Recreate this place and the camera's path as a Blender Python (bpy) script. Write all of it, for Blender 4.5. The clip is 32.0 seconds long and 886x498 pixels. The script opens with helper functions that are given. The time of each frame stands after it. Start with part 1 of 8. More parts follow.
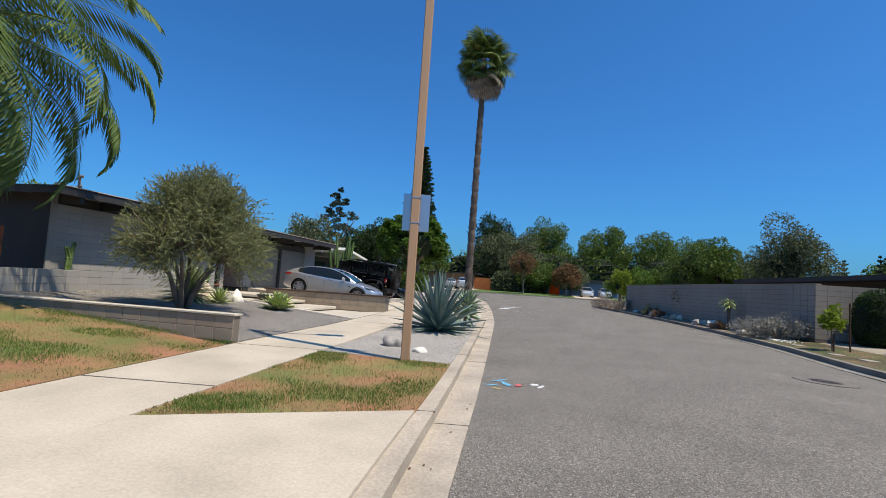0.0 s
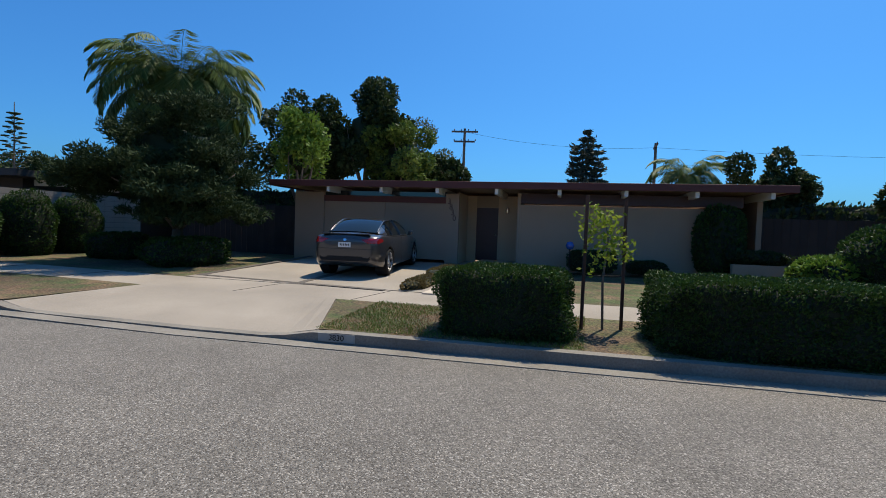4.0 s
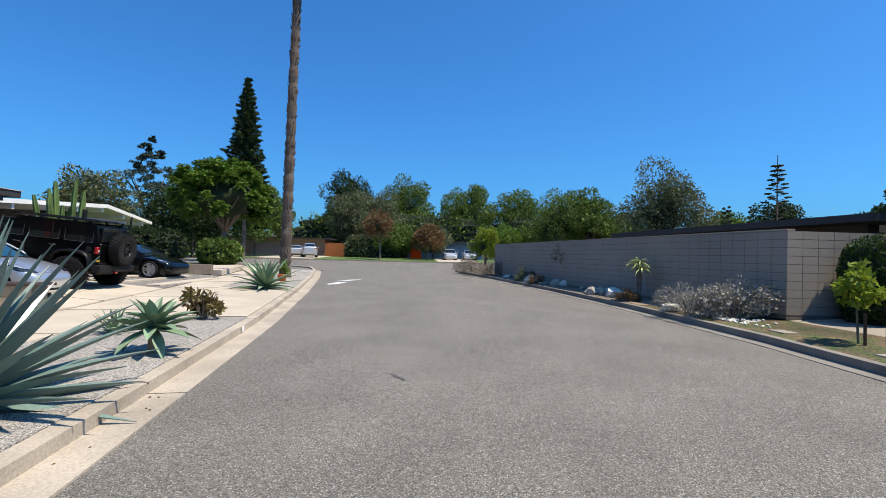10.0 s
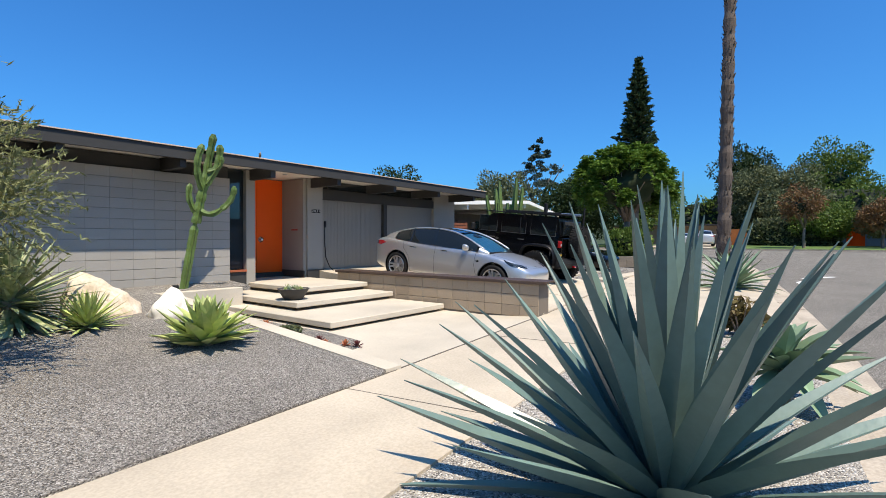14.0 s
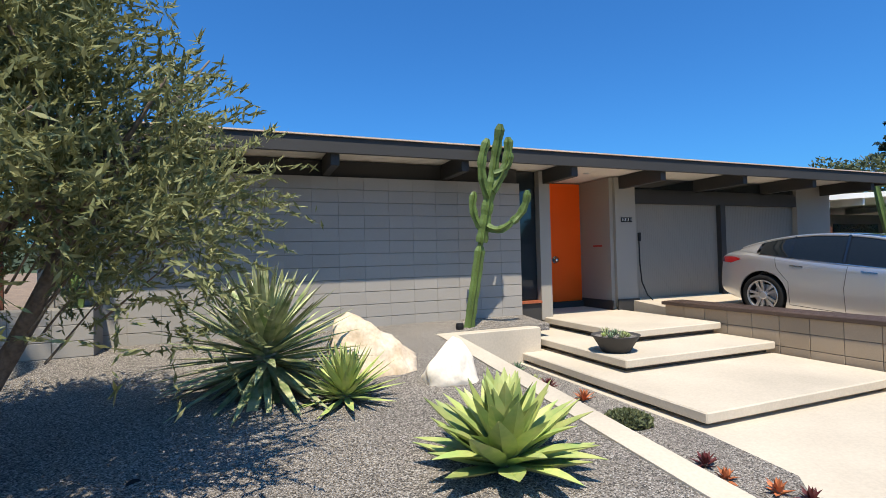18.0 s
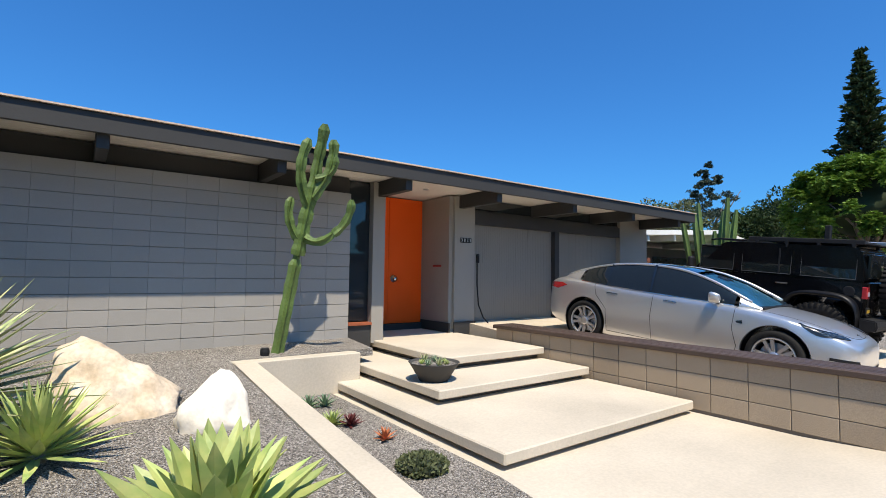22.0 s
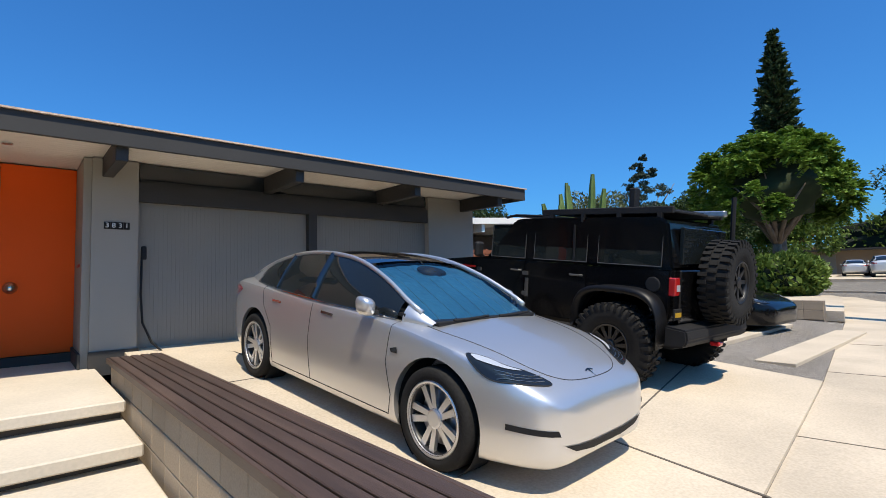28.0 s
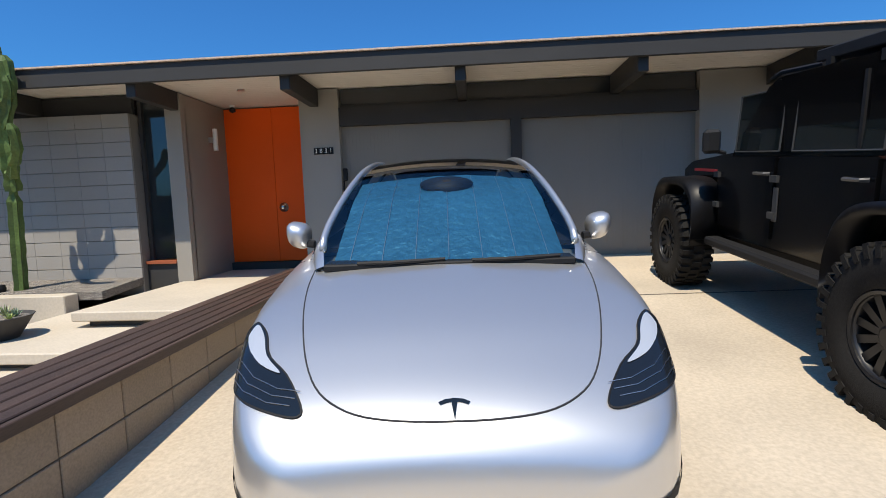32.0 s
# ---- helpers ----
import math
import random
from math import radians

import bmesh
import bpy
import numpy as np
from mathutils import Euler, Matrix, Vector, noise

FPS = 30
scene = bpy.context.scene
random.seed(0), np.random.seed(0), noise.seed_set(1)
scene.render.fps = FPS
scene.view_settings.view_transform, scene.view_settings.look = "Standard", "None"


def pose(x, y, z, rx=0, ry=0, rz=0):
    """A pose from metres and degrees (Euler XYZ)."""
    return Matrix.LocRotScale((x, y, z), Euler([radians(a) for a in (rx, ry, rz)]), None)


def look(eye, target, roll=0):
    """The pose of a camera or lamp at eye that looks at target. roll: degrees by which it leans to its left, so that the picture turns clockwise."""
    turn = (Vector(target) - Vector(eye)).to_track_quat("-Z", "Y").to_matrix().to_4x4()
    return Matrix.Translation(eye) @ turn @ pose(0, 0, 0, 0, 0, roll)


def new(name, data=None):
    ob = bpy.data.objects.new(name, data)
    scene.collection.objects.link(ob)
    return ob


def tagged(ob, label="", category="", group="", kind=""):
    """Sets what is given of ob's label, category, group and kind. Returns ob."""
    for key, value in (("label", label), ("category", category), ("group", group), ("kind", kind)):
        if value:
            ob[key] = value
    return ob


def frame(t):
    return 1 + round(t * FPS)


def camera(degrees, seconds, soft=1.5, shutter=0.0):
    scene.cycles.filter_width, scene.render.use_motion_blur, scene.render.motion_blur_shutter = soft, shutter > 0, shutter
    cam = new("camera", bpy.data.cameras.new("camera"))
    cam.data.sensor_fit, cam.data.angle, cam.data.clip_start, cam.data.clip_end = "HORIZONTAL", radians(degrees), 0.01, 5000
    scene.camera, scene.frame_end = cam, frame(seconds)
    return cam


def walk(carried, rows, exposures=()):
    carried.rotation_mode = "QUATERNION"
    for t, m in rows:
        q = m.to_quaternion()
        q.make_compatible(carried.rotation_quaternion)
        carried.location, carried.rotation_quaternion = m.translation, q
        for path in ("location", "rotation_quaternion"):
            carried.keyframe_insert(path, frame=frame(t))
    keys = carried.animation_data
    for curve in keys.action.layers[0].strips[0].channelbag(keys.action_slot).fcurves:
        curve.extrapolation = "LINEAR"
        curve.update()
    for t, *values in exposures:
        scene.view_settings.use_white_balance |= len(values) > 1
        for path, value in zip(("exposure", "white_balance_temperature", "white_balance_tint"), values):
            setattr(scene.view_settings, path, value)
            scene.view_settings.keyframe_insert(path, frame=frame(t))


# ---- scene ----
cam = camera(84, 32.0, soft=0.9)
PATH = [
    (0, (-6.828, 4.089, 1.498), (-4.880, 4.516, 1.642), 3.76),
    (0.5, (-6.394, 3.954, 1.518), (-4.429, 3.612, 1.659), 4.18),
    (1, (-5.975, 3.758, 1.538), (-4.245, 2.759, 1.621), 4.04),
    (1.5, (-5.625, 3.435, 1.540), (-4.208, 2.024, 1.564), 2.93),
    (2, (-5.221, 3.097, 1.535), (-4.143, 1.413, 1.511), 2.07),
    (2.5, (-4.761, 2.800, 1.526), (-3.953, 0.971, 1.477), 2.16),
    (3, (-4.240, 2.565, 1.527), (-3.572, 0.680, 1.463), 2.20),
    (3.5, (-3.736, 2.319, 1.551), (-3.114, 0.420, 1.481), 2.27),
    (5.5, (-1.395, 1.964, 1.583), (-1.029, 0.001, 1.479), 1.06),
    (6, (-0.918, 1.912, 1.583), (-0.535, -0.048, 1.492), 1.42),
    (6.5, (-0.446, 1.869, 1.596), (0.071, -0.061, 1.512), 2.07),
    (7, (0.085, 1.950, 1.582), (0.860, 0.107, 1.517), 3.08),
    (7.5, (0.572, 2.050, 1.571), (1.735, 0.424, 1.520), 3.86),
    (8, (1.032, 2.205, 1.591), (2.611, 0.978, 1.575), 3.59),
    (8.5, (1.487, 2.393, 1.605), (3.359, 1.689, 1.611), 2.97),
    (9, (1.904, 2.629, 1.618), (3.838, 2.120, 1.626), 2.63),
    (9.5, (2.260, 2.934, 1.613), (4.234, 2.614, 1.625), 2.04),
    (10, (2.576, 3.230, 1.604), (4.573, 3.119, 1.631), 1.41),
    (10.5, (2.845, 3.591, 1.616), (4.841, 3.707, 1.661), 0.78),
    (11, (3.027, 3.981, 1.612), (5.009, 4.240, 1.680), 0.55),
    (11.5, (3.229, 4.332, 1.609), (5.187, 4.738, 1.674), 0.79),
    (12, (3.390, 4.767, 1.563), (5.313, 5.313, 1.617), 0.67),
    (12.5, (3.622, 5.183, 1.514), (5.498, 5.874, 1.555), 0.32),
    (13, (3.871, 5.631, 1.520), (5.686, 6.470, 1.533), 0.09),
    (13.5, (4.050, 6.161, 1.590), (5.777, 7.170, 1.581), 0.12),
    (14, (4.259, 6.524, 1.633), (5.850, 7.736, 1.595), 0.19),
    (14.5, (4.421, 6.957, 1.658), (5.859, 8.346, 1.594), -0.00),
    (15, (4.501, 7.405, 1.670), (5.788, 8.934, 1.604), -0.30),
    (15.5, (4.628, 7.825, 1.649), (5.779, 9.461, 1.618), -0.49),
    (17.5, (5.424, 9.234, 1.714), (6.251, 11.055, 1.734), -1.28),
    (18, (5.688, 9.493, 1.719), (6.427, 11.351, 1.755), -1.42),
    (18.5, (5.952, 9.628, 1.720), (6.621, 11.512, 1.762), -1.48),
    (19, (6.141, 9.761, 1.726), (6.783, 11.655, 1.745), -1.15),
    (19.5, (6.202, 9.880, 1.738), (6.882, 11.761, 1.748), -0.85),
    (20, (6.214, 9.926, 1.731), (6.933, 11.791, 1.694), -0.44),
    (20.5, (6.233, 9.942, 1.724), (6.972, 11.798, 1.626), -0.60),
    (21, (6.248, 9.958, 1.713), (6.992, 11.809, 1.571), -1.30),
    (21.5, (6.365, 9.908, 1.695), (7.307, 11.672, 1.646), -2.43),
    (22, (6.618, 9.796, 1.708), (7.809, 11.399, 1.813), 0.84),
    (22.5, (6.901, 9.744, 1.709), (8.193, 11.261, 1.878), 0.58),
    (23, (7.272, 9.730, 1.711), (8.585, 11.222, 1.939), -0.54),
    (23.5, (7.657, 9.663, 1.694), (8.938, 11.183, 1.919), -1.01),
    (24, (8.068, 9.669, 1.677), (9.330, 11.204, 1.901), -1.07),
    (24.5, (8.485, 9.690, 1.694), (9.713, 11.253, 1.921), -0.93),
    (26.5, (10.260, 9.690, 1.669), (11.505, 11.247, 1.834), -1.51),
    (27, (10.722, 9.752, 1.663), (11.974, 11.304, 1.817), -1.48),
    (27.5, (11.164, 9.767, 1.652), (12.447, 11.295, 1.788), -1.15),
    (28, (11.595, 9.786, 1.664), (12.906, 11.292, 1.776), -1.05),
    (28.5, (12.029, 9.865, 1.666), (13.329, 11.383, 1.734), -1.15),
    (29, (12.455, 9.929, 1.627), (13.646, 11.535, 1.615), -1.84),
    (29.5, (12.847, 10.073, 1.603), (13.833, 11.811, 1.520), -2.98),
    (30, (13.231, 10.186, 1.616), (13.983, 12.036, 1.515), -3.42),
    (30.5, (13.602, 10.197, 1.631), (14.197, 12.103, 1.514), -2.86),
    (31, (13.951, 10.288, 1.619), (14.346, 12.243, 1.473), -2.48),
    (31.5, (14.270, 10.288, 1.612), (14.436, 12.274, 1.442), -2.24),
    (32, (14.577, 10.283, 1.607), (14.448, 12.270, 1.419), -2.02),
]
walk(cam, [(t, look(eye, target, roll)) for t, eye, target, roll in PATH],
     [(0.0, 0.0), (1.0, 0.03), (2.5, -0.02), (7.0, -0.07), (8.5, 0.02), (10.0, 0.24), (13.0, 0.30), (15.0, 0.30), (24.0, 0.26), (28.0, 0.20), (32.0, 0.06)])

# ---- light ----
SUN_WAY = Vector((0.25, 0.75, -1.6)).normalized()      # the way the sunlight travels
world = bpy.data.worlds.new("world")
scene.world = world
world.use_nodes = True
_wn = world.node_tree.nodes
sky = _wn.new("ShaderNodeTexSky")
sky.sky_type, sky.sun_disc = "NISHITA", False
sky.sun_elevation = math.asin(-SUN_WAY.z)
sky.sun_rotation = math.atan2(-SUN_WAY.x, -SUN_WAY.y)
sky.air_density, sky.dust_density, sky.ozone_density = 1.0, 1.6, 3.0
_tint = _wn.new("ShaderNodeMix")
_tint.data_type, _tint.blend_type = "RGBA", "MULTIPLY"
_tint.inputs[0].default_value, _tint.inputs[7].default_value = 1.0, (0.345, 0.97, 1.60, 1)
world.node_tree.links.new(sky.outputs[0], _tint.inputs[6])
world.node_tree.links.new(_tint.outputs[2], _wn["Background"].inputs[0])
_wn["Background"].inputs[1].default_value = 0.096
sun = new("sun", bpy.data.lights.new("sun", "SUN"))
sun.data.energy, sun.data.angle, sun.data.color = 5.7, radians(0.53), (1.0, 0.885, 0.71)
sun.matrix_world = Matrix.Translation((0, 0, 30)) @ SUN_WAY.to_track_quat("-Z", "Y").to_matrix().to_4x4()
scene.view_settings.exposure = 0.0

# ---- materials ----
def mat(name, col, rough=0.7, var=0.12, scale=6.0, bump=0.0, bscale=60.0, metal=0.0, fine=0.0, fscale=150.0, coat=0.0, rnd=0.0, spec=0.5, col2=None, stretch=None):
    """A surface with broad stains (var), fine grain (fine), relief (bump) and, for pieces, a shade of its own (rnd)."""
    m = bpy.data.materials.new(name)
    m.use_nodes = True
    nt = m.node_tree
    b = nt.nodes["Principled BSDF"]
    b.inputs["Roughness"].default_value, b.inputs["Metallic"].default_value = rough, metal
    b.inputs["Coat Weight"].default_value = coat
    b.inputs["Coat Roughness"].default_value = 0.04
    b.inputs["Specular IOR Level"].default_value = spec
    tc = nt.nodes.new("ShaderNodeNewGeometry")
    vec = tc.outputs["Position"]
    if stretch:
        mp = nt.nodes.new("ShaderNodeMapping")
        mp.inputs["Scale"].default_value = stretch
        nt.links.new(vec, mp.inputs["Vector"])
        vec = mp.outputs[0]
    def noise_tex(s, detail):
        n = nt.nodes.new("ShaderNodeTexNoise")
        n.inputs["Scale"].default_value, n.inputs["Detail"].default_value = s, detail
        nt.links.new(vec, n.inputs["Vector"])
        return n.outputs["Fac"]
    def mix(kind, fac, a, c):
        x = nt.nodes.new("ShaderNodeMix")
        x.data_type, x.blend_type = "RGBA", kind
        for sock, v in ((x.inputs[0], fac), (x.inputs[6], a), (x.inputs[7], c)):
            if hasattr(v, "links"):
                nt.links.new(v, sock)
            else:
                sock.default_value = v
        return x.outputs[2]
    def ramp(v, lo, hi, a, c):
        r = nt.nodes.new("ShaderNodeMapRange")
        nt.links.new(v, r.inputs[0])
        for i, q in enumerate((lo, hi, a, c)):
            r.inputs[i + 1].default_value = q
        return r.outputs[0]
    c = (*col, 1)
    if col2:
        c = mix("MIX", ramp(noise_tex(scale, 6), 0.36, 0.64, 0, 1), c, (*col2, 1))
    if var:
        g = ramp(noise_tex(scale * 0.23, 5), 0.3, 0.7, 1 - var, 1 + var)
        cb = nt.nodes.new("ShaderNodeCombineColor")
        for i in range(3):
            nt.links.new(g, cb.inputs[i])
        c = mix("MULTIPLY", 1.0, c, cb.outputs[0])
    if fine:
        g = ramp(noise_tex(fscale, 2), 0.3, 0.7, 1 - fine, 1 + fine)
        cb = nt.nodes.new("ShaderNodeCombineColor")
        for i in range(3):
            nt.links.new(g, cb.inputs[i])
        c = mix("MULTIPLY", 1.0, c, cb.outputs[0])
    if rnd:
        oi = nt.nodes.new("ShaderNodeObjectInfo")
        g = ramp(oi.outputs["Random"], 0, 1, 1 - rnd, 1 + rnd)
        cb = nt.nodes.new("ShaderNodeCombineColor")
        for i in range(3):
            nt.links.new(g, cb.inputs[i])
        c = mix("MULTIPLY", 1.0, c, cb.outputs[0])
    if hasattr(c, "links"):
        nt.links.new(c, b.inputs["Base Color"])
    else:
        b.inputs["Base Color"].default_value = c
    if bump:
        bp = nt.nodes.new("ShaderNodeBump")
        bp.inputs["Strength"].default_value, bp.inputs["Distance"].default_value = bump, 0.01
        nt.links.new(noise_tex(bscale, 3), bp.inputs["Height"])
        nt.links.new(bp.outputs[0], b.inputs["Normal"])
    return m


def grain_mat(name, stones, scale, size_mix, rough=0.95, bump=0.8, broad=0.1, spread=1.0):
    """Loose or bound stones: each cell has one of the given shades, with broad stains over them."""
    m = bpy.data.materials.new(name)
    m.use_nodes = True
    nt = m.node_tree
    b = nt.nodes["Principled BSDF"]
    b.inputs["Roughness"].default_value = rough
    g = nt.nodes.new("ShaderNodeNewGeometry")
    v = nt.nodes.new("ShaderNodeTexVoronoi")
    v.inputs["Scale"].default_value, v.inputs["Randomness"].default_value = scale, spread
    nt.links.new(g.outputs["Position"], v.inputs["Vector"])
    sp = nt.nodes.new("ShaderNodeSeparateColor")
    nt.links.new(v.outputs["Color"], sp.inputs[0])
    r = nt.nodes.new("ShaderNodeValToRGB")
    r.color_ramp.interpolation = "CONSTANT"
    while len(r.color_ramp.elements) < len(stones):
        r.color_ramp.elements.new(0.5)
    for e, (at, c) in zip(r.color_ramp.elements, stones):
        e.position, e.color = at, (*c, 1)
    nt.links.new(sp.outputs[0], r.inputs[0])
    n = nt.nodes.new("ShaderNodeTexNoise")
    n.inputs["Scale"].default_value, n.inputs["Detail"].default_value = 0.7, 6
    nt.links.new(g.outputs["Position"], n.inputs["Vector"])
    mr = nt.nodes.new("ShaderNodeMapRange")
    for i, q in enumerate((0.3, 0.7, 1 - broad, 1 + broad)):
        mr.inputs[i + 1].default_value = q
    nt.links.new(n.outputs["Fac"], mr.inputs[0])
    vm = nt.nodes.new("ShaderNodeVectorMath")
    vm.operation = "SCALE"
    nt.links.new(r.outputs[0], vm.inputs[0])
    nt.links.new(mr.outputs[0], vm.inputs["Scale"])
    nt.links.new(vm.outputs[0], b.inputs["Base Color"])
    bp = nt.nodes.new("ShaderNodeBump")
    bp.inputs["Strength"].default_value, bp.inputs["Distance"].default_value = bump, size_mix
    bp.invert = True
    nt.links.new(v.outputs["Distance"], bp.inputs["Height"])
    nt.links.new(bp.outputs[0], b.inputs["Normal"])
    return m


def leaf_mat(name, col, col2, rough=0.55, trans=0.25):
    """Foliage: each leaf has a shade of its own and lets some light through."""
    m = bpy.data.materials.new(name)
    m.use_nodes = True
    nt = m.node_tree
    b = nt.nodes["Principled BSDF"]
    g = nt.nodes.new("ShaderNodeNewGeometry")
    x = nt.nodes.new("ShaderNodeMix")
    x.data_type = "RGBA"
    x.inputs[6].default_value, x.inputs[7].default_value = (*col, 1), (*col2, 1)
    nt.links.new(g.outputs["Random Per Island"], x.inputs[0])
    nt.links.new(x.outputs[2], b.inputs["Base Color"])
    b.inputs["Roughness"].default_value = rough
    b.inputs["Specular IOR Level"].default_value = 0.18
    t = nt.nodes.new("ShaderNodeBsdfTranslucent")
    nt.links.new(x.outputs[2], t.inputs[0])
    s = nt.nodes.new("ShaderNodeMixShader")
    s.inputs[0].default_value = trans
    nt.links.new(b.outputs[0], s.inputs[1])
    nt.links.new(t.outputs[0], s.inputs[2])
    nt.links.new(s.outputs[0], nt.nodes["Material Output"].inputs[0])
    return m


def glass_mat(name, col, rough=0.02):
    m = mat(name, col, rough, 0, spec=0.8)
    return m


ASPHALT = grain_mat("asphalt", ((0.0, (0.07, 0.063, 0.054)), (0.28, (0.14, 0.127, 0.109)), (0.70, (0.185, 0.169, 0.147)), (0.90, (0.33, 0.303, 0.266))), 110, 0.005, bump=0.6, broad=0.14)
PATCH = mat("asphalt_patch", (0.145, 0.131, 0.113), 0.92, 0.06, 2.0, 0.3, 120, fine=0.25, fscale=110)
CONCRETE = mat("concrete", (0.45, 0.385, 0.30), 0.85, 0.15, 4.0, 0.2, 80, fine=0.10, fscale=45)
OLDCONCRETE = mat("old_concrete", (0.29, 0.25, 0.20), 0.88, 0.16, 2.5, 0.2, 80, fine=0.10, fscale=50)
# darker copy of the kerb concrete: the south side's shade is in its colour
SHADEKERB = mat("shaded_kerb_concrete", (0.20, 0.18, 0.15), 0.9, 0.2, 5.0, 0.25, 70, fine=0.16, fscale=40)
SMOOTH_CONCRETE = mat("smooth_concrete", (0.47, 0.415, 0.335), 0.8, 0.13, 3.5, 0.1, 80, fine=0.06, fscale=40)
KERB = mat("kerb_concrete", (0.37, 0.315, 0.25), 0.88, 0.2, 5.0, 0.25, 70, fine=0.16, fscale=40)
# dark joints; also the painted shade below step slabs
JOINT_AND_SHADE = mat("joint_and_shade", (0.10, 0.085, 0.07), 0.95, 0.2, 8)
GRAVEL = grain_mat("gravel_bed", ((0.0, (0.06, 0.054, 0.048)), (0.22, (0.165, 0.148, 0.13)), (0.55, (0.265, 0.24, 0.212)), (0.85, (0.44, 0.405, 0.365))), 112, 0.012, bump=0.9, broad=0.14)
VERGEGRAVEL = grain_mat("pale_gravel", ((0.0, (0.12, 0.11, 0.10)), (0.16, (0.28, 0.255, 0.225)), (0.5, (0.40, 0.37, 0.33)), (0.85, (0.58, 0.54, 0.49))), 75, 0.016, bump=0.9, broad=0.12)
SOIL = mat("soil", (0.21, 0.15, 0.10), 0.95, 0.25, 6.0, 0.6, 40, fine=0.3, fscale=30)
LAWN = mat("dry_lawn", (0.30, 0.14, 0.07), 0.95, 0.2, 0.9, 0.8, 50, fine=0.4, fscale=60, col2=(0.13, 0.145, 0.035))
GREENLAWN = mat("green_lawn", (0.075, 0.125, 0.022), 0.95, 0.25, 2.0, 0.8, 50, fine=0.4, fscale=60)
# brown and green patches, darkened throughout so the colour carries tree shade
SHADEDLAWN = mat("shade_lawn", (0.125, 0.080, 0.044), 0.95, 0.5, 2.2, 0.9, 50, fine=0.8, fscale=28, col2=(0.055, 0.075, 0.02))
BLOCKPAINT = mat("grey_painted_block", (0.31, 0.295, 0.27), 0.8, 0.05, 3, 0.25, 70, fine=0.05, rnd=0.04)
GREYPAINT = mat("grey_paint", (0.285, 0.267, 0.235), 0.7, 0.04, 3, 0.05, 60)
CHARCOAL = mat("charcoal_paint", (0.040, 0.039, 0.038), 0.6, 0.1, 4, 0.1, 40, spec=0.3)
SOFFIT = mat("soffit_paint", (0.68, 0.63, 0.57), 0.7, 0.05, 3)
GARAGEGREY = mat("garage_panel_paint", (0.22, 0.205, 0.178), 0.6, 0.05, 3)
ORANGE = mat("orange_door_paint", (0.84, 0.105, 0.006), 0.6, 0.05, 4, spec=0.25)
DARKGAP = mat("dark_gap", (0.015, 0.015, 0.016), 0.8, 0)
TANBLOCK = mat("tan_block", (0.335, 0.262, 0.182), 0.88, 0.08, 4, 0.3, 90, fine=0.12, fscale=90, rnd=0.09)
GREYBLOCK = mat("grey_fence_block", (0.28, 0.245, 0.205), 0.9, 0.1, 2, 0.3, 80, fine=0.1, fscale=80, rnd=0.06)
MORTAR = mat("mortar", (0.15, 0.125, 0.10), 0.95, 0.1, 4)
GREYMORTAR = mat("grey_mortar", (0.20, 0.19, 0.17), 0.95, 0.1, 4)
BENCHWOOD = mat("dark_bench_wood", (0.058, 0.037, 0.028), 0.5, 0.3, 9, 0.15, 40, fine=0.25, fscale=50, rnd=0.2, stretch=(8, 0.6, 8))
CHROME = mat("chrome", (0.75, 0.75, 0.76), 0.15, 0, metal=1.0)
STEEL = mat("brushed_steel", (0.55, 0.55, 0.56), 0.35, 0, metal=1.0)
BLACKPLASTIC = mat("black_plastic", (0.012, 0.012, 0.013), 0.65, 0.1, 20, 0.1, 200, spec=0.25)
WHITE = mat("white_paint", (0.78, 0.77, 0.74), 0.6, 0.05, 4)
GLASS = glass_mat("window_glass", (0.02, 0.026, 0.03))
ROOFWHITE = mat("roof_gravel", (0.55, 0.42, 0.33), 0.9, 0.15, 3, 0.5, 30, fine=0.2, fscale=40)
CREAM = mat("cream_paint", (0.32, 0.235, 0.165), 0.75, 0.05, 3, 0.1, 50)
CREAMBLOCK = mat("cream_block", (0.34, 0.25, 0.175), 0.8, 0.05, 3, 0.2, 50, rnd=0.04)
REDBROWN = mat("red_brown_paint", (0.105, 0.025, 0.018), 0.6, 0.1, 4)
DARKDOOR = mat("dark_red_door", (0.045, 0.012, 0.012), 0.4, 0.1, 4)
TAN = mat("tan_paint", (0.50, 0.36, 0.23), 0.7, 0.05, 4)
POLEWOOD = mat("tan_lamp_post", (0.40, 0.245, 0.14), 0.6, 0.1, 3, 0.1, 60, stretch=(6, 6, 0.5))

# ---- tools ----
def link(name, bm, material, parent=None, label="", smooth=False):
    me = bpy.data.meshes.new(name)
    bm.to_mesh(me)
    bm.free()
    for mm in (material if isinstance(material, (list, tuple)) else [material]):
        me.materials.append(mm)
    if smooth:
        me.polygons.foreach_set("use_smooth", [True] * len(me.polygons))
    ob = new(name, me)
    if parent is not None:
        ob.parent = parent
    if label:
        ob["label"] = label
    return ob


def part(name, bm, material, parent, label="", smooth=False):
    """One mesh object under a thing or a part, in the parent's own coordinates."""
    return link(name, bm, material, parent, label, smooth)


def thing(name, m=None, label="", category="", group="", kind=""):
    ob = new(name)
    ob.empty_display_size = 0.1
    if m is not None:
        ob.matrix_world = m
    return tagged(ob, label, category, group, kind)


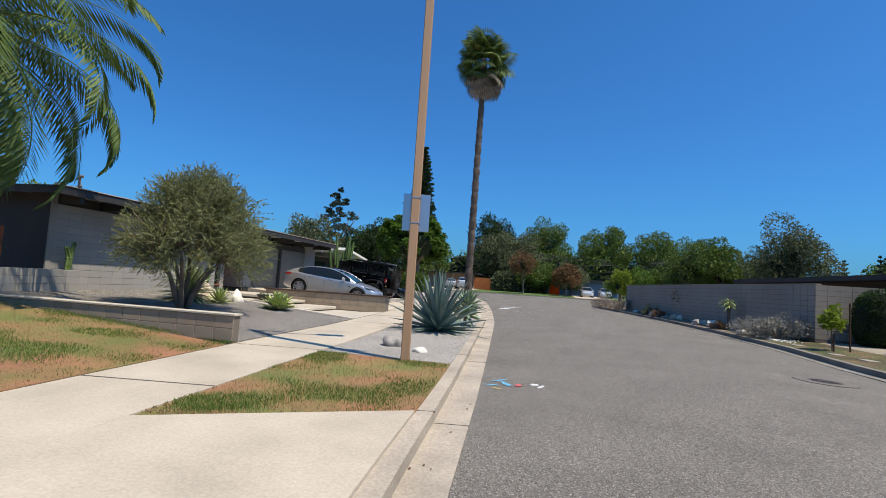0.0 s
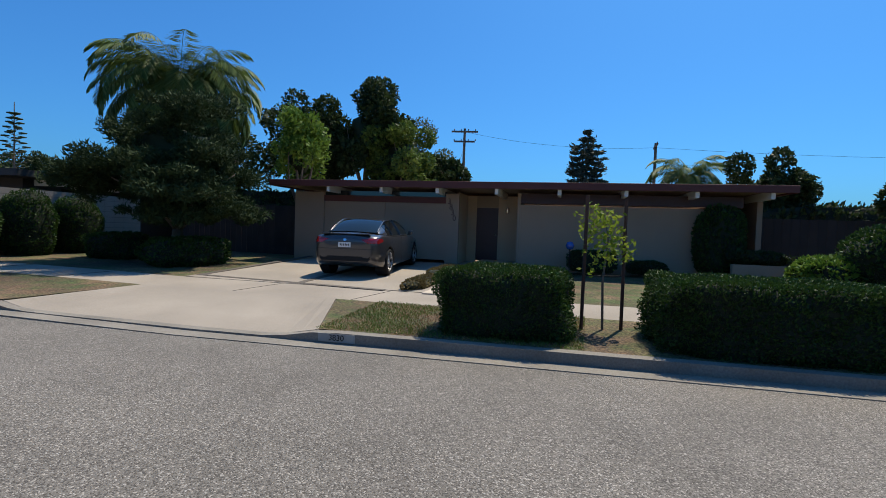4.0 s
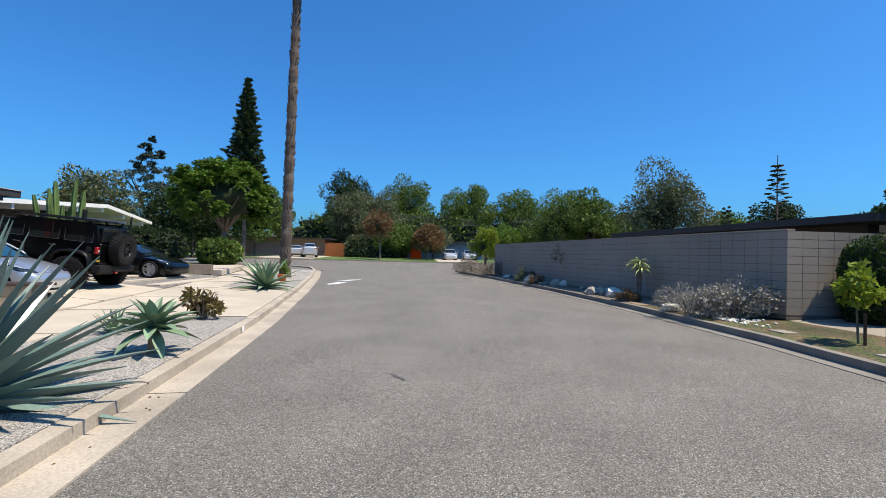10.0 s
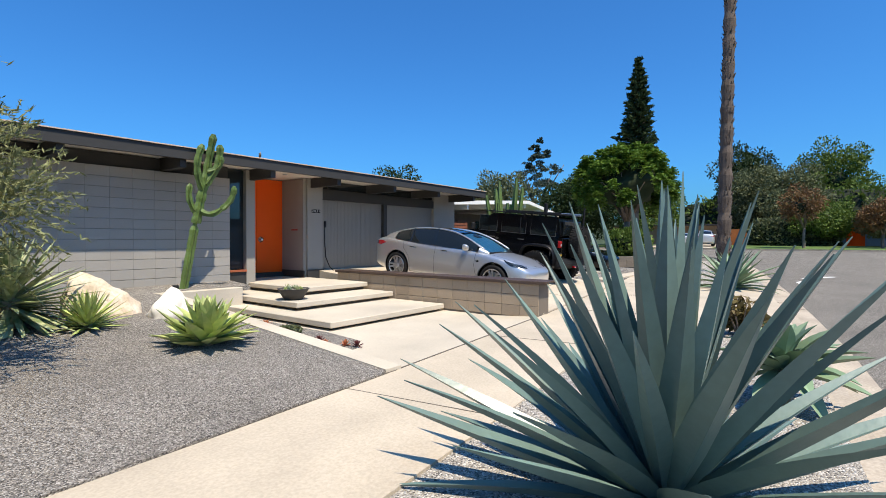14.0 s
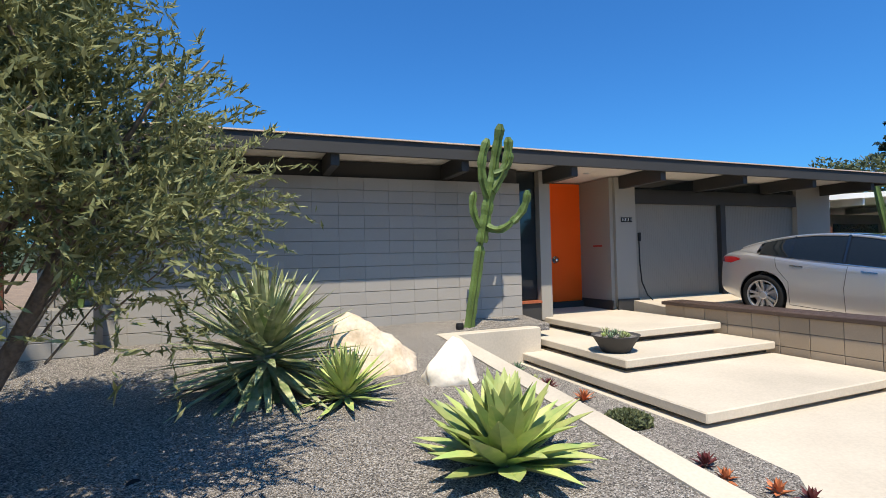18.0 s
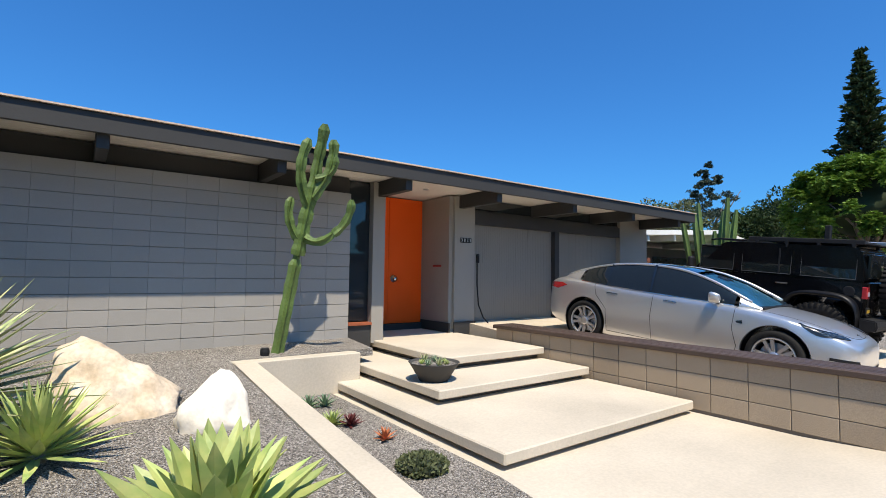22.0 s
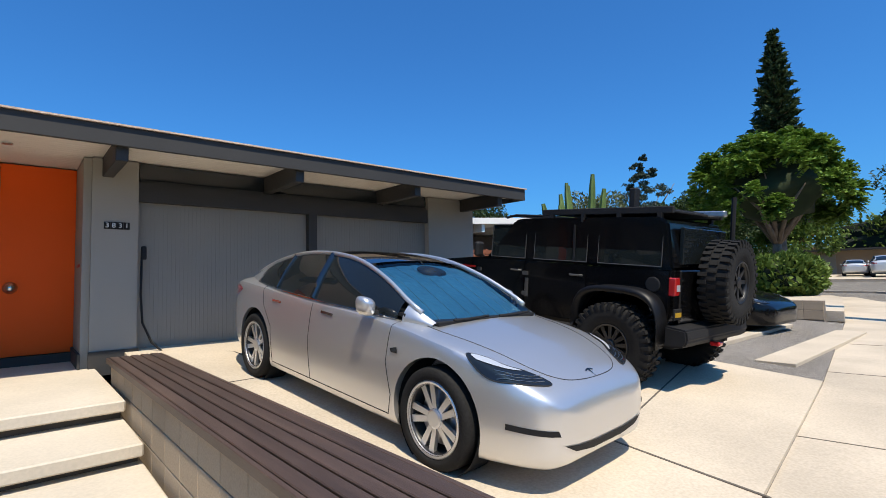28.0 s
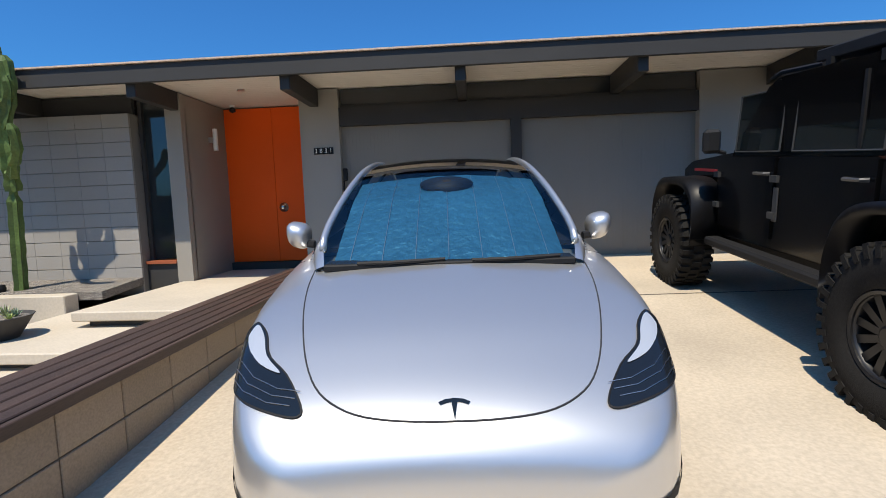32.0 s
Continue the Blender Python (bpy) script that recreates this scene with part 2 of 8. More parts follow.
def box(x0, y0, z0, x1, y1, z1, bevel=0.0, bm=None):
    own = bm is None
    bm = bmesh.new() if own else bm
    vs = [bm.verts.new(p) for p in ((x0, y0, z0), (x1, y0, z0), (x1, y1, z0), (x0, y1, z0), (x0, y0, z1), (x1, y0, z1), (x1, y1, z1), (x0, y1, z1))]
    fs = [bm.faces.new([vs[i] for i in f]) for f in ((3, 2, 1, 0), (4, 5, 6, 7), (0, 1, 5, 4), (1, 2, 6, 5), (2, 3, 7, 6), (3, 0, 4, 7))]
    if bevel:
        es = {e for f in fs for e in f.edges}
        bmesh.ops.bevel(bm, geom=list(es), offset=bevel, segments=1, affect="EDGES")
    return bm


def tube(points, radii, sides=8, bm=None, cap=True):
    """A round tube along points with the radius at each."""
    bm = bmesh.new() if bm is None else bm
    pts = [Vector(p) for p in points]
    rings, ref = [], None
    for i, p in enumerate(pts):
        d = (pts[min(i + 1, len(pts) - 1)] - pts[max(i - 1, 0)]).normalized()
        if ref is None:
            ref = d.orthogonal().normalized()
        ref = (ref - d * ref.dot(d)).normalized()
        side = d.cross(ref)
        r = radii[i] if isinstance(radii, (list, tuple)) else radii
        rings.append([bm.verts.new(p + (ref * math.cos(a) + side * math.sin(a)) * r) for a in (2 * math.pi * k / sides for k in range(sides))])
    for a, b in zip(rings, rings[1:]):
        for k in range(sides):
            bm.faces.new((a[k], a[(k + 1) % sides], b[(k + 1) % sides], b[k]))
    if cap:
        bm.faces.new(rings[0][::-1])
        bm.faces.new(rings[-1])
    return bm


def lathe(profile, sides=24, bm=None):
    """Turns (radius, height) points round the z axis."""
    bm = bmesh.new() if bm is None else bm
    rings = []
    for r, z in profile:
        if r < 1e-5:
            rings.append([bm.verts.new((0, 0, z))])
        else:
            rings.append([bm.verts.new((r * math.cos(2 * math.pi * k / sides), r * math.sin(2 * math.pi * k / sides), z)) for k in range(sides)])
    for a, b in zip(rings, rings[1:]):
        for k in range(sides):
            j = (k + 1) % sides
            q = [a[k % len(a)], a[j % len(a)], b[j % len(b)], b[k % len(b)]]
            q = list(dict.fromkeys(q))
            if len(q) > 2:
                bm.faces.new(q)
    return bm


def moved(bm, m):
    bmesh.ops.transform(bm, matrix=m, verts=bm.verts)
    return bm


def sheet(poly, height, depth=0.5, bm=None):
    """A slab over the outline poly, whose top lies at height(x, y), with sides that reach depth down."""
    bm = bmesh.new() if bm is None else bm
    top = [bm.verts.new((x, y, height(x, y))) for x, y in poly]
    area = sum(a[0] * b[1] - b[0] * a[1] for a, b in zip(poly, poly[1:] + poly[:1]))
    if area < 0:
        top.reverse()
    f = bm.faces.new(top)
    low = [bm.verts.new((v.co.x, v.co.y, v.co.z - depth)) for v in top]
    n = len(top)
    for i in range(n):
        bm.faces.new((top[i], low[i], low[(i + 1) % n], top[(i + 1) % n]))
    bmesh.ops.triangulate(bm, faces=[f])
    return bm


def offset_line(line, d):
    """The polyline shifted d to its left."""
    out = []
    for i, p in enumerate(line):
        a, b = Vector(line[max(i - 1, 0)]), Vector(line[min(i + 1, len(line) - 1)])
        t = (b - a).normalized()
        out.append((p[0] - t.y * d, p[1] + t.x * d))
    return out


def band(near, far, height, depth=0.5, bm=None):
    """A strip between two polylines with the same number of points."""
    bm = bmesh.new() if bm is None else bm
    a = [bm.verts.new((x, y, height(x, y))) for x, y in near]
    b = [bm.verts.new((x, y, height(x, y))) for x, y in far]
    a2 = [bm.verts.new((v.co.x, v.co.y, v.co.z - depth)) for v in a]
    b2 = [bm.verts.new((v.co.x, v.co.y, v.co.z - depth)) for v in b]
    for i in range(len(a) - 1):
        bm.faces.new((a[i], a[i + 1], b[i + 1], b[i]))
        bm.faces.new((a2[i], a2[i + 1], a[i + 1], a[i]))
        bm.faces.new((b[i], b[i + 1], b2[i + 1], b2[i]))
    bm.faces.new((a[0], b[0], b2[0], a2[0]))
    bm.faces.new((a[-1], a2[-1], b2[-1], b[-1]))
    bmesh.ops.recalc_face_normals(bm, faces=bm.faces)
    return bm


def along(line, x):
    """The y of a polyline that runs with x."""
    for (x0, y0), (x1, y1) in zip(line, line[1:]):
        if x <= x1 or (x1, y1) == line[-1]:
            return y0 + (y1 - y0) * (x - x0) / (x1 - x0)


def block_wall(name, p0, p1, z0, z1, thick, bw, bh, face_mat, mortar_mat, stack=True, both=False, pieces=True, joint=0.008, slope=0.0, proud=0.006, upright=None, **tags):
    """A masonry wall from p0 to p1; its blocks stand proud of recessed joints. slope: rise of the base along its length."""
    a, b = Vector((*p0, 0)), Vector((*p1, 0))
    L = (b - a).length
    ang = math.degrees(math.atan2(b.y - a.y, b.x - a.x))
    root = thing(name, pose(a.x, a.y, 0, 0, 0, ang), **tags)
    side_gap = (joint if upright is None else upright) / 2
    part("mortar", box(0.004, 0.004, z0 - 0.1, L - 0.004, thick - 0.004, z1 - 0.004), mortar_mat, root)
    nx, nz = max(1, round(L / bw)), max(1, round((z1 - z0) / bh))
    w, h = L / nx, (z1 - z0) / nz
    me = {}
    bmj = bmesh.new()
    for r in range(nz):
        shift = 0 if stack or r % 2 == 0 else 0.5
        for c in range(nx + (1 if shift else 0)):
            x0, x1 = max(0, (c - shift) * w), min(L, (c + 1 - shift) * w)
            q = round(x1 - x0, 3)
            for side in ((0, 1) if both else (0,)):
                y0, y1 = (-proud, 0.03) if side == 0 else (thick - 0.03, thick + proud)
                if pieces:
                    key = (q, side)
                    if key not in me:
                        bm = box(side_gap, y0, joint / 2, q - side_gap, y1, h - joint / 2, 0.004 if upright is None else 0.002)
                        m = bpy.data.meshes.new("block")
                        bm.to_mesh(m)
                        bm.free()
                        m.materials.append(face_mat)
                        me[key] = m
                    o = new("block", me[key])
                    o.parent = root
                    o.location = (x0, 0, z0 + r * h)
                else:
                    box(x0 + joint / 2, y0, z0 + r * h + joint / 2, x1 - joint / 2, y1, z0 + (r + 1) * h - joint / 2, bm=bmj)
    if pieces:
        bmj.free()
    else:
        tagged(part("blocks", bmj, face_mat, root), kind="stuff")
    return root

# ---- ground ----
def zr(x):
    """Height of the street along its length."""
    return max(0.0, (min(x, 41) - 5) * 0.0095) + max(0.0, (min(x, 62) - 41) * 0.018)


ASPH_N = [(-60, -2.5), (-30, 1.5), (-10, 4.1), (-3.2, 4.72), (0, 4.97), (3.4, 5.27), (8.2, 5.70), (13.2, 6.15), (21.2, 7.15), (30, 8.45), (37, 9.7), (41.5, 10.9), (44.5, 14.0), (45.5, 21), (45.6, 90)]
ASPH_S = [(-60, -8.5), (-30, -5.4), (-10, -4.05), (-5.1, -3.74), (-2.4, -3.54), (0, -3.38), (2.2, -3.22), (7.6, -3.1), (11.65, -3.25), (17, -3.0), (23.4, -2.4), (31.6, -1.15), (38, 0.0), (41, 0.4), (43.5, -0.4), (44.8, -3.0), (45, -80)]
WALK_N0 = [(-60, 0.2), (-30, 4.2), (-10, 6.9), (-3.2, 7.64), (0.5, 7.98), (1.6, 8.06), (7.7, 8.56), (11.7, 8.93), (18.9, 9.85), (28, 11.2), (34, 12.3), (38, 14.0), (41, 18), (42, 26), (42, 90)]
WALK_N1 = [(-60, 1.9), (-30, 5.8), (-10, 8.5), (-3.0, 9.26), (2.0, 9.76), (6.1, 10.02), (8.0, 10.16), (12.9, 10.58), (18.75, 11.3), (27, 12.5), (33, 13.6), (36.5, 15.2), (39, 19), (40, 26), (40, 90)]


def hs(x, y):
    return zr(x) + 0.005


def hk(x, y):
    return zr(x) + 0.135


def hw(x, y):
    return zr(x) + 0.17


def hlot(x, y):
    """The lots on the house side rise from the pavement to the house."""
    return zr(min(x, 24)) + 0.185 + max(0, min(y - along(WALK_N1, min(x, 24)), 7.2)) * 0.075


def hdrive(x, y):
    return zr(min(x, 24)) + 0.205 + max(0, min(y - along(WALK_N1, min(x, 24)), 7.2)) * 0.081


def hsouth(x, y):
    return zr(x) + 0.15 + max(0, min(along(ASPH_S, min(max(x, -50), 45)) - 0.6 - y, 9)) * 0.041


ground = link("ground", sheet([(-900, -900), (900, -900), (900, 900), (-900, 900)], lambda x, y: -0.32, 0.2), SOIL)
tagged(ground, "dry brown earth under and around the street", "ground", kind="structure")

N = [(x, along(ASPH_N[:12], x)) for x in range(-60, 39)]
S = [(x, along(ASPH_S[:14], x)) for x in range(-60, 39)]
bm, rows_ = bmesh.new(), []
for (x, yn), (_, ys) in zip(N, S):
    rows_.append([bm.verts.new((x, ys + (yn - ys) * k / 6, zr(x) + 0.10 * (1 - (k / 3 - 1) ** 2))) for k in range(7)])
for a, b in zip(rows_, rows_[1:]):
    for k in range(6):
        bm.faces.new((a[k], b[k], b[k + 1], a[k + 1]))
road = tagged(link("road", bm, ASPHALT, smooth=True), "worn grey asphalt street, sunlit and slightly crowned", "road", kind="structure")
_nn, _ss = [p for p in ASPH_N if p[0] > 38], [p for p in ASPH_S if p[0] > 38]
far_road = link("road", sheet([N[-1], *_nn, (60, 90), (60, -80), *reversed(_ss), S[-1]], lambda x, y: zr(x) + 0.02, 0.2), ASPHALT)
tagged(far_road, "grey asphalt cross street at the end of the road", "road", kind="structure")

# gutter, kerb and pavement on the house side
_g0, _g1, _g2 = ASPH_N, offset_line(ASPH_N, 0.38), offset_line(ASPH_N, 0.56)
gutter = tagged(link("gutter", band(_g0, _g1, lambda x, y: zr(x) + 0.012, 0.2), KERB), "pale stained concrete gutter beside the kerb", "gutter", kind="structure")
kerb = tagged(link("kerb", band(_g1, _g2, hk, 0.3), KERB), "pale concrete kerb along the street", "kerb", kind="structure")
pavement = tagged(link("pavement", band(WALK_N0, WALK_N1, hw, 0.3), CONCRETE), "pale beige concrete pavement", "pavement", kind="structure")
# the lots on the house side, as one sheet of bare ground
lot = tagged(link("lot_ground", band([(x, along(WALK_N1, x)) for x in (-40, -3, 2, 8, 13, 19, 24, 30, 36)], [(x, 48) for x in (-40, -3, 2, 8, 13, 19, 24, 30, 36)], lambda x, y: hlot(x, y) - 0.22, 0.3), SOIL), "bare brown soil of the front yards", "ground", kind="structure")


def strip(x0, x1, lo, hi, height, material, name, label, cat, step=1.0, dz=0.0):
    """A strip across the plan from x0 to x1 between the lines lo(x) and hi(x)."""
    n = max(1, math.ceil((x1 - x0) / step))
    xs = [x0 + (x1 - x0) * i / n for i in range(n + 1)]
    o = link(name, band([(x, lo(x)) for x in xs], [(x, hi(x)) for x in xs], lambda x, y: height(x, y) + dz, 0.25), material)
    return tagged(o, label, cat, kind="structure")


k_in = lambda x: along(_g2, x)
w_lo = lambda x: along(WALK_N0, x)
w_hi = lambda x: along(WALK_N1, x)
strip(-24, -3.06, k_in, w_lo, hw, CONCRETE, "driveway_apron", "pale concrete driveway apron between street and pavement", "driveway")
slant = lambda x: k_in(x) + (w_lo(x) - k_in(x)) * max(0.0, min(1.0, (-1.73 - x) / 1.33))
strip(-3.06, -1.73, k_in, slant, hw, CONCRETE, "driveway_apron", "pale concrete driveway apron between street and pavement", "driveway", step=0.12)
strip(-3.06, -1.73, slant, w_lo, hk, LAWN, "verge_lawn", "patchy dry lawn strip by the kerb", "lawn", step=0.12, dz=0.02)
strip(-1.73, 1.55, k_in, w_lo, hk, LAWN, "verge_lawn", "patchy dry and green lawn strip by the kerb", "lawn", dz=0.02)
strip(1.57, 13.0, k_in, w_lo, hk, VERGEGRAVEL, "verge_gravel", "grey gravel bed of the kerbside planting strip", "gravel", dz=0.02)
strip(13.02, 20.3, k_in, w_lo, hw, CONCRETE, "driveway_apron", "pale concrete driveway apron between street and pavement", "driveway")
strip(20.32, 36, k_in, w_lo, hk, VERGEGRAVEL, "verge_gravel", "grey gravel bed of the kerbside planting strip", "gravel", dz=0.02)
# front yard of the grey house
strip(1.45, 7.88, w_hi, lambda x: 16.9, hlot, GRAVEL, "front_yard_gravel", "grey crushed gravel front yard", "gravel", dz=0.01)
w_in = lambda x: w_hi(x) + 1.1
strip(8.12, 12.62, w_hi, w_in, lambda x, y: hw(x, 0) - 0.006 if y < w_hi(x) + 0.5 else 0.165, SMOOTH_CONCRETE, "entry_walk", "pale concrete walk that meets the pavement", "walk", step=0.8)
strip(8.12, 12.62, w_in, lambda x: 16.6, lambda x, y: 0.165, SMOOTH_CONCRETE, "entry_walk", "pale concrete walk before the entry steps", "walk", step=0.8)
strip(12.64, 18.9, w_hi, lambda x: 17.3, hdrive, CONCRETE, "driveway", "pale concrete driveway slabs before the garage", "driveway")
strip(-24, 1.1, w_hi, lambda x: 17, hlot, LAWN, "neighbour_lawn", "patchy dry and green front lawn", "lawn")

# south side
_k1, _k2 = offset_line(ASPH_S, -0.30), offset_line(ASPH_S, -0.48)


def drop(x):
    """How far the kerb is lowered for the driveway across the street, 0 to 1."""
    k = max(0.0, min(1.0, (x - 0.1) / 0.9, (6.35 - x) / 0.9))
    return k * k * (3 - 2 * k)


def dense(line):
    """A kerb line with close points where the kerb drops."""
    a = [p for p, q in zip(line, ASPH_S) if q[0] < -0.5]
    b = [p for p, q in zip(line, ASPH_S) if q[0] > 7.0]
    return a + [(-0.4 + 0.36 * i, along(line, -0.4 + 0.36 * i)) for i in range(21)] + b


# gutter and kerb here take the concrete with shade coloured in
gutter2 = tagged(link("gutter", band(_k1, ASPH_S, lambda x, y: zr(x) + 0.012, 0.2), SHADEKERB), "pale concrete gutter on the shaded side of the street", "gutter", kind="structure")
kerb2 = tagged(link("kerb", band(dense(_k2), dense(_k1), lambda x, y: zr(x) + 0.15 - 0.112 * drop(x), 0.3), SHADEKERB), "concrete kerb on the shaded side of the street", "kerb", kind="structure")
s_in = lambda x: along(_k2, x)
south_lot = tagged(link("lot_ground", band([(x, -60) for x in range(-60, 43, 3)], [(x, s_in(x)) for x in range(-60, 43, 3)], lambda x, y: hsouth(x, y) - 0.2, 0.3), SOIL), "brown soil of the front yards across the street", "ground", kind="structure")
W_S0 = [(-40, -8.8), (-10, -6.5), (-5, -6.2), (-1, -6.0), (1.2, -5.95), (5.45, -5.75), (9.0, -5.7), (12.3, -5.55), (17, -5.1), (24, -4.4)]
W_S1 = offset_line(W_S0, -1.25)
tagged(link("pavement", band(W_S1, W_S0, hsouth, 0.3), OLDCONCRETE), "pale concrete pavement across the street", "pavement", kind="structure")
ws0, ws1 = (lambda x: along(W_S0, x) - 0.0), (lambda x: along(W_S1, x))


def flared(w0, w1, k0, k1, n, height, material, name, label, cat):
    """A strip whose ends slant: from w0 to w1 along the pavement, k0 to k1 along the kerb."""
    near = [(w0 + (w1 - w0) * i / n, ws0(w0 + (w1 - w0) * i / n)) for i in range(n + 1)]
    far = [(k0 + (k1 - k0) * i / n, s_in(k0 + (k1 - k0) * i / n)) for i in range(n + 1)]
    return tagged(link(name, band(near, far, height, 0.25), material), label, cat, kind="structure")


flared(1.2, 5.45, 0.32, 6.05, 24, lambda x, y: hsouth(x, y) + 0.01 - 0.122 * drop(x) * max(0.0, min(1.0, (y - ws0(x)) / (s_in(x) - ws0(x)))), OLDCONCRETE, "driveway_apron", "pale concrete driveway apron across the street", "driveway")
flared(5.47, 16.8, 6.07, 16.8, 12, hsouth, SHADEDLAWN, "verge_lawn", "dry brown lawn strip with a sapling", "lawn")
flared(-30, 1.18, -30, 0.30, 30, hsouth, SHADEDLAWN, "verge_lawn", "patchy lawn strip along the kerb with hedges", "lawn")
strip(5.62, 19, lambda x: -19, ws1, hsouth, SHADEDLAWN, "front_lawn", "dry patchy front lawn in tree shade", "lawn")
strip(-30, -0.9, lambda x: -17.5, ws1, hsouth, SHADEDLAWN, "front_lawn", "patchy front lawn behind the hedges", "lawn")
strip(-0.88, 5.6, lambda x: -14.2, ws1, hsouth, OLDCONCRETE, "driveway", "worn concrete driveway with darker bands", "driveway", dz=0.012)
strip(16.82, 40, lambda x: along(W_S0, x) - 3.5 if x < 24 else s_in(x) - 3.2, s_in, hsouth, SOIL, "planting_strip", "bare earth planting strip with stones and dry shrubs", "ground", dz=0.01)
# manhole, kerb joints and slab joints
mh = thing("manhole_cover", pose(4.52, -1.37, zr(4.5) + 0.068, 1.2, 0, 0), "round iron manhole cover in a concrete ring", "manhole")
part("ring", lathe([(0.53, -0.03), (0.53, 0.008), (0.295, 0.010), (0.295, -0.03)], 48), PATCH, mh)
part("seal", lathe([(0.543, -0.03), (0.543, 0.006), (0.531, 0.006), (0.531, -0.03)], 48), JOINT_AND_SHADE, mh)
part("rim", lathe([(0.294, -0.03), (0.294, 0.008), (0.276, 0.008), (0.276, -0.03)], 48), JOINT_AND_SHADE, mh)
part("cover", lathe([(0.275, -0.03), (0.275, 0.012), (0, 0.012)], 40), mat("rusty_iron", (0.10, 0.075, 0.065), 0.7, 0.2, 20, 0.4, 90, metal=0.4), mh)
bm = bmesh.new()
for i in range(-4, 5):
    for j in range(-4, 5):
        if i * i + j * j < 13:
            box(i * 0.065 - 0.022, j * 0.065 - 0.022, 0.012, i * 0.065 + 0.022, j * 0.065 + 0.022, 0.019, bm=bm)
tagged(part("studs", bm, mat("iron_stud", (0.15, 0.12, 0.105), 0.55, 0.2, 20, metal=0.5), mh), kind="stuff")


def joint_line(p, q, h, w=0.009, name="slab_joint", label="dark joint between concrete slabs"):
    """A narrow dark joint from p to q, let into the top of a slab."""
    p, q = Vector((*p, 0)), Vector((*q, 0))
    n = max(2, int((q - p).length / 0.6))
    t = (q - p).normalized()
    sd = Vector((-t.y, t.x, 0)) * w / 2
    pts = [p.lerp(q, i / n) for i in range(n + 1)]
    bm = band([tuple((v - sd).xy) for v in pts], [tuple((v + sd).xy) for v in pts], lambda x, y: h(x, y) + 0.004, 0.02)
    return tagged(link(name, bm, JOINT_AND_SHADE), label, "joint", kind="structure")


joint_line((15.05, 10.8), (15.3, 17.0), hdrive, 0.022)
joint_line((12.85, 15.0), (18.8, 15.2), hdrive, 0.016)
joint_line((15.1, 11.9), (18.8, 12.75), hdrive, 0.016)
for x in (-14, -9.5, -5.2, -1.75, 1.6, 4.6, 7.7, 10.7, 13.8, 16.8, 20.0, 23):
    y0, y1 = w_lo(x), w_hi(x)
    joint_line((x, y0), (x - 0.25, y1), hw, 0.012 if x != -1.75 else 0.03)
for i in range(len(WALK_N1) - 1):
    if -35 < WALK_N1[i][0] < 26:
        joint_line((WALK_N1[i][0], WALK_N1[i][1] + 0.01), (WALK_N1[i + 1][0], WALK_N1[i + 1][1] + 0.01), lambda x, y: hw(x, y) + 0.002, 0.02)
for x in (-5.9, -1.55, 3.0, 8.05, 13.0, 17.5, 22):
    joint_line((x, along(_g1, x) - 0.01), (x - 0.05, k_in(x)), lambda x, y: hk(x, y), 0.012, "kerb_joint", "joint across the kerb")
    joint_line((x + 0.06, along(ASPH_N, x)), (x, along(_g1, x)), lambda x, y: zr(x) + 0.012, 0.012, "kerb_joint", "joint across the gutter")
for (a, b) in (((5.5, -7.3), (5.75, -12.6)), ((2.8, -7.2), (3.05, -12.7)),):
    joint_line(a, b, lambda x, y: hsouth(x, y) + 0.012, 0.16, "brick_band", "brown brick band across the driveway")
joint_line((5.55, -7.35), (0.75, -7.15), lambda x, y: hsouth(x, y) + 0.013, 0.14, "brick_band", "brown brick band across the driveway")
for x in (-5, -1, 0.6, 3.1, 7.6, 10.2, 13):
    joint_line((x, ws1(x)), (x + 0.3, ws0(x)), lambda x, y: hsouth(x, y) + 0.002, 0.014)
# marks on the asphalt
def blot(x, y, pts, m, name, label, z=None):
    yn, ys = along(ASPH_N, x), along(ASPH_S, x)
    bm = bmesh.new()
    f = bm.faces.new([bm.verts.new((x + a, y + b, (zr(x) + 0.10 * (1 - ((2 * (y + b) - yn - ys) / (yn - ys)) ** 2) + 0.006) if z is None else z)) for a, b in pts])
    bmesh.ops.triangulate(bm, faces=[f])
    bmesh.ops.recalc_face_normals(bm, faces=bm.faces)
    return tagged(link(name, bm, m), label, "paint mark", kind="structure")


def smear(x, y, rx, ry, m, name, label, seed=1, turn=0):
    pts = []
    for k in range(26):
        a = 2 * math.pi * k / 26
        r = 1 + 0.35 * noise.noise(Vector((math.cos(a) * 1.5 + seed * 5, math.sin(a) * 1.5, seed)))
        u, v = math.cos(a) * rx * r, math.sin(a) * ry * r
        c, s_ = math.cos(radians(turn)), math.sin(radians(turn))
        pts.append((u * c - v * s_, u * s_ + v * c))
    return blot(x, y, pts, m, name, label)


BLUECHALK = mat("blue_marking_paint", (0.12, 0.34, 0.50), 0.9, 0.3, 20, fine=0.4, fscale=60)
REDCHALK = mat("red_marking_paint", (0.55, 0.10, 0.10), 0.9, 0.3, 20, fine=0.3, fscale=60)
YELLOWCHALK = mat("yellow_marking_paint", (0.45, 0.36, 0.12), 0.9, 0.3, 20, fine=0.3, fscale=60)
WHITECHALK = mat("white_marking_paint", (0.62, 0.62, 0.60), 0.9, 0.2, 20, fine=0.3, fscale=60)
smear(1.04, 4.67, 0.20, 0.05, BLUECHALK, "paint_mark", "blue utility paint marks on asphalt", 1, 25)
smear(1.29, 4.80, 0.16, 0.035, BLUECHALK, "paint_mark", "blue utility paint marks on asphalt", 2, -40)
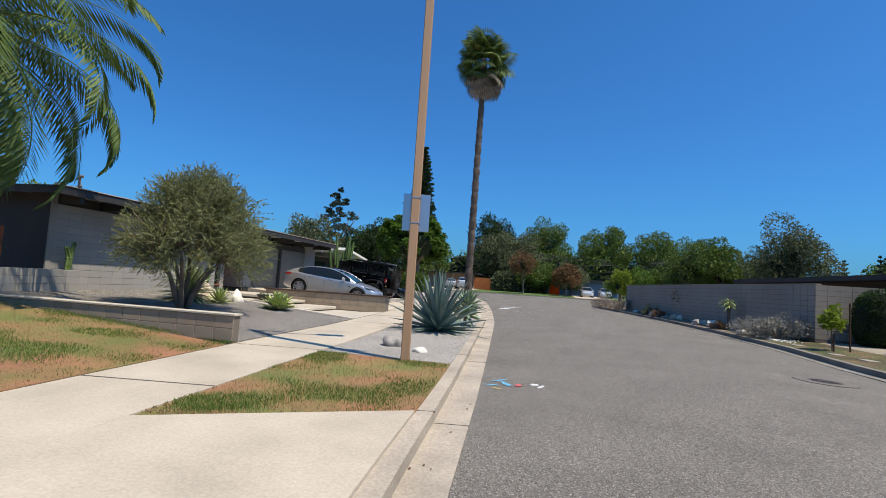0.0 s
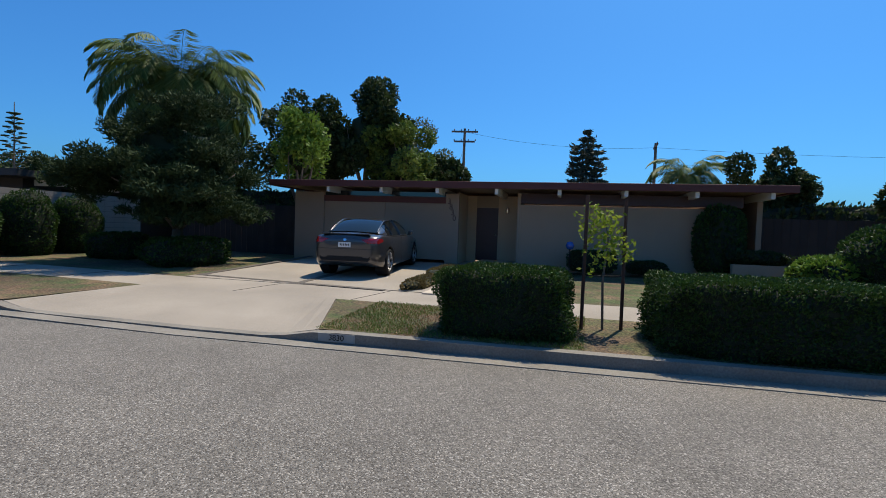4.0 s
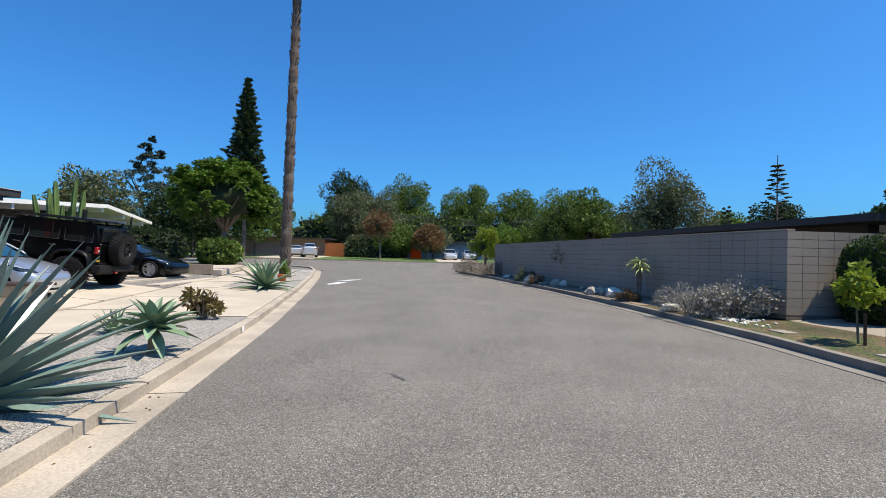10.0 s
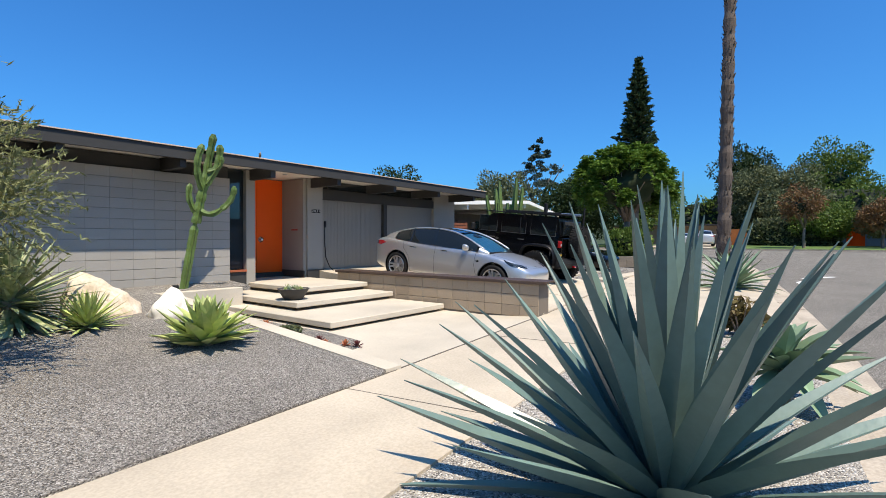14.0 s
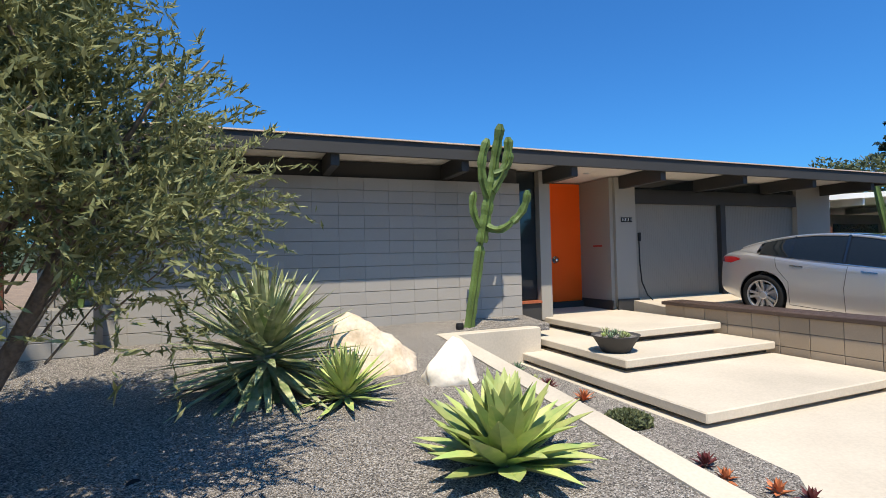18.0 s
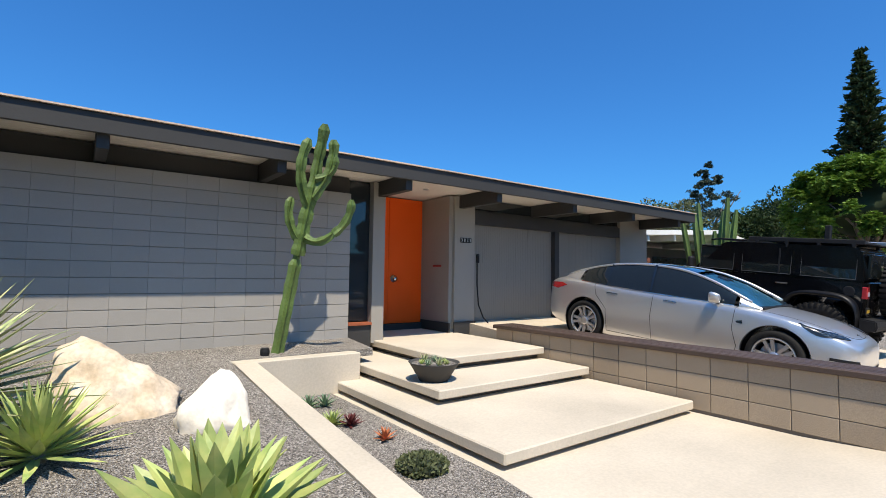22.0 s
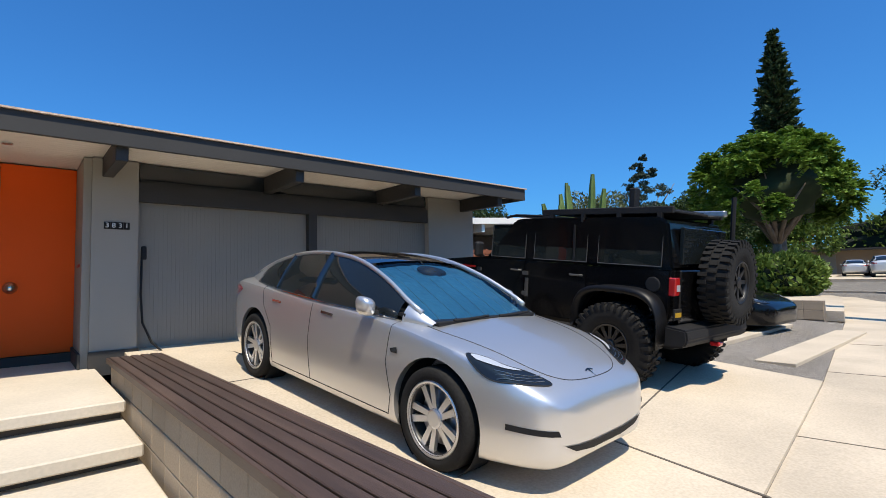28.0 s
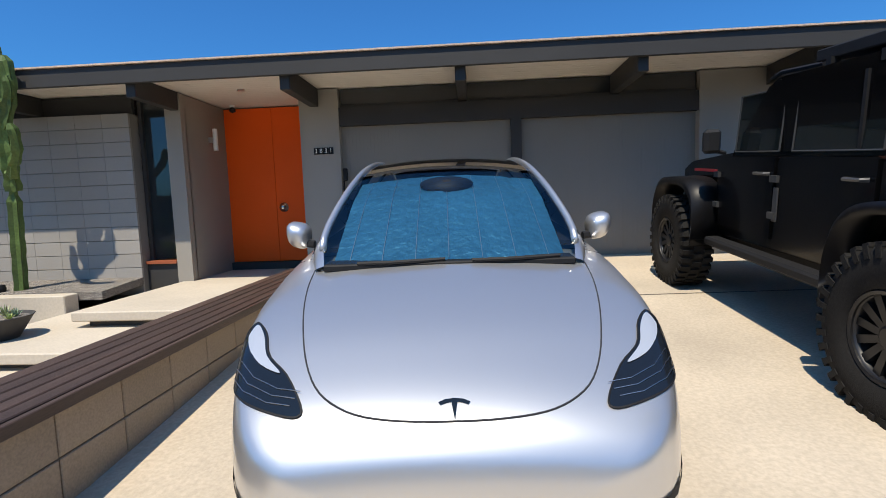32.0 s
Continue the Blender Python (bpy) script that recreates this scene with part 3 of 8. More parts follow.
smear(0.89, 4.87, 0.12, 0.03, BLUECHALK, "paint_mark", "blue utility paint marks on asphalt", 3, 80)
smear(0.64, 4.77, 0.08, 0.03, YELLOWCHALK, "paint_mark", "yellow utility paint marks on asphalt", 4, 60)
smear(0.96, 4.47, 0.08, 0.055, REDCHALK, "paint_mark", "red utility paint mark on asphalt", 5, 10)
smear(1.09, 4.23, 0.09, 0.06, WHITECHALK, "paint_mark", "white utility paint mark on asphalt", 6, 10)
smear(0.96, 4.13, 0.13, 0.03, WHITECHALK, "paint_mark", "white utility paint mark on asphalt", 7, -20)
smear(25.3, 6.75, 1.1, 0.26, WHITECHALK, "paint_mark", "pale faded paint patch on asphalt", 8, -10)
smear(27.3, 6.45, 1.1, 0.26, WHITECHALK, "paint_mark", "pale faded paint patch on asphalt", 9, -25)
SKID = mat("dark_scuff", (0.095, 0.092, 0.087), 0.9, 0.2, 20, fine=0.3, fscale=70)
smear(5.6, 3.7, 0.16, 0.03, SKID, "scuff_mark", "dark scuff on asphalt", 11, 10)
smear(8.6, 3.4, 0.18, 0.03, SKID, "scuff_mark", "dark scuff on asphalt", 12, 30)

# ---- the grey house ----
WALLY, EAVEY = 16.75, 15.93
block_wall("wall_front", (3.5, WALLY), (9.99, WALLY), 0.48, 2.95, 0.2, 0.382, 0.19, BLOCKPAINT, GREYMORTAR, joint=0.009, upright=0.002, label="grey painted concrete block wall of the house", category="wall", kind="structure")
link_box = lambda name, b, m, label="", cat="wall", bev=0.0: tagged(link(name, box(*b, bev), m), label, cat, kind="structure")
link_box("wall_side", (3.4, WALLY + 0.02, 0.3, 3.5, 28, 3.2), CHARCOAL, "dark grey side wall of the house")
link_box("wall_back", (3.5, 27.9, 0.3, 18.9, 28, 3.2), GREYPAINT, "grey back wall of the house")
link_box("wall_clerestory", (3.5, WALLY + 0.08, 2.95, 9.99, WALLY + 0.14, 3.2), CHARCOAL, "dark clerestory strip under the eave")
link_box("wall_entry_left", (10.62, 16.95, 0.55, 10.66, 18.1, 3.2), GREYPAINT, "grey wall of the entry recess")
link_box("wall_entry_right", (12.20, 17.12, 0.55, 12.32, 18.1, 3.2), GREYPAINT, "grey wall of the entry recess")
link_box("wall_pier", (12.28, 17.05, 0.70, 12.77, 17.25, 3.2), GREYPAINT, "grey pier beside the garage")
link_box("wall_end", (17.56, 17.05, 0.6, 18.75, 17.25, 3.2), GREYPAINT, "grey wall at the end of the garage")
link_box("wall_east", (18.65, 17.25, 0.6, 18.75, 28, 3.2), GREYPAINT, "grey side wall of the garage")
link_box("wall_garage_head", (12.77, 17.07, 2.70, 17.56, 17.2, 2.95), CHARCOAL, "charcoal beam over the garage doors")
link_box("wall_entry_back", (10.3, 18.1, 0.5, 12.9, 18.25, 3.25), GREYPAINT, "wall behind the orange door")
# roof
roof = thing("roof", label="low flat roof with charcoal fascia and white soffit boards", category="roof", kind="structure")
part("roof_deck", box(2.9, EAVEY + 0.05, 3.24, 19.05, 28.6, 3.33), ROOFWHITE, roof)
part("fascia", box(2.85, EAVEY, 3.12, 19.1, EAVEY + 0.05, 3.33, 0.006), CHARCOAL, roof)
part("fascia", box(19.05, EAVEY + 0.05, 3.12, 19.1, 28.6, 3.33, 0.006), CHARCOAL, roof)
part("drip_edge", box(2.82, EAVEY - 0.03, 3.332, 19.13, EAVEY + 0.12, 3.35), ROOFWHITE, roof)
bm = bmesh.new()
for i in range(22):
    y = EAVEY + 0.055 + i * 0.105
    box(2.9, y, 3.216, 19.05, y + 0.099, 3.24, bm=bm)
tagged(part("soffit_boards", bm, SOFFIT, roof, "white painted soffit boards"), kind="stuff")
part("soffit_backing", box(2.9, EAVEY + 0.05, 3.225, 19.05, 18.3, 3.239), JOINT_AND_SHADE, roof)
for bx in (3.56, 4.9, 6.78, 8.66, 10.58, 12.44, 14.47, 16.49, 18.45):
    part("beam", box(bx - 0.06, 16.0, 2.97, bx + 0.06, 20, 3.214, 0.008), CHARCOAL, roof, "charcoal roof beam")
part("fascia", box(2.85, EAVEY + 0.05, 3.12, 2.898, 28.6, 3.33, 0.006), CHARCOAL, roof)
link_box("trim_corner_post", (3.36, WALLY - 0.03, 0.4, 3.52, WALLY + 0.016, 3.2), GREYPAINT, "grey corner post of the house", "trim")
# orange door
door = thing("door_1", label="tall bright orange double front door, closed", category="door", kind="structure")
part("leaf", box(10.66, 18.03, 0.76, 11.428, 18.1, 3.19, 0.004), ORANGE, door)
part("leaf", box(11.432, 18.03, 0.76, 12.20, 18.1, 3.19, 0.004), ORANGE, door)
knob = lathe([(0.075, 0), (0.075, 0.015), (0.03, 0.02), (0.025, 0.05), (0.045, 0.06), (0.045, 0.08), (0, 0.09)])
part("door_knob", moved(knob, pose(11.55, 18.03, 1.62, 90, 0, 0)), CHROME, door, smooth=True)
# garage doors
for k, (gx0, gx1) in enumerate(((12.77, 15.11), (15.25, 17.56))):
    g = thing("garage_door", label="grey vertically grooved garage door, closed", category="garage door", group="garage doors")
    part("panel", box(gx0, 17.17, 0.70, gx1, 17.2, 2.70), GARAGEGREY, g)
    bmr = bmesh.new()
    n = 46
    for i in range(n):
        a = gx0 + (gx1 - gx0) * i / n
        box(a + 0.002, 17.1675, 0.72, a + (gx1 - gx0) / n - 0.002, 17.171, 2.70, bm=bmr)
    tagged(part("groove_boards", bmr, GARAGEGREY, g), kind="stuff")
link_box("trim_garage_post", (15.11, 17.06, 0.70, 15.25, 17.2, 2.70), CHARCOAL, "charcoal post between garage doors", "trim")
# entry steps
for (x0, y0, x1, y1, z) in ((9.38, 12.66, 12.36, 17.0, 0.31), (9.78, 14.08, 12.35, 17.0, 0.47), (10.50, 14.90, 12.35, 18.02, 0.64)):
    s = thing("entry_step", label="broad pale concrete entry step with shadow gap", category="step", group="entry steps")
    part("slab", box(x0, y0, z - 0.10, x1, y1, z, 0.012), SMOOTH_CONCRETE, s)
    # the base is near black to give the shade beneath the slab
    part("recessed_base", box(x0 + 0.1, y0 + 0.12, z - 0.35, x1 - 0.02, y1 - 0.05, z - 0.101), JOINT_AND_SHADE, s, "recessed base coloured dark as the shade under the slab")
# bench wall
bw = block_wall("bench_wall", (12.86, 10.56), (12.80, 16.0), 0.20, 0.82, 0.42, 0.39, 0.207, TANBLOCK, MORTAR, both=True, label="tan block wall that carries a wooden bench", category="wall")
bmat = pose(12.56, 10.54, -0.025, 0, 0, math.degrees(math.atan2(5.44, -0.06)))
bench = thing("bench", bmat, "long dark wooden slatted bench top on a block wall", "bench")
for k in range(5):
    y = 0.135 - 0.093 * k
    part("slat", box(-0.12, y - 0.080, 0.868, 5.50, y, 0.905, 0.005), BENCHWOOD, bench)
part("edge_board", box(-0.12, -0.355, 0.846, 5.50, -0.325, 0.90, 0.004), BENCHWOOD, bench)
part("edge_board", box(-0.12, 0.138, 0.846, 5.50, 0.165, 0.90, 0.004), BENCHWOOD, bench)
for k in range(7):
    part("cross_bearer", box(0.1 + 0.82 * k, -0.32, 0.846, 0.16 + 0.82 * k, 0.13, 0.867), BENCHWOOD, bench)
# low concrete wall of the long bed
pw = thing("planter_wall", label="low pale concrete wall edging the planting bed", category="wall", kind="structure")
bm = bmesh.new()
ln = [(8.30 + 0.05 * (y - 10.16) / 5.6, y) for y in (10.18, 11, 12, 13, 14, 15, 15.74)]
part("long_arm", band(offset_line(ln, 0.24), ln, lambda x, y: hlot(x, y) + 0.025, 0.5, bm), SMOOTH_CONCRETE, pw)
part("steel_edging", band([(x + 0.004, y) for x, y in ln], [(x + 0.014, y) for x, y in ln], lambda x, y: hlot(x, y) - 0.005, 0.4), CHARCOAL, pw)
part("short_arm", box(8.11, 15.745, 0.1, 9.70, 15.96, 0.66, 0.01), SMOOTH_CONCRETE, pw)
tagged(link("bed_gravel", sheet([(8.32, 11.35), (8.85, 11.45), (9.15, 11.75), (9.28, 12.6), (9.30, 15.74), (8.36, 15.74)], lambda x, y: 0.176, 0.1), GRAVEL), "fine grey gravel of the planting bed", "gravel", kind="structure")
tagged(link("yard_gravel_edge", sheet([(7.87, 10.16), (8.06, 10.18), (8.10, 15.97), (10.0, 15.97), (10.0, 16.75), (7.87, 16.75)], lambda x, y: hlot(x, y) + 0.012, 0.1), GRAVEL), "grey crushed gravel beside the planter wall", "gravel", kind="structure")
# low block planter at the end of the house
block_wall("planter_box", (1.6, 16.32), (4.02, 16.32), 0.50, 1.24, 0.38, 0.385, 0.18, BLOCKPAINT, GREYMORTAR, label="grey painted block planter against the house", category="planter", both=True)
# narrow side light by the door
sl = thing("window_1", label="tall narrow side window with grey frame beside the door", category="window", kind="structure")
part("pane", box(10.05, 16.98, 0.95, 10.44, 16.99, 3.2), GLASS, sl)
part("window_frame", box(10.0, 16.93, 0.91, 10.05, 17.03, 3.2), CHARCOAL, sl)
part("window_frame", box(10.44, 16.84, 0.60, 10.66, 16.97, 3.2), GREYPAINT, sl)
part("window_sill", box(10.0, 16.82, 0.895, 10.44, 17.0, 0.935), mat("redwood_sill", (0.30, 0.08, 0.03), 0.6, 0.1, 8), sl)
part("panel_below", box(10.0, 16.86, 0.5, 10.44, 17.0, 0.894), CHARCOAL, sl)
link_box("trim_plinth", (12.27, 17.02, 0.55, 12.79, 17.048, 0.84), CHARCOAL, "dark plinth of the pier", "trim")
link_box("trim_plinth_side", (12.17, 17.06, 0.55, 12.199, 18.0, 0.82), CHARCOAL, "dark plinth of the recess", "trim")
link_box("trim_threshold", (10.66, 17.95, 0.55, 12.17, 18.1, 0.755), CHARCOAL, "dark door threshold", "trim")
# clerestory glass over the garage
for (a, b) in ((12.79, 14.41), (14.53, 16.43), (16.55, 17.54)):
    cg = thing("clerestory_window", label="dark clerestory window above the garage door", category="window", group="clerestory windows")
    part("pane", box(a, 17.12, 2.97, b, 17.13, 3.2), GLASS, cg)
    part("window_frame", box(a, 17.10, 2.95, b, 17.15, 2.985), CHARCOAL, cg)
link_box("wall_garage_back", (12.9, 17.6, 0.6, 17.4, 17.7, 3.2), DARKGAP, "dark garage inside")
# house number
def lettering(text, m, size, material, parent=None, name="numeral", label="", extrude=0.004, cat="sign"):
    cu = bpy.data.curves.new(name, "FONT")
    cu.body, cu.size, cu.extrude, cu.align_x, cu.align_y = text, size, extrude, "CENTER", "CENTER"
    tmp = new(name, cu)
    me = bpy.data.meshes.new_from_object(tmp.evaluated_get(bpy.context.evaluated_depsgraph_get()))
    bpy.data.objects.remove(tmp)
    me.materials.clear()
    me.materials.append(material)
    o = new(name, me)
    if parent is not None:
        o.parent = parent
    o.matrix_local = m
    return o
num = thing("house_number", pose(12.54, 17.045, 2.37), "four small black tiles with white house number 3831", "sign")
for k, ch in enumerate("3831"):
    tile = part("tile", box(-0.135 + 0.0685 * k, -0.012, -0.045, -0.070 + 0.0685 * k, -0.001, 0.045, 0.003), BLACKPLASTIC, num)
    lettering(ch, pose(-0.1025 + 0.0685 * k, -0.0125, 0, 90, 0, 0), 0.085, WHITE, tile, extrude=0.002)
# charging cable, wall lamp, camera, soffit light, mail slot
cab = thing("charging_cable", label="black charging cable hanging from the garage wall", category="cable")
part("cable", tube([(12.81, 17.02, 2.0), (12.80, 17.0, 1.5), (12.82, 16.98, 1.15), (12.92, 16.95, 0.9), (13.05, 16.9, 0.76), (13.4, 16.75, 0.76), (13.75, 16.4, 0.74), (13.8, 15.9, 0.71)], 0.014, 6), BLACKPLASTIC, cab, smooth=True)
part("holder", box(12.80, 17.0, 1.95, 12.86, 17.05, 2.12, 0.01), BLACKPLASTIC, cab)
wl = thing("wall_lamp", pose(10.66, 17.55, 2.66), "slim white cylinder wall lamp beside the door", "lamp")
part("shade", lathe([(0, -0.16), (0.035, -0.16), (0.035, 0.16), (0, 0.16)], 16), WHITE, wl).location = (0.09, 0, 0)
part("bracket", box(0, -0.03, -0.04, 0.06, 0.03, 0.04), STEEL, wl)
cm = thing("security_camera", pose(10.9, 17.85, 3.14), "small black and white dome security camera under the soffit", "camera")
part("mount", lathe([(0.04, 0.075), (0.04, 0.05), (0.02, 0.04)], 14), WHITE, cm)
part("dome", lathe([(0.02, 0.045), (0.045, 0.02), (0.045, -0.02), (0, -0.045)], 16), BLACKPLASTIC, cm, smooth=True)
tagged(link("soffit_light", moved(lathe([(0.05, 0.02), (0.05, 0), (0, 0)], 16), pose(11.5, 16.9, 3.197)), STEEL), "small recessed soffit light", "light")
tagged(link("mail_slot", box(12.188, 17.35, 1.86, 12.199, 17.62, 1.90, 0.003), mat("red_plate", (0.30, 0.03, 0.02), 0.5, 0.1, 9)), "small red mail slot in the recess wall", "mail slot")
tagged(link("path_light", moved(lathe([(0.05, 0), (0.06, 0.10), (0.05, 0.14), (0, 0.14)], 14), pose(8.55, 16.1, 0.62)), BLACKPLASTIC), "small black spotlight beside the cactus", "light")
tagged(link("path_light", moved(lathe([(0.05, 0), (0.06, 0.10), (0.05, 0.14), (0, 0.14)], 14), pose(5.0, 13.0, 0.30, 40, 0, 30)), BLACKPLASTIC), "small black spotlight in the gravel", "light")
# neighbour's low wall and wooden fence
block_wall("low_wall", (1.15, 16.9), (1.35, 9.75), 0.20, 0.66, 0.2, 0.40, 0.23, TANBLOCK, MORTAR, both=True, label="low tan block wall between lawn and gravel", category="wall", kind="structure")
tagged(link("wall_cap", moved(box(-0.02, -0.03, 0.662, 7.18, 0.23, 0.70, 0.006), pose(1.15, 16.9, 0, 0, 0, math.degrees(math.atan2(-7.15, 0.2)))), SMOOTH_CONCRETE), "pale cap of the low wall", "trim", kind="structure")
REDWOOD = mat("redwood_boards", (0.20, 0.065, 0.03), 0.75, 0.2, 8, 0.3, 40, rnd=0.15)
fn = thing("side_fence", pose(-3.2, 17.4, 0.5), "reddish brown board fence beside the house", "fence")
for k in range(24):
    part("board", box(0.25 * k, 0, 0, 0.25 * k + 0.235, 0.03, 1.75), REDWOOD, fn)

# ---- plants: tools ----
BLUEAGAVE = mat("blue_agave_leaf", (0.125, 0.188, 0.168), 0.34, 0.15, 7, 0.1, 30, rnd=0.25, fine=0.06, fscale=20)
GREENAGAVE = mat("green_agave_leaf", (0.27, 0.36, 0.11), 0.5, 0.2, 9, 0.1, 30, rnd=0.25, col2=(0.42, 0.45, 0.16))
YUCCALEAF = mat("striped_agave_leaf", (0.13, 0.185, 0.07), 0.36, 0.2, 9, 0.1, 30, rnd=0.45, col2=(0.42, 0.43, 0.24))
PALEAGAVE = mat("pale_agave_leaf", (0.17, 0.25, 0.15), 0.5, 0.15, 9, 0.1, 30, rnd=0.2)
DEADLEAF = mat("dead_leaf", (0.33, 0.27, 0.19), 0.9, 0.25, 9, 0.3, 30, rnd=0.25)
CACTUS = mat("cactus_skin", (0.092, 0.148, 0.034), 0.6, 0.3, 7, 0.3, 60, fine=0.2, fscale=40)
BARK = mat("bark", (0.16, 0.125, 0.095), 0.95, 0.3, 12, 0.9, 35, fine=0.25, fscale=40)
PALMBARK = mat("palm_bark", (0.10, 0.076, 0.06), 0.95, 0.3, 9, 0.9, 25, fine=0.3, fscale=30)
TANROCK = mat("tan_boulder", (0.50, 0.39, 0.27), 0.9, 0.2, 4, 0.8, 14, fine=0.15, fscale=25, col2=(0.58, 0.50, 0.40))
WHITEROCK = mat("white_boulder", (0.72, 0.66, 0.56), 0.9, 0.1, 5, 0.7, 14, fine=0.08, fscale=25)
GREYROCK = mat("grey_boulder", (0.34, 0.31, 0.28), 0.9, 0.2, 7, 0.7, 18, fine=0.15, fscale=25)
L_OLIVE = leaf_mat("olive_leaves", (0.15, 0.165, 0.065), (0.30, 0.31, 0.15))
L_GREEN = leaf_mat("broad_leaves", (0.06, 0.105, 0.018), (0.145, 0.205, 0.042))
L_BRIGHT = leaf_mat("bright_leaves", (0.065, 0.13, 0.016), (0.16, 0.255, 0.04))
L_DARK = leaf_mat("dark_leaves", (0.018, 0.035, 0.012), (0.045, 0.07, 0.022))
L_HEDGE = leaf_mat("hedge_leaves", (0.016, 0.042, 0.008), (0.046, 0.09, 0.018))
L_GREY = leaf_mat("grey_green_leaves", (0.085, 0.105, 0.05), (0.16, 0.175, 0.085))
L_PINE = leaf_mat("pine_needles", (0.018, 0.038, 0.014), (0.045, 0.068, 0.024), rough=0.8, trans=0.12)
L_CEDAR = leaf_mat("cedar_needles", (0.035, 0.055, 0.045), (0.07, 0.095, 0.07), trans=0.1)
L_PALM = leaf_mat("palm_leaflets", (0.06, 0.10, 0.022), (0.15, 0.205, 0.06))
# near-black fill for crowns: the shade between leaves, given as a colour
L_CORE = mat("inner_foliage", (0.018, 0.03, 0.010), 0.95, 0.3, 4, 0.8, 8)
L_YELLOW = leaf_mat("yellow_green_leaves", (0.13, 0.20, 0.02), (0.28, 0.33, 0.04), trans=0.4)
L_RUST = leaf_mat("rust_leaves", (0.13, 0.065, 0.03), (0.20, 0.125, 0.055))
L_DRY = leaf_mat("dry_twigs", (0.20, 0.16, 0.115), (0.32, 0.27, 0.21), trans=0.1)
L_SILVER = leaf_mat("silver_leaves", (0.23, 0.22, 0.18), (0.38, 0.36, 0.31), trans=0.1)
L_BROWN = leaf_mat("brown_green_leaves", (0.10, 0.07, 0.03), (0.20, 0.16, 0.06))
# near-black fill for hedges, shade put into the colour
HEDGECORE = mat("shaded_hedge_core", (0.012, 0.018, 0.008), 0.95, 0.2, 8)
RNG = np.random.default_rng(7)


def leaf_mesh(name, centers, axes, sides, material):
    """Many small rhombic leaves as one mesh: centre, half length vector and half width vector of each."""
    n = len(centers)
    co = np.stack([centers - axes, centers + sides - axes * 0.1, centers + axes, centers - sides - axes * 0.1], 1).reshape(-1, 3)
    me = bpy.data.meshes.new(name)
    me.vertices.add(n * 4)
    me.vertices.foreach_set("co", co.astype(np.float32).ravel())
    me.loops.add(n * 4)
    me.loops.foreach_set("vertex_index", np.arange(n * 4, dtype=np.int32))
    me.polygons.add(n)
    me.polygons.foreach_set("loop_start", np.arange(0, n * 4, 4, dtype=np.int32))
    me.update(calc_edges=True)
    me.materials.append(material)
    return me


def unit(v):
    return v / np.maximum(np.linalg.norm(v, axis=-1, keepdims=True), 1e-9)


def leaf_cloud(name, pts, out, size, width, material, parent, up=0.0, wild=0.9, label=""):
    """Leaves at pts that point along out, with some disorder."""
    n = len(pts)
    a = unit(unit(out) + RNG.normal(0, wild, (n, 3)) + np.array([0, 0, up]))
    s = unit(np.cross(a, RNG.normal(0, 1, (n, 3))))
    L = size * RNG.uniform(0.6, 1.25, (n, 1)) / 2
    ob = new(name, leaf_mesh(name, pts, a * L, s * L * width, material))
    ob.parent = parent
    if label:
        ob["label"] = label
    return ob


def clump_points(center, radii, clumps, n, clump_r=0.32, flat=1.0, hollow=0.35, low=-0.7):
    """Points on the skin of many clumps that fill an uneven ellipsoid; returns points and outward directions."""
    c, r = np.array(center, float), np.array(radii, float)
    d = unit(RNG.normal(0, 1, (clumps * 4, 3)))
    d = d[d[:, 2] > low][:clumps]
    k = len(d)
    cc = c + d * r * RNG.uniform(0.45, 0.92, (k, 1))
    cr = clump_r * r.mean() * RNG.uniform(0.55, 1.35, k)
    w = cr ** 2
    idx = RNG.choice(k, n, p=w / w.sum())
    o = unit(RNG.normal(0, 1, (n, 3)))
    rad = cr[idx][:, None] * RNG.uniform(hollow, 1.0, (n, 1)) ** 0.6
    p = cc[idx] + o * rad * np.array([1, 1, flat])
    return p, unit(o * 0.7 + unit(p - c) * 0.5)


def limbs(base, top, n, spread, r0, parent, material=None, seg=5, name="trunk", lean=(0, 0)):
    """A tapered trunk that splits into n limbs."""
    bm = bmesh.new()
    b, fork = Vector(base), Vector((base[0] + lean[0], base[1] + lean[1], base[2] + (top - base[2]) * 0.42))
    tube([b, b.lerp(fork, 0.1), b.lerp(fork, 0.5) + Vector((0.04, 0.03, 0)), fork], [r0 * 1.35, r0, r0 * 0.8, r0 * 0.7], 9, bm)
    for i in range(n):
        a = 2 * math.pi * i / n + RNG.uniform(-0.4, 0.4)
        tip = Vector((fork.x + math.cos(a) * spread * RNG.uniform(0.6, 1), fork.y + math.sin(a) * spread * RNG.uniform(0.6, 1), top * RNG.uniform(0.8, 1.0)))
        mid = fork.lerp(tip, 0.5) + Vector((RNG.uniform(-0.2, 0.2), RNG.uniform(-0.2, 0.2), 0.1 * spread))
        tube([fork - Vector((0, 0, 0.05)), mid, tip], [r0 * 0.5, r0 * 0.3, r0 * 0.08], 6, bm)
        tip2 = mid + Vector((math.cos(a + 1) * spread * 0.4, math.sin(a + 1) * spread * 0.4, spread * 0.3))
        tube([mid, tip2], [r0 * 0.22, r0 * 0.05], 5, bm)
    return part(name, bm, material or BARK, parent, smooth=True)


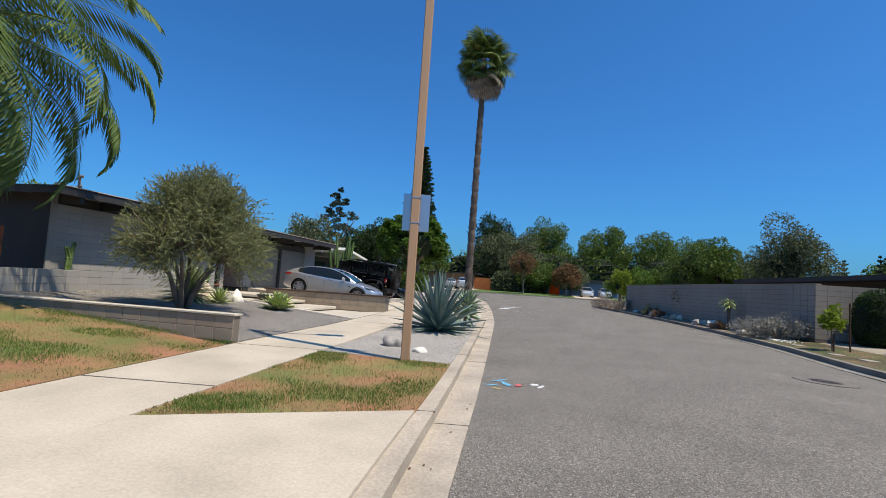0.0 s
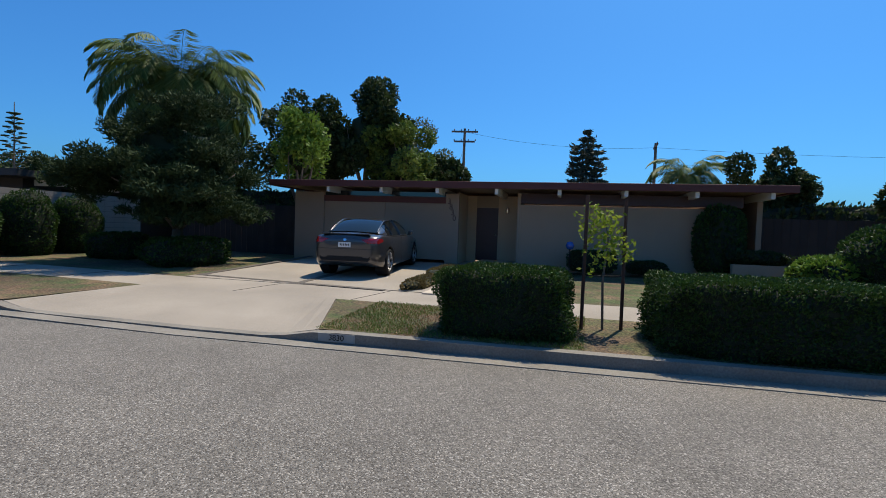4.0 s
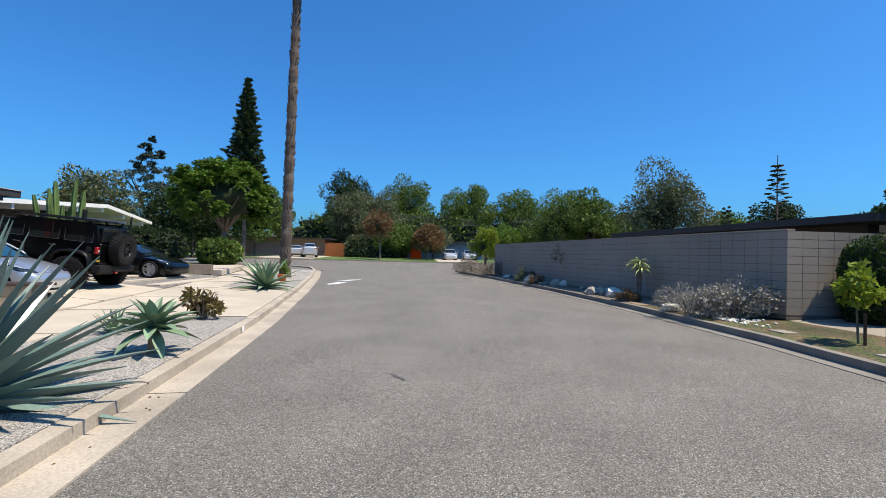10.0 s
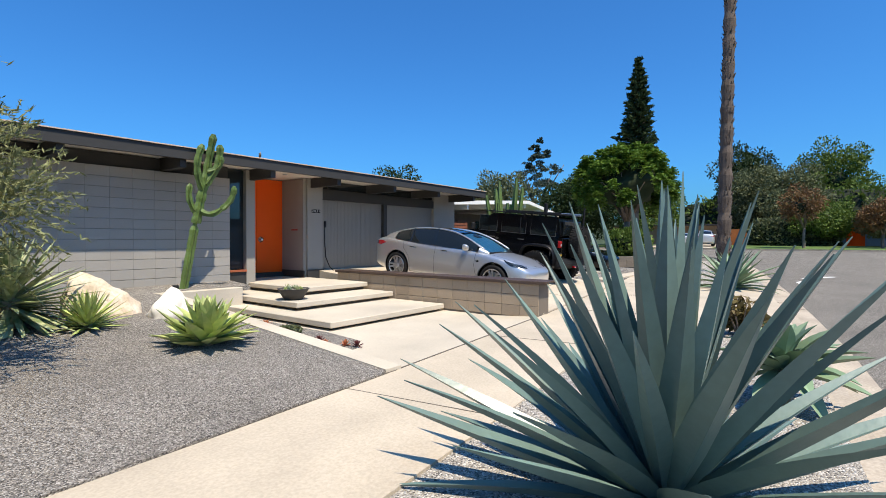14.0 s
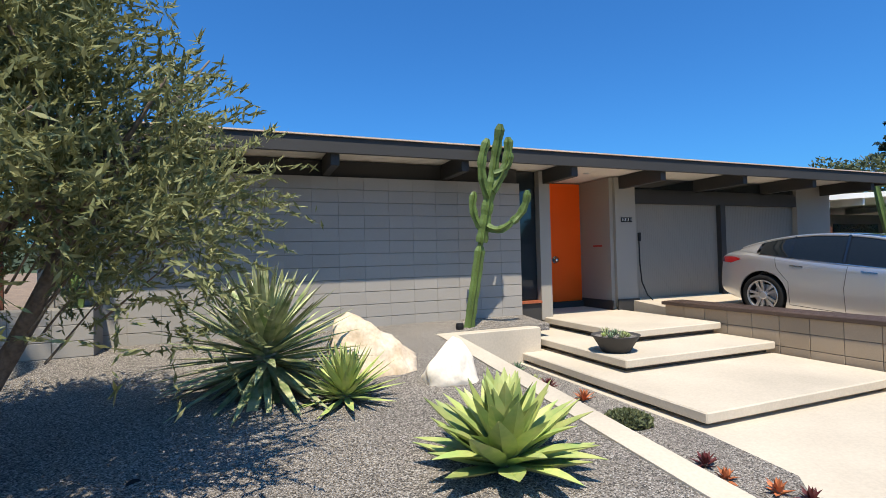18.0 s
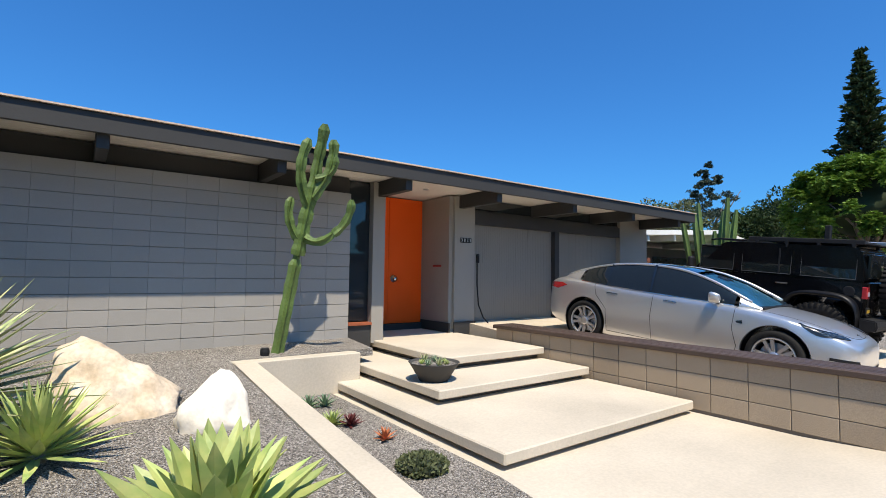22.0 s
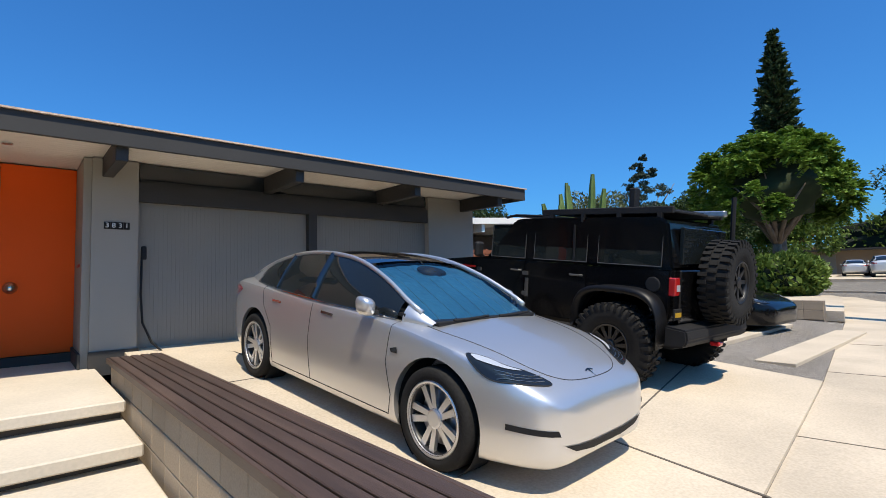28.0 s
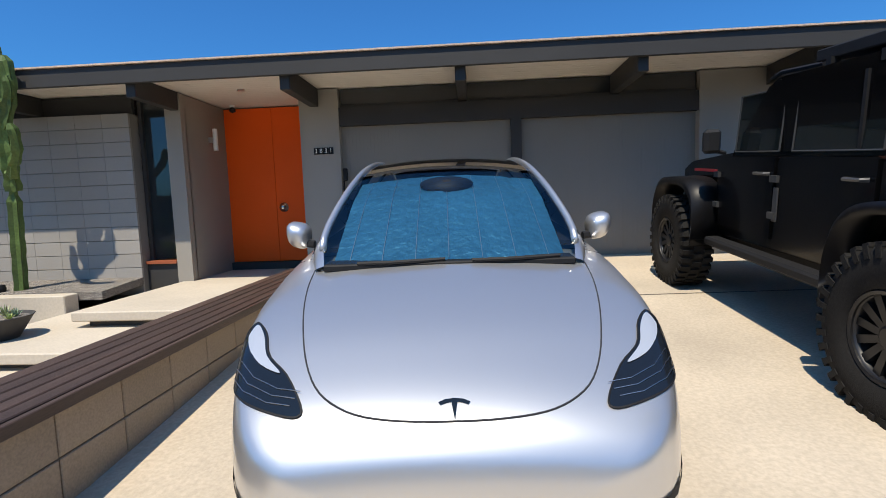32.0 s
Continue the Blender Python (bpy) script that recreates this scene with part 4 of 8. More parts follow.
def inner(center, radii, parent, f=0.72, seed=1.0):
    """A solid core in a crown; its dark colour stands for the shade inside."""
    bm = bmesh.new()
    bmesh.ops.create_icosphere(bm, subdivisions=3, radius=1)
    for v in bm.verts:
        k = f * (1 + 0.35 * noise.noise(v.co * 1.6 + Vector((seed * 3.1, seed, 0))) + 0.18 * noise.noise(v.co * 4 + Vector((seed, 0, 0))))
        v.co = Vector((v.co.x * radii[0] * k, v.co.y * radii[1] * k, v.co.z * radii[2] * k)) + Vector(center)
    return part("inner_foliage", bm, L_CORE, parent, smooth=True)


def tree(name, x, y, z, h, r, material, label, n=5000, leaf=0.22, clumps=26, trunk=0.16, base=0.35, flat=1.0, squash=None, width=0.45, clump_r=0.32, category="tree", group="", ry=None, low=-0.7):
    t = thing(name, pose(x, y, z), label, category, group)
    ch = h * (1 - base)
    n, leaf = int(n * 3.0), leaf * 0.92
    p, o = clump_points((0, 0, h - ch / 2), (r, ry or r, ch / 2), int(clumps * 1.5), n, clump_r, flat, low=low)
    leaf_cloud("crown", p, o, leaf, width * 1.15, material, t)
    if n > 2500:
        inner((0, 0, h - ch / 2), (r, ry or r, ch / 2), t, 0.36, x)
    limbs((0, 0, -0.3), h * 0.8, 5, r * 0.6, trunk, t)
    return t


def conifer(name, x, y, z, h, r, material, label, tiers=22, n=5200, leaf=0.24, power=0.9, droop=0.12, trunk=0.2, base=0.08, tip_up=0.25):
    """A pointed tree with whorls of boughs."""
    t = thing(name, pose(x, y, z), label, "tree")
    part("trunk", tube([(0, 0, -0.3), (0, 0, h * 0.5), (0, 0, h)], [trunk, trunk * 0.6, 0.02], 8), BARK, t)
    P, O = [], []
    bm = bmesh.new()
    for i in range(tiers):
        f = i / (tiers - 1)
        zz = h * (base + (1 - base) * f)
        rr = r * max(0.04, (1 - f) ** power) * RNG.uniform(0.8, 1.1)
        k = max(4, int(9 - 4 * f))
        for j in range(k):
            a = 2 * math.pi * (j / k) + i * 0.7 + RNG.uniform(-0.25, 0.25)
            q = rr * RNG.uniform(0.7, 1.08)
            tip = np.array([math.cos(a) * q, math.sin(a) * q, zz - droop * q + tip_up * q * 0.3])
            tube([(0, 0, zz), (tip[0] * 0.6, tip[1] * 0.6, zz - droop * q * 0.7), tip], [0.05 * trunk / 0.2, 0.03, 0.01], 4, bm)
            m = int(n / tiers / k * (0.35 + 1.3 * (1 - f)) + 6)
            s = RNG.uniform(0.1, 1, (m, 1)) ** 0.75
            side = np.array([-math.sin(a), math.cos(a), 0])
            base_p = np.array([0, 0, zz]) * (1 - s) + tip * s - np.array([0, 0, droop * q * 0.4]) * (4 * s * (1 - s))
            P.append(base_p + side * RNG.normal(0, 0.16, (m, 1)) * q * (1.1 - s) + RNG.normal(0, 0.06 * r ** 0.5, (m, 3)) * np.array([1, 1, 0.7]))
            O.append(np.tile(np.array([math.cos(a), math.sin(a), 0.35]), (m, 1)))
    tagged(part("boughs", bm, BARK, t), kind="stuff")
    leaf_cloud("crown", np.concatenate(P), np.concatenate(O), leaf, 0.35, material, t, wild=0.5)
    return t


def hedge(name, x0, y0, z0, x1, y1, z1, label, m=None, leaf=0.07, n=9000, power=3.6, wave=0.09, material=None, rot=None, category="hedge", group=""):
    """A clipped shrub: leaves over a rounded solid core, coloured dark as the shade within."""
    c = np.array([(x0 + x1) / 2, (y0 + y1) / 2, (z0 + z1) / 2])
    r = np.array([(x1 - x0) / 2, (y1 - y0) / 2, (z1 - z0) / 2])
    t = thing(name, (rot or Matrix()) @ pose(*c), label, category, group)
    bm = bmesh.new()
    bmesh.ops.create_icosphere(bm, subdivisions=4, radius=1)
    def skin(d):
        s = (np.abs(d) ** power).sum(-1, keepdims=True) ** (-1 / power)
        return d * s * r
    for v in bm.verts:
        q = skin(np.array([list(v.co)]))[0] * 0.93
        q = q * (1 + wave * noise.noise(Vector(q) * 2.2))
        v.co = q
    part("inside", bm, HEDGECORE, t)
    w = np.array([r[1] * r[2], r[0] * r[2], r[0] * r[1]])
    d = unit(RNG.normal(0, 1, (n, 3)) * (r / r.max()) ** 0.1)
    f = RNG.choice(3, n, p=w / w.sum())
    u = RNG.uniform(-1, 1, (n, 3))
    u[np.arange(n), f] = np.sign(u[np.arange(n), f])
    p = skin(u / np.abs(u).max(1, keepdims=True))
    q = p * RNG.uniform(0.90, 1.03, (n, 1))
    k = np.array([noise.noise(Vector(v) * 2.2) for v in q])[:, None]
    leaf_cloud("foliage", q * (1 + wave * k), unit(p / r), leaf, 0.5, material or L_HEDGE, t, up=0.4, wild=0.7)
    return t


def blade(L, W, T, bend, seg=7, belly=0.35, fold=0.25, base=0.55):
    """A thick succulent leaf along +x that bends by degrees over its length."""
    bm = bmesh.new()
    rings, x, z, a = [], 0.0, 0.0, 0.0
    for i in range(seg + 1):
        s = i / seg
        w = W / 2 * (base + (1 - base) * math.sin(min(s / belly, 1) * math.pi / 2)) * (1 if s < belly else max(0.02, 1 - ((s - belly) / (1 - belly)) ** 1.5))
        th = T * (1 - 0.85 * s)
        n = Vector((-math.sin(a), 0, math.cos(a)))
        c = Vector((x, 0, z))
        rings.append([bm.verts.new(c + Vector((0, w, 0)) + n * fold * w), bm.verts.new(c), bm.verts.new(c + Vector((0, -w, 0)) + n * fold * w), bm.verts.new(c - n * th)])
        a += radians(bend) / seg
        x += math.cos(a) * L / seg
        z += math.sin(a) * L / seg
    for p, q in zip(rings, rings[1:]):
        for k in range(4):
            bm.faces.new((p[k], p[(k + 1) % 4], q[(k + 1) % 4], q[k]))
    bm.faces.new(rings[0])
    bm.faces.new(rings[-1][::-1])
    bmesh.ops.recalc_face_normals(bm, faces=bm.faces)
    return bm


def rosette(name, x, y, z, n, L, W, material, label, top=86, low=-8, bend=(-14, 10), T=0.018, gamma=1.0, core=0.05, lift=0.10, category="agave", outer=1.0, fold=0.25, rise=0.0, stem=0, belly=0.35, inmost=0.72):
    """A spiral rosette of thick pointed leaves; each leaf is a part."""
    t = thing(name, pose(x, y, z), label, category)
    kinds = []
    for k in range(5):
        me = bpy.data.meshes.new("leaf")
        bm = blade(L, W * (0.85 + 0.08 * k), T, bend[0] + (bend[1] - bend[0]) * k / 4, fold=fold, belly=belly)
        bm.to_mesh(me)
        bm.free()
        me.materials.append(material)
        kinds.append(me)
    rr = random.Random(n)
    for i in range(n):
        f = (i + 0.5) / n
        el = top + (low - top) * f ** gamma + rr.uniform(-5, 5)
        az = i * 137.508 + rr.uniform(-6, 6)
        s = (inmost + (1 - inmost) * math.sin(min(1, f * 1.5) * math.pi / 2)) * rr.uniform(0.88, 1.06) * (outer if f > 0.8 else 1)
        o = new("leaf", kinds[rr.randrange(5)])
        o.parent = t
        rad = core * (0.2 + f)
        m = pose(math.cos(radians(az)) * rad, math.sin(radians(az)) * rad, lift * (1.1 - f) + rise, 0, 0, az) @ pose(0, 0, 0, rr.uniform(-8, 8), -el, 0)
        o.matrix_local = m @ Matrix.Diagonal((s, s ** 0.5, s ** 0.5, 1))
    part("stem", tube([(0, 0, -0.08), (0, 0, lift + rise)], [core * 1.3, core], 8), DEADLEAF, t)
    return t


def rock(name, x, y, z, sx, sy, sz, material, label, seed=0, rough=0.28, turn=0, category="boulder", group="", sub=3):
    bm = bmesh.new()
    bmesh.ops.create_icosphere(bm, subdivisions=sub, radius=1)
    off = Vector((seed * 3.7, seed * 1.3, 0))
    for v in bm.verts:
        d = v.co.copy()
        k = 1 + rough * noise.noise(d * 1.1 + off) + rough * 0.45 * noise.noise(d * 2.7 + off)
        c = max(abs(d.x), abs(d.y), abs(d.z))
        v.co = Vector((d.x * sx, d.y * sy, d.z * sz)) * k * (0.75 + 0.25 / c)
        if v.co.z < -sz * 0.45:
            v.co.z = -sz * 0.45
    o = link(name, bm, material, smooth=sub > 2)
    o.matrix_world = pose(x, y, z + sz * 0.40, 0, 0, turn)
    return tagged(o, label, category, group)


def ribbed(path, radii, ribs=5, bm=None, rz=0.0):
    """A fluted cactus limb along a path."""
    bm = bmesh.new() if bm is None else bm
    pts = [Vector(p) for p in path]
    rings, ref = [], None
    for i, p in enumerate(pts):
        d = (pts[min(i + 1, len(pts) - 1)] - pts[max(i - 1, 0)]).normalized()
        if ref is None:
            ref = d.orthogonal().normalized()
        ref = (ref - d * ref.dot(d)).normalized()
        s = d.cross(ref)
        rings.append([bm.verts.new(p + (ref * math.cos(a) + s * math.sin(a)) * radii[i] * (1.0 if k % 2 == 0 else 0.62)) for k, a in enumerate(math.pi * j / ribs + rz for j in range(2 * ribs))])
    m = 2 * ribs
    for a, b in zip(rings, rings[1:]):
        for k in range(m):
            bm.faces.new((a[k], a[(k + 1) % m], b[(k + 1) % m], b[k]))
    bm.faces.new(rings[0][::-1])
    bm.faces.new(rings[-1])
    return bm


def wavy(p0, p1, r, n=14, amp=0.12, bow=(0, 0, 0)):
    """Path and swelling radii of a cactus limb."""
    p0, p1 = Vector(p0), Vector(p1)
    path, rad = [], []
    for i in range(n + 1):
        s = i / n
        path.append(p0.lerp(p1, s) + Vector(bow) * (4 * s * (1 - s)))
        rad.append(r * (1 + amp * math.sin(i * 1.9)) * (1 if s < 0.93 else 0.55))
    return path, rad


def frond_mesh(L, leaflet, n, droop, width=0.022, hang=0.6, name="frond", rach=0.02):
    """A feather palm frond along +x with hanging leaflets: one mesh."""
    C, A, S = [], [], []
    x = z = 0.0
    a = radians(38)
    bm = bmesh.new()
    path = []
    for i in range(n + 1):
        s = i / n
        path.append((x, 0, z))
        ll = leaflet * math.sin(math.pi * min(0.98, 0.10 + 0.85 * s)) ** 0.6
        for sgn in (-1, 1):
            d = unit(np.array([0.55 * math.cos(a), sgn * 0.75, 0.55 * math.sin(a) - hang * (0.6 + RNG.uniform(0, 0.8))]))
            if s > 0.12:
                C.append(np.array([x, 0, z]) + d * ll / 2)
                A.append(d * ll / 2)
                S.append(unit(np.cross(d, [0.2, sgn * 0.2, 1.0])) * width)
        a -= radians(droop) / n * (0.4 + 1.2 * s)
        x += math.cos(a) * L / n
        z += math.sin(a) * L / n
    me = leaf_mesh(name, np.array(C), np.array(A), np.array(S), L_PALM)
    st = tube(path[::3], [rach * (1 - 0.85 * i / (len(path[::3]))) for i in range(len(path[::3]))], 5)
    tmp = bpy.data.meshes.new("frond_stalk")
    st.to_mesh(tmp)
    st.free()
    tmp.materials.append(L_PALM)
    return me, tmp


def queen_palm(name, x, y, z, h, L, label, n=22, r=0.14, leaflet=0.55, bark=None, droop=125, old=6, wide=0.024):
    t = thing(name, pose(x, y, z), label, "palm tree")
    pts = [(0, 0, -0.3 + (h + 0.3) * i / 14) for i in range(15)]
    part("trunk", tube(pts, [r * (1.25 if i == 0 else 1 + 0.05 * (i % 2)) for i in range(15)], 10), bark or PALMBARK, t, smooth=True)
    kinds = [frond_mesh(L * k, leaflet, 64, droop * q, width=wide) for k, q in ((1, 1), (0.92, 0.8), (1.05, 1.15))]
    for i in range(n):
        f = i / n
        az, el = i * 137.5, 62 - 95 * f ** 1.2
        me, st = kinds[i % 3]
        o = new("frond", me)
        o.parent = t
        o.matrix_local = pose(0, 0, h + 0.2 * (1 - f), 0, 0, az) @ pose(0.05, 0, 0, RNG.uniform(-12, 12), -(el - 38), 0)
        s = new("stalk", st)
        s.parent = o
    bm = bmesh.new()
    for i in range(old):
        a = i * 1.05
        tube([(0.1 * math.cos(a), 0.1 * math.sin(a), h - 0.1), (0.28 * math.cos(a), 0.28 * math.sin(a), h - 0.35), (0.34 * math.cos(a), 0.34 * math.sin(a), h - 1.0)], [0.06, 0.05, 0.015], 5, bm)
    part("dead_sheaths", bm, DEADLEAF, t, "dry brown hanging sheaths")
    return t

# ---- planting at the kerb and in the gravel yard ----
Z = lambda x, y: hlot(x, y) + 0.01
rosette("blue_agave", 7.0, 7.14, hk(6.9, 0) + 0.03, 92, 1.50, 0.145, BLUEAGAVE, "huge spiky blue-grey agave in the gravel strip", top=87, low=-5, bend=(-10, 6), gamma=1.15, core=0.10, lift=0.20, T=0.026, fold=0.6, outer=0.95, inmost=1.0)
rosette("agave", 9.45, 6.75, hk(9, 0) + 0.03, 34, 0.58, 0.165, PALEAGAVE, "soft blue-green agave on a short bare stem", top=80, low=-15, bend=(-45, -5), core=0.05, lift=0.1, rise=0.28, T=0.02, fold=0.4, belly=0.5)
rosette("agave", 10.9, 8.1, hk(10, 0) + 0.03, 26, 0.42, 0.06, PALEAGAVE, "small dull green agave in gravel", top=80, low=0)
rosette("agave", 19.9, 8.4, hk(21, 0) + 0.03, 48, 1.3, 0.17, PALEAGAVE, "large grey-green agave beside the pavement", top=82, low=-5, bend=(-30, 0), core=0.09, lift=0.15, fold=0.45)
rosette("striped_agave", 5.83, 14.42, Z(5.8, 14.4), 150, 0.92, 0.085, YUCCALEAF, "large spiky green and cream striped agave in gravel", top=87, low=-38, bend=(-8, 4), gamma=0.95, core=0.10, lift=0.36, rise=0.12, T=0.012)
rosette("agave", 6.47, 13.86, Z(6.5, 13.9), 78, 0.48, 0.062, GREENAGAVE, "small dense yellow-green agave in gravel", top=86, low=-5, bend=(-6, 10), core=0.05, lift=0.12, T=0.01)
rosette("agave", 7.19, 12.28, Z(7.2, 12.3), 70, 0.58, 0.15, GREENAGAVE, "broad-leaved light green agave in gravel", top=84, low=2, bend=(-18, 16), core=0.06, lift=0.12, T=0.02, fold=0.3, belly=0.5)
def hull_rock(name, m, pts, material, label, rough=0.05):
    """An angular boulder: the hull of its corners, worn by weather."""
    bm = bmesh.new()
    for p in pts:
        bm.verts.new(p)
    r = bmesh.ops.convex_hull(bm, input=bm.verts)
    bmesh.ops.delete(bm, geom=[v for v in bm.verts if not v.link_faces], context="VERTS")
    bmesh.ops.triangulate(bm, faces=bm.faces)
    for k in range(3):
        bmesh.ops.subdivide_edges(bm, edges=bm.edges, cuts=1, use_grid_fill=True, smooth=0.12 if k < 2 else 0.0)
        bmesh.ops.triangulate(bm, faces=bm.faces)
    for v in bm.verts:
        d = v.co.normalized() if v.co.length > 0.01 else Vector((0, 0, 1))
        v.co += d * (rough * noise.noise(v.co * 4.2) + rough * 0.6 * noise.noise(v.co * 11))
    bmesh.ops.recalc_face_normals(bm, faces=bm.faces)
    o = link(name, bm, material, smooth=True)
    o.matrix_world = m
    return tagged(o, label, "boulder")
hull_rock("boulder", pose(6.92, 14.72, Z(7, 14.8), 0, 0, 0) @ Matrix.Diagonal((0.9, 0.9, 0.82, 1)), ((-0.55, -0.15, -0.1), (-0.5, 0.3, -0.1), (-0.42, 0.0, 0.62), (-0.28, 0.12, 0.74), (-0.12, -0.08, 0.62), (0.50, -0.22, 0.12), (0.52, 0.2, 0.10), (0.42, -0.35, -0.1), (0.45, 0.3, -0.1), (-0.15, -0.42, -0.1), (0.05, -0.3, 0.3), (0.1, 0.25, 0.45)), TANROCK, "rough tan wedge-shaped boulder in the gravel yard")
hull_rock("boulder", pose(7.54, 14.05, Z(7.5, 14.0)) @ Matrix.Diagonal((0.95, 0.95, 0.82, 1)), ((-0.26, -0.15, -0.1), (-0.24, 0.2, -0.1), (0.26, -0.2, -0.1), (0.28, 0.2, -0.1), (-0.27, -0.1, 0.22), (0.04, 0.0, 0.52), (0.12, 0.05, 0.50), (0.25, -0.05, 0.25), (0.0, -0.26, 0.12), (0.22, 0.15, 0.2)), WHITEROCK, "pale pointed boulder in the gravel yard", 0.03)
rock("boulder", 3.2, 7.25, hk(3, 6), 0.22, 0.18, 0.17, GREYROCK, "grey rock by the lamp post", 5, 0.4, 30)
rock("boulder", 2.6, 6.5, hk(3, 6), 0.16, 0.10, 0.08, WHITEROCK, "small pale rock by the lamp post", 6, 0.4, 60)

# tall branching cactus against the house wall
cactus = thing("cactus", pose(8.72, 16.2, Z(8.7, 16.2)), "tall branching green column cactus by the house wall", "cactus")
def limb(p0, p1, r, n=14, bow=(0, 0, 0), amp=0.12):
    path, rad = wavy(p0, p1, r * 1.05, n, amp, bow)
    return part("limb", ribbed(path, rad), CACTUS, cactus)
limb((0, 0, -0.1), (0.19, -0.14, 1.30), 0.080, 16, amp=0.06)
limb((0.19, -0.14, 1.26), (0.31, -0.30, 2.20), 0.088, 14)
limb((0.31, -0.30, 2.0), (0.53, -0.42, 2.78), 0.066, 12, (0.09, 0, 0))
limb((0.30, -0.28, 2.05), (0.40, -0.44, 2.96), 0.070, 12, (0.02, 0.05, 0))
limb((0.27, -0.26, 1.9), (0.21, -0.40, 2.74), 0.064, 12, (-0.11, 0, 0))
limb((0.20, -0.15, 1.45), (0.08, -0.18, 2.0), 0.055, 9, (-0.08, 0, 0))
limb((0.33, -0.32, 2.25), (0.56, -0.44, 2.55), 0.050, 8, (0.07, 0, -0.05))
limb((0.25, -0.20, 1.50), (0.56, -0.48, 1.56), 0.056, 7, (0, 0, -0.10))
limb((0.54, -0.46, 1.54), (0.71, -0.62, 1.98), 0.056, 9, (0.06, 0, -0.03))

small_cactus = thing("cactus", pose(3.8, 16.52, 1.12), "small light green column cactus on the block planter", "cactus")
for (a, b, r) in (((0, 0, 0), (0.02, 0, 0.50), 0.085), ((0.0, 0, 0.45), (-0.10, 0, 0.74), 0.06), ((0.03, 0, 0.45), (0.13, 0, 0.86), 0.06)):
    path, rad = wavy(a, b, r, 8, 0.1)
    part("limb", ribbed(path, rad), CACTUS, small_cactus)

# the small-leaved tree in the yard
olive = thing("olive_tree", pose(4.0, 13.1, Z(4, 13.1)), "airy grey-green olive tree with several thin trunks", "tree")
tips = []
for i, (dx, dy, hh) in enumerate(((-0.75, -0.45, 1.5), (0.25, 0.1, 1.4), (0.75, -0.3, 1.4), (-0.2, 0.3, 1.5), (-1.0, 0.0, 1.3), (0.2, -0.9, 1.3))):
    bm = bmesh.new()
    tube([(0.02 * i, 0, -0.15), (dx * 0.25, dy * 0.25, 0.35), (dx * 0.55 + 0.06, dy * 0.5, 0.85), (dx, dy, hh)], [0.085, 0.065, 0.05, 0.035], 7, bm)
    for j in range(7):
        a, e = j * 0.9 + i, RNG.uniform(0.3, 1.2)
        tip = Vector((dx + math.cos(a) * 0.75, dy + math.sin(a) * 0.75, hh + e))
        tube([(dx, dy, hh), Vector((dx, dy, hh)).lerp(tip, 0.5) + Vector((0.05, -0.04, 0.1)), tip], [0.03, 0.016, 0.006], 5, bm)
        tips.append(tip)
    part("trunk", bm, BARK, olive, smooth=True)
P, O = [], []
cl = []
for k in range(500):
    d = unit(RNG.normal(0, 1, 3))
    if d[2] < -0.55:
        d[2] *= -1
    cl.append(np.array([0.0, -0.35, 1.80]) + d * np.array([1.62, 1.62, 1.62]) * np.array([1 - 0.28 * max(0, d[2]), 1 - 0.28 * max(0, d[2]), 1]) * RNG.uniform(0.4, 1.0))
for c in cl:
    d = unit(c - np.array([0.05, -0.4, 0.9]) + RNG.normal(0, 0.5, 3))
    for q in range(11):
        d2 = unit(d + RNG.normal(0, 0.6, 3))
        s = RNG.uniform(0, 0.45, (26, 1))
        P.append(c + RNG.normal(0, 0.08, 3) + d2 * s - np.array([0, 0, 0.35]) * s ** 2)
        O.append(np.tile(d2, (26, 1)))
leaf_cloud("crown", np.concatenate(P), np.concatenate(O), 0.082, 0.20, L_OLIVE, olive, wild=0.6)
bm = bmesh.new()
for c in cl[::3]:
    tube([(c[0] * 0.7, c[1] * 0.7, c[2] - 0.35), tuple(c)], [0.008, 0.003], 3, bm, False)
tagged(part("twig_mass", bm, BARK, olive), kind="stuff")

# bowl planter on the step
bowl = thing("bowl_planter", pose(10.05, 14.56, 0.47), "wide dark grey bowl planted with small succulents on the step", "planter")
part("bowl", lathe([(0, 0), (0.17, 0.0), (0.29, 0.20), (0.305, 0.215), (0.29, 0.215), (0.27, 0.19), (0, 0.185)], 32), mat("dark_bowl", (0.045, 0.043, 0.042), 0.7, 0.1, 9, 0.1, 40), bowl, smooth=True)
part("soil", moved(lathe([(0, 0.0), (0.268, 0.0)], 20), pose(0, 0, 0.191)), GRAVEL, bowl)
for i in range(7):
    a = i * 0.9
    bm = bmesh.new()
    for k in range(14):
        b2 = blade(0.06 + 0.03 * (i % 3), 0.02, 0.006, 8, 4)
        me = bpy.data.meshes.new("t")
        moved(b2, pose(0, 0, 0, 0, 0, k * 137.5) @ pose(0.004, 0, 0, 0, -75 + k * 4, 0))
        b2.to_mesh(me)
        b2.free()
        bm.from_mesh(me)
        bpy.data.meshes.remove(me)
    part("succulent", moved(bm, pose(math.cos(a) * 0.15, math.sin(a) * 0.15, 0.19)), (GREENAGAVE, PALEAGAVE, YUCCALEAF)[i % 3], bowl)

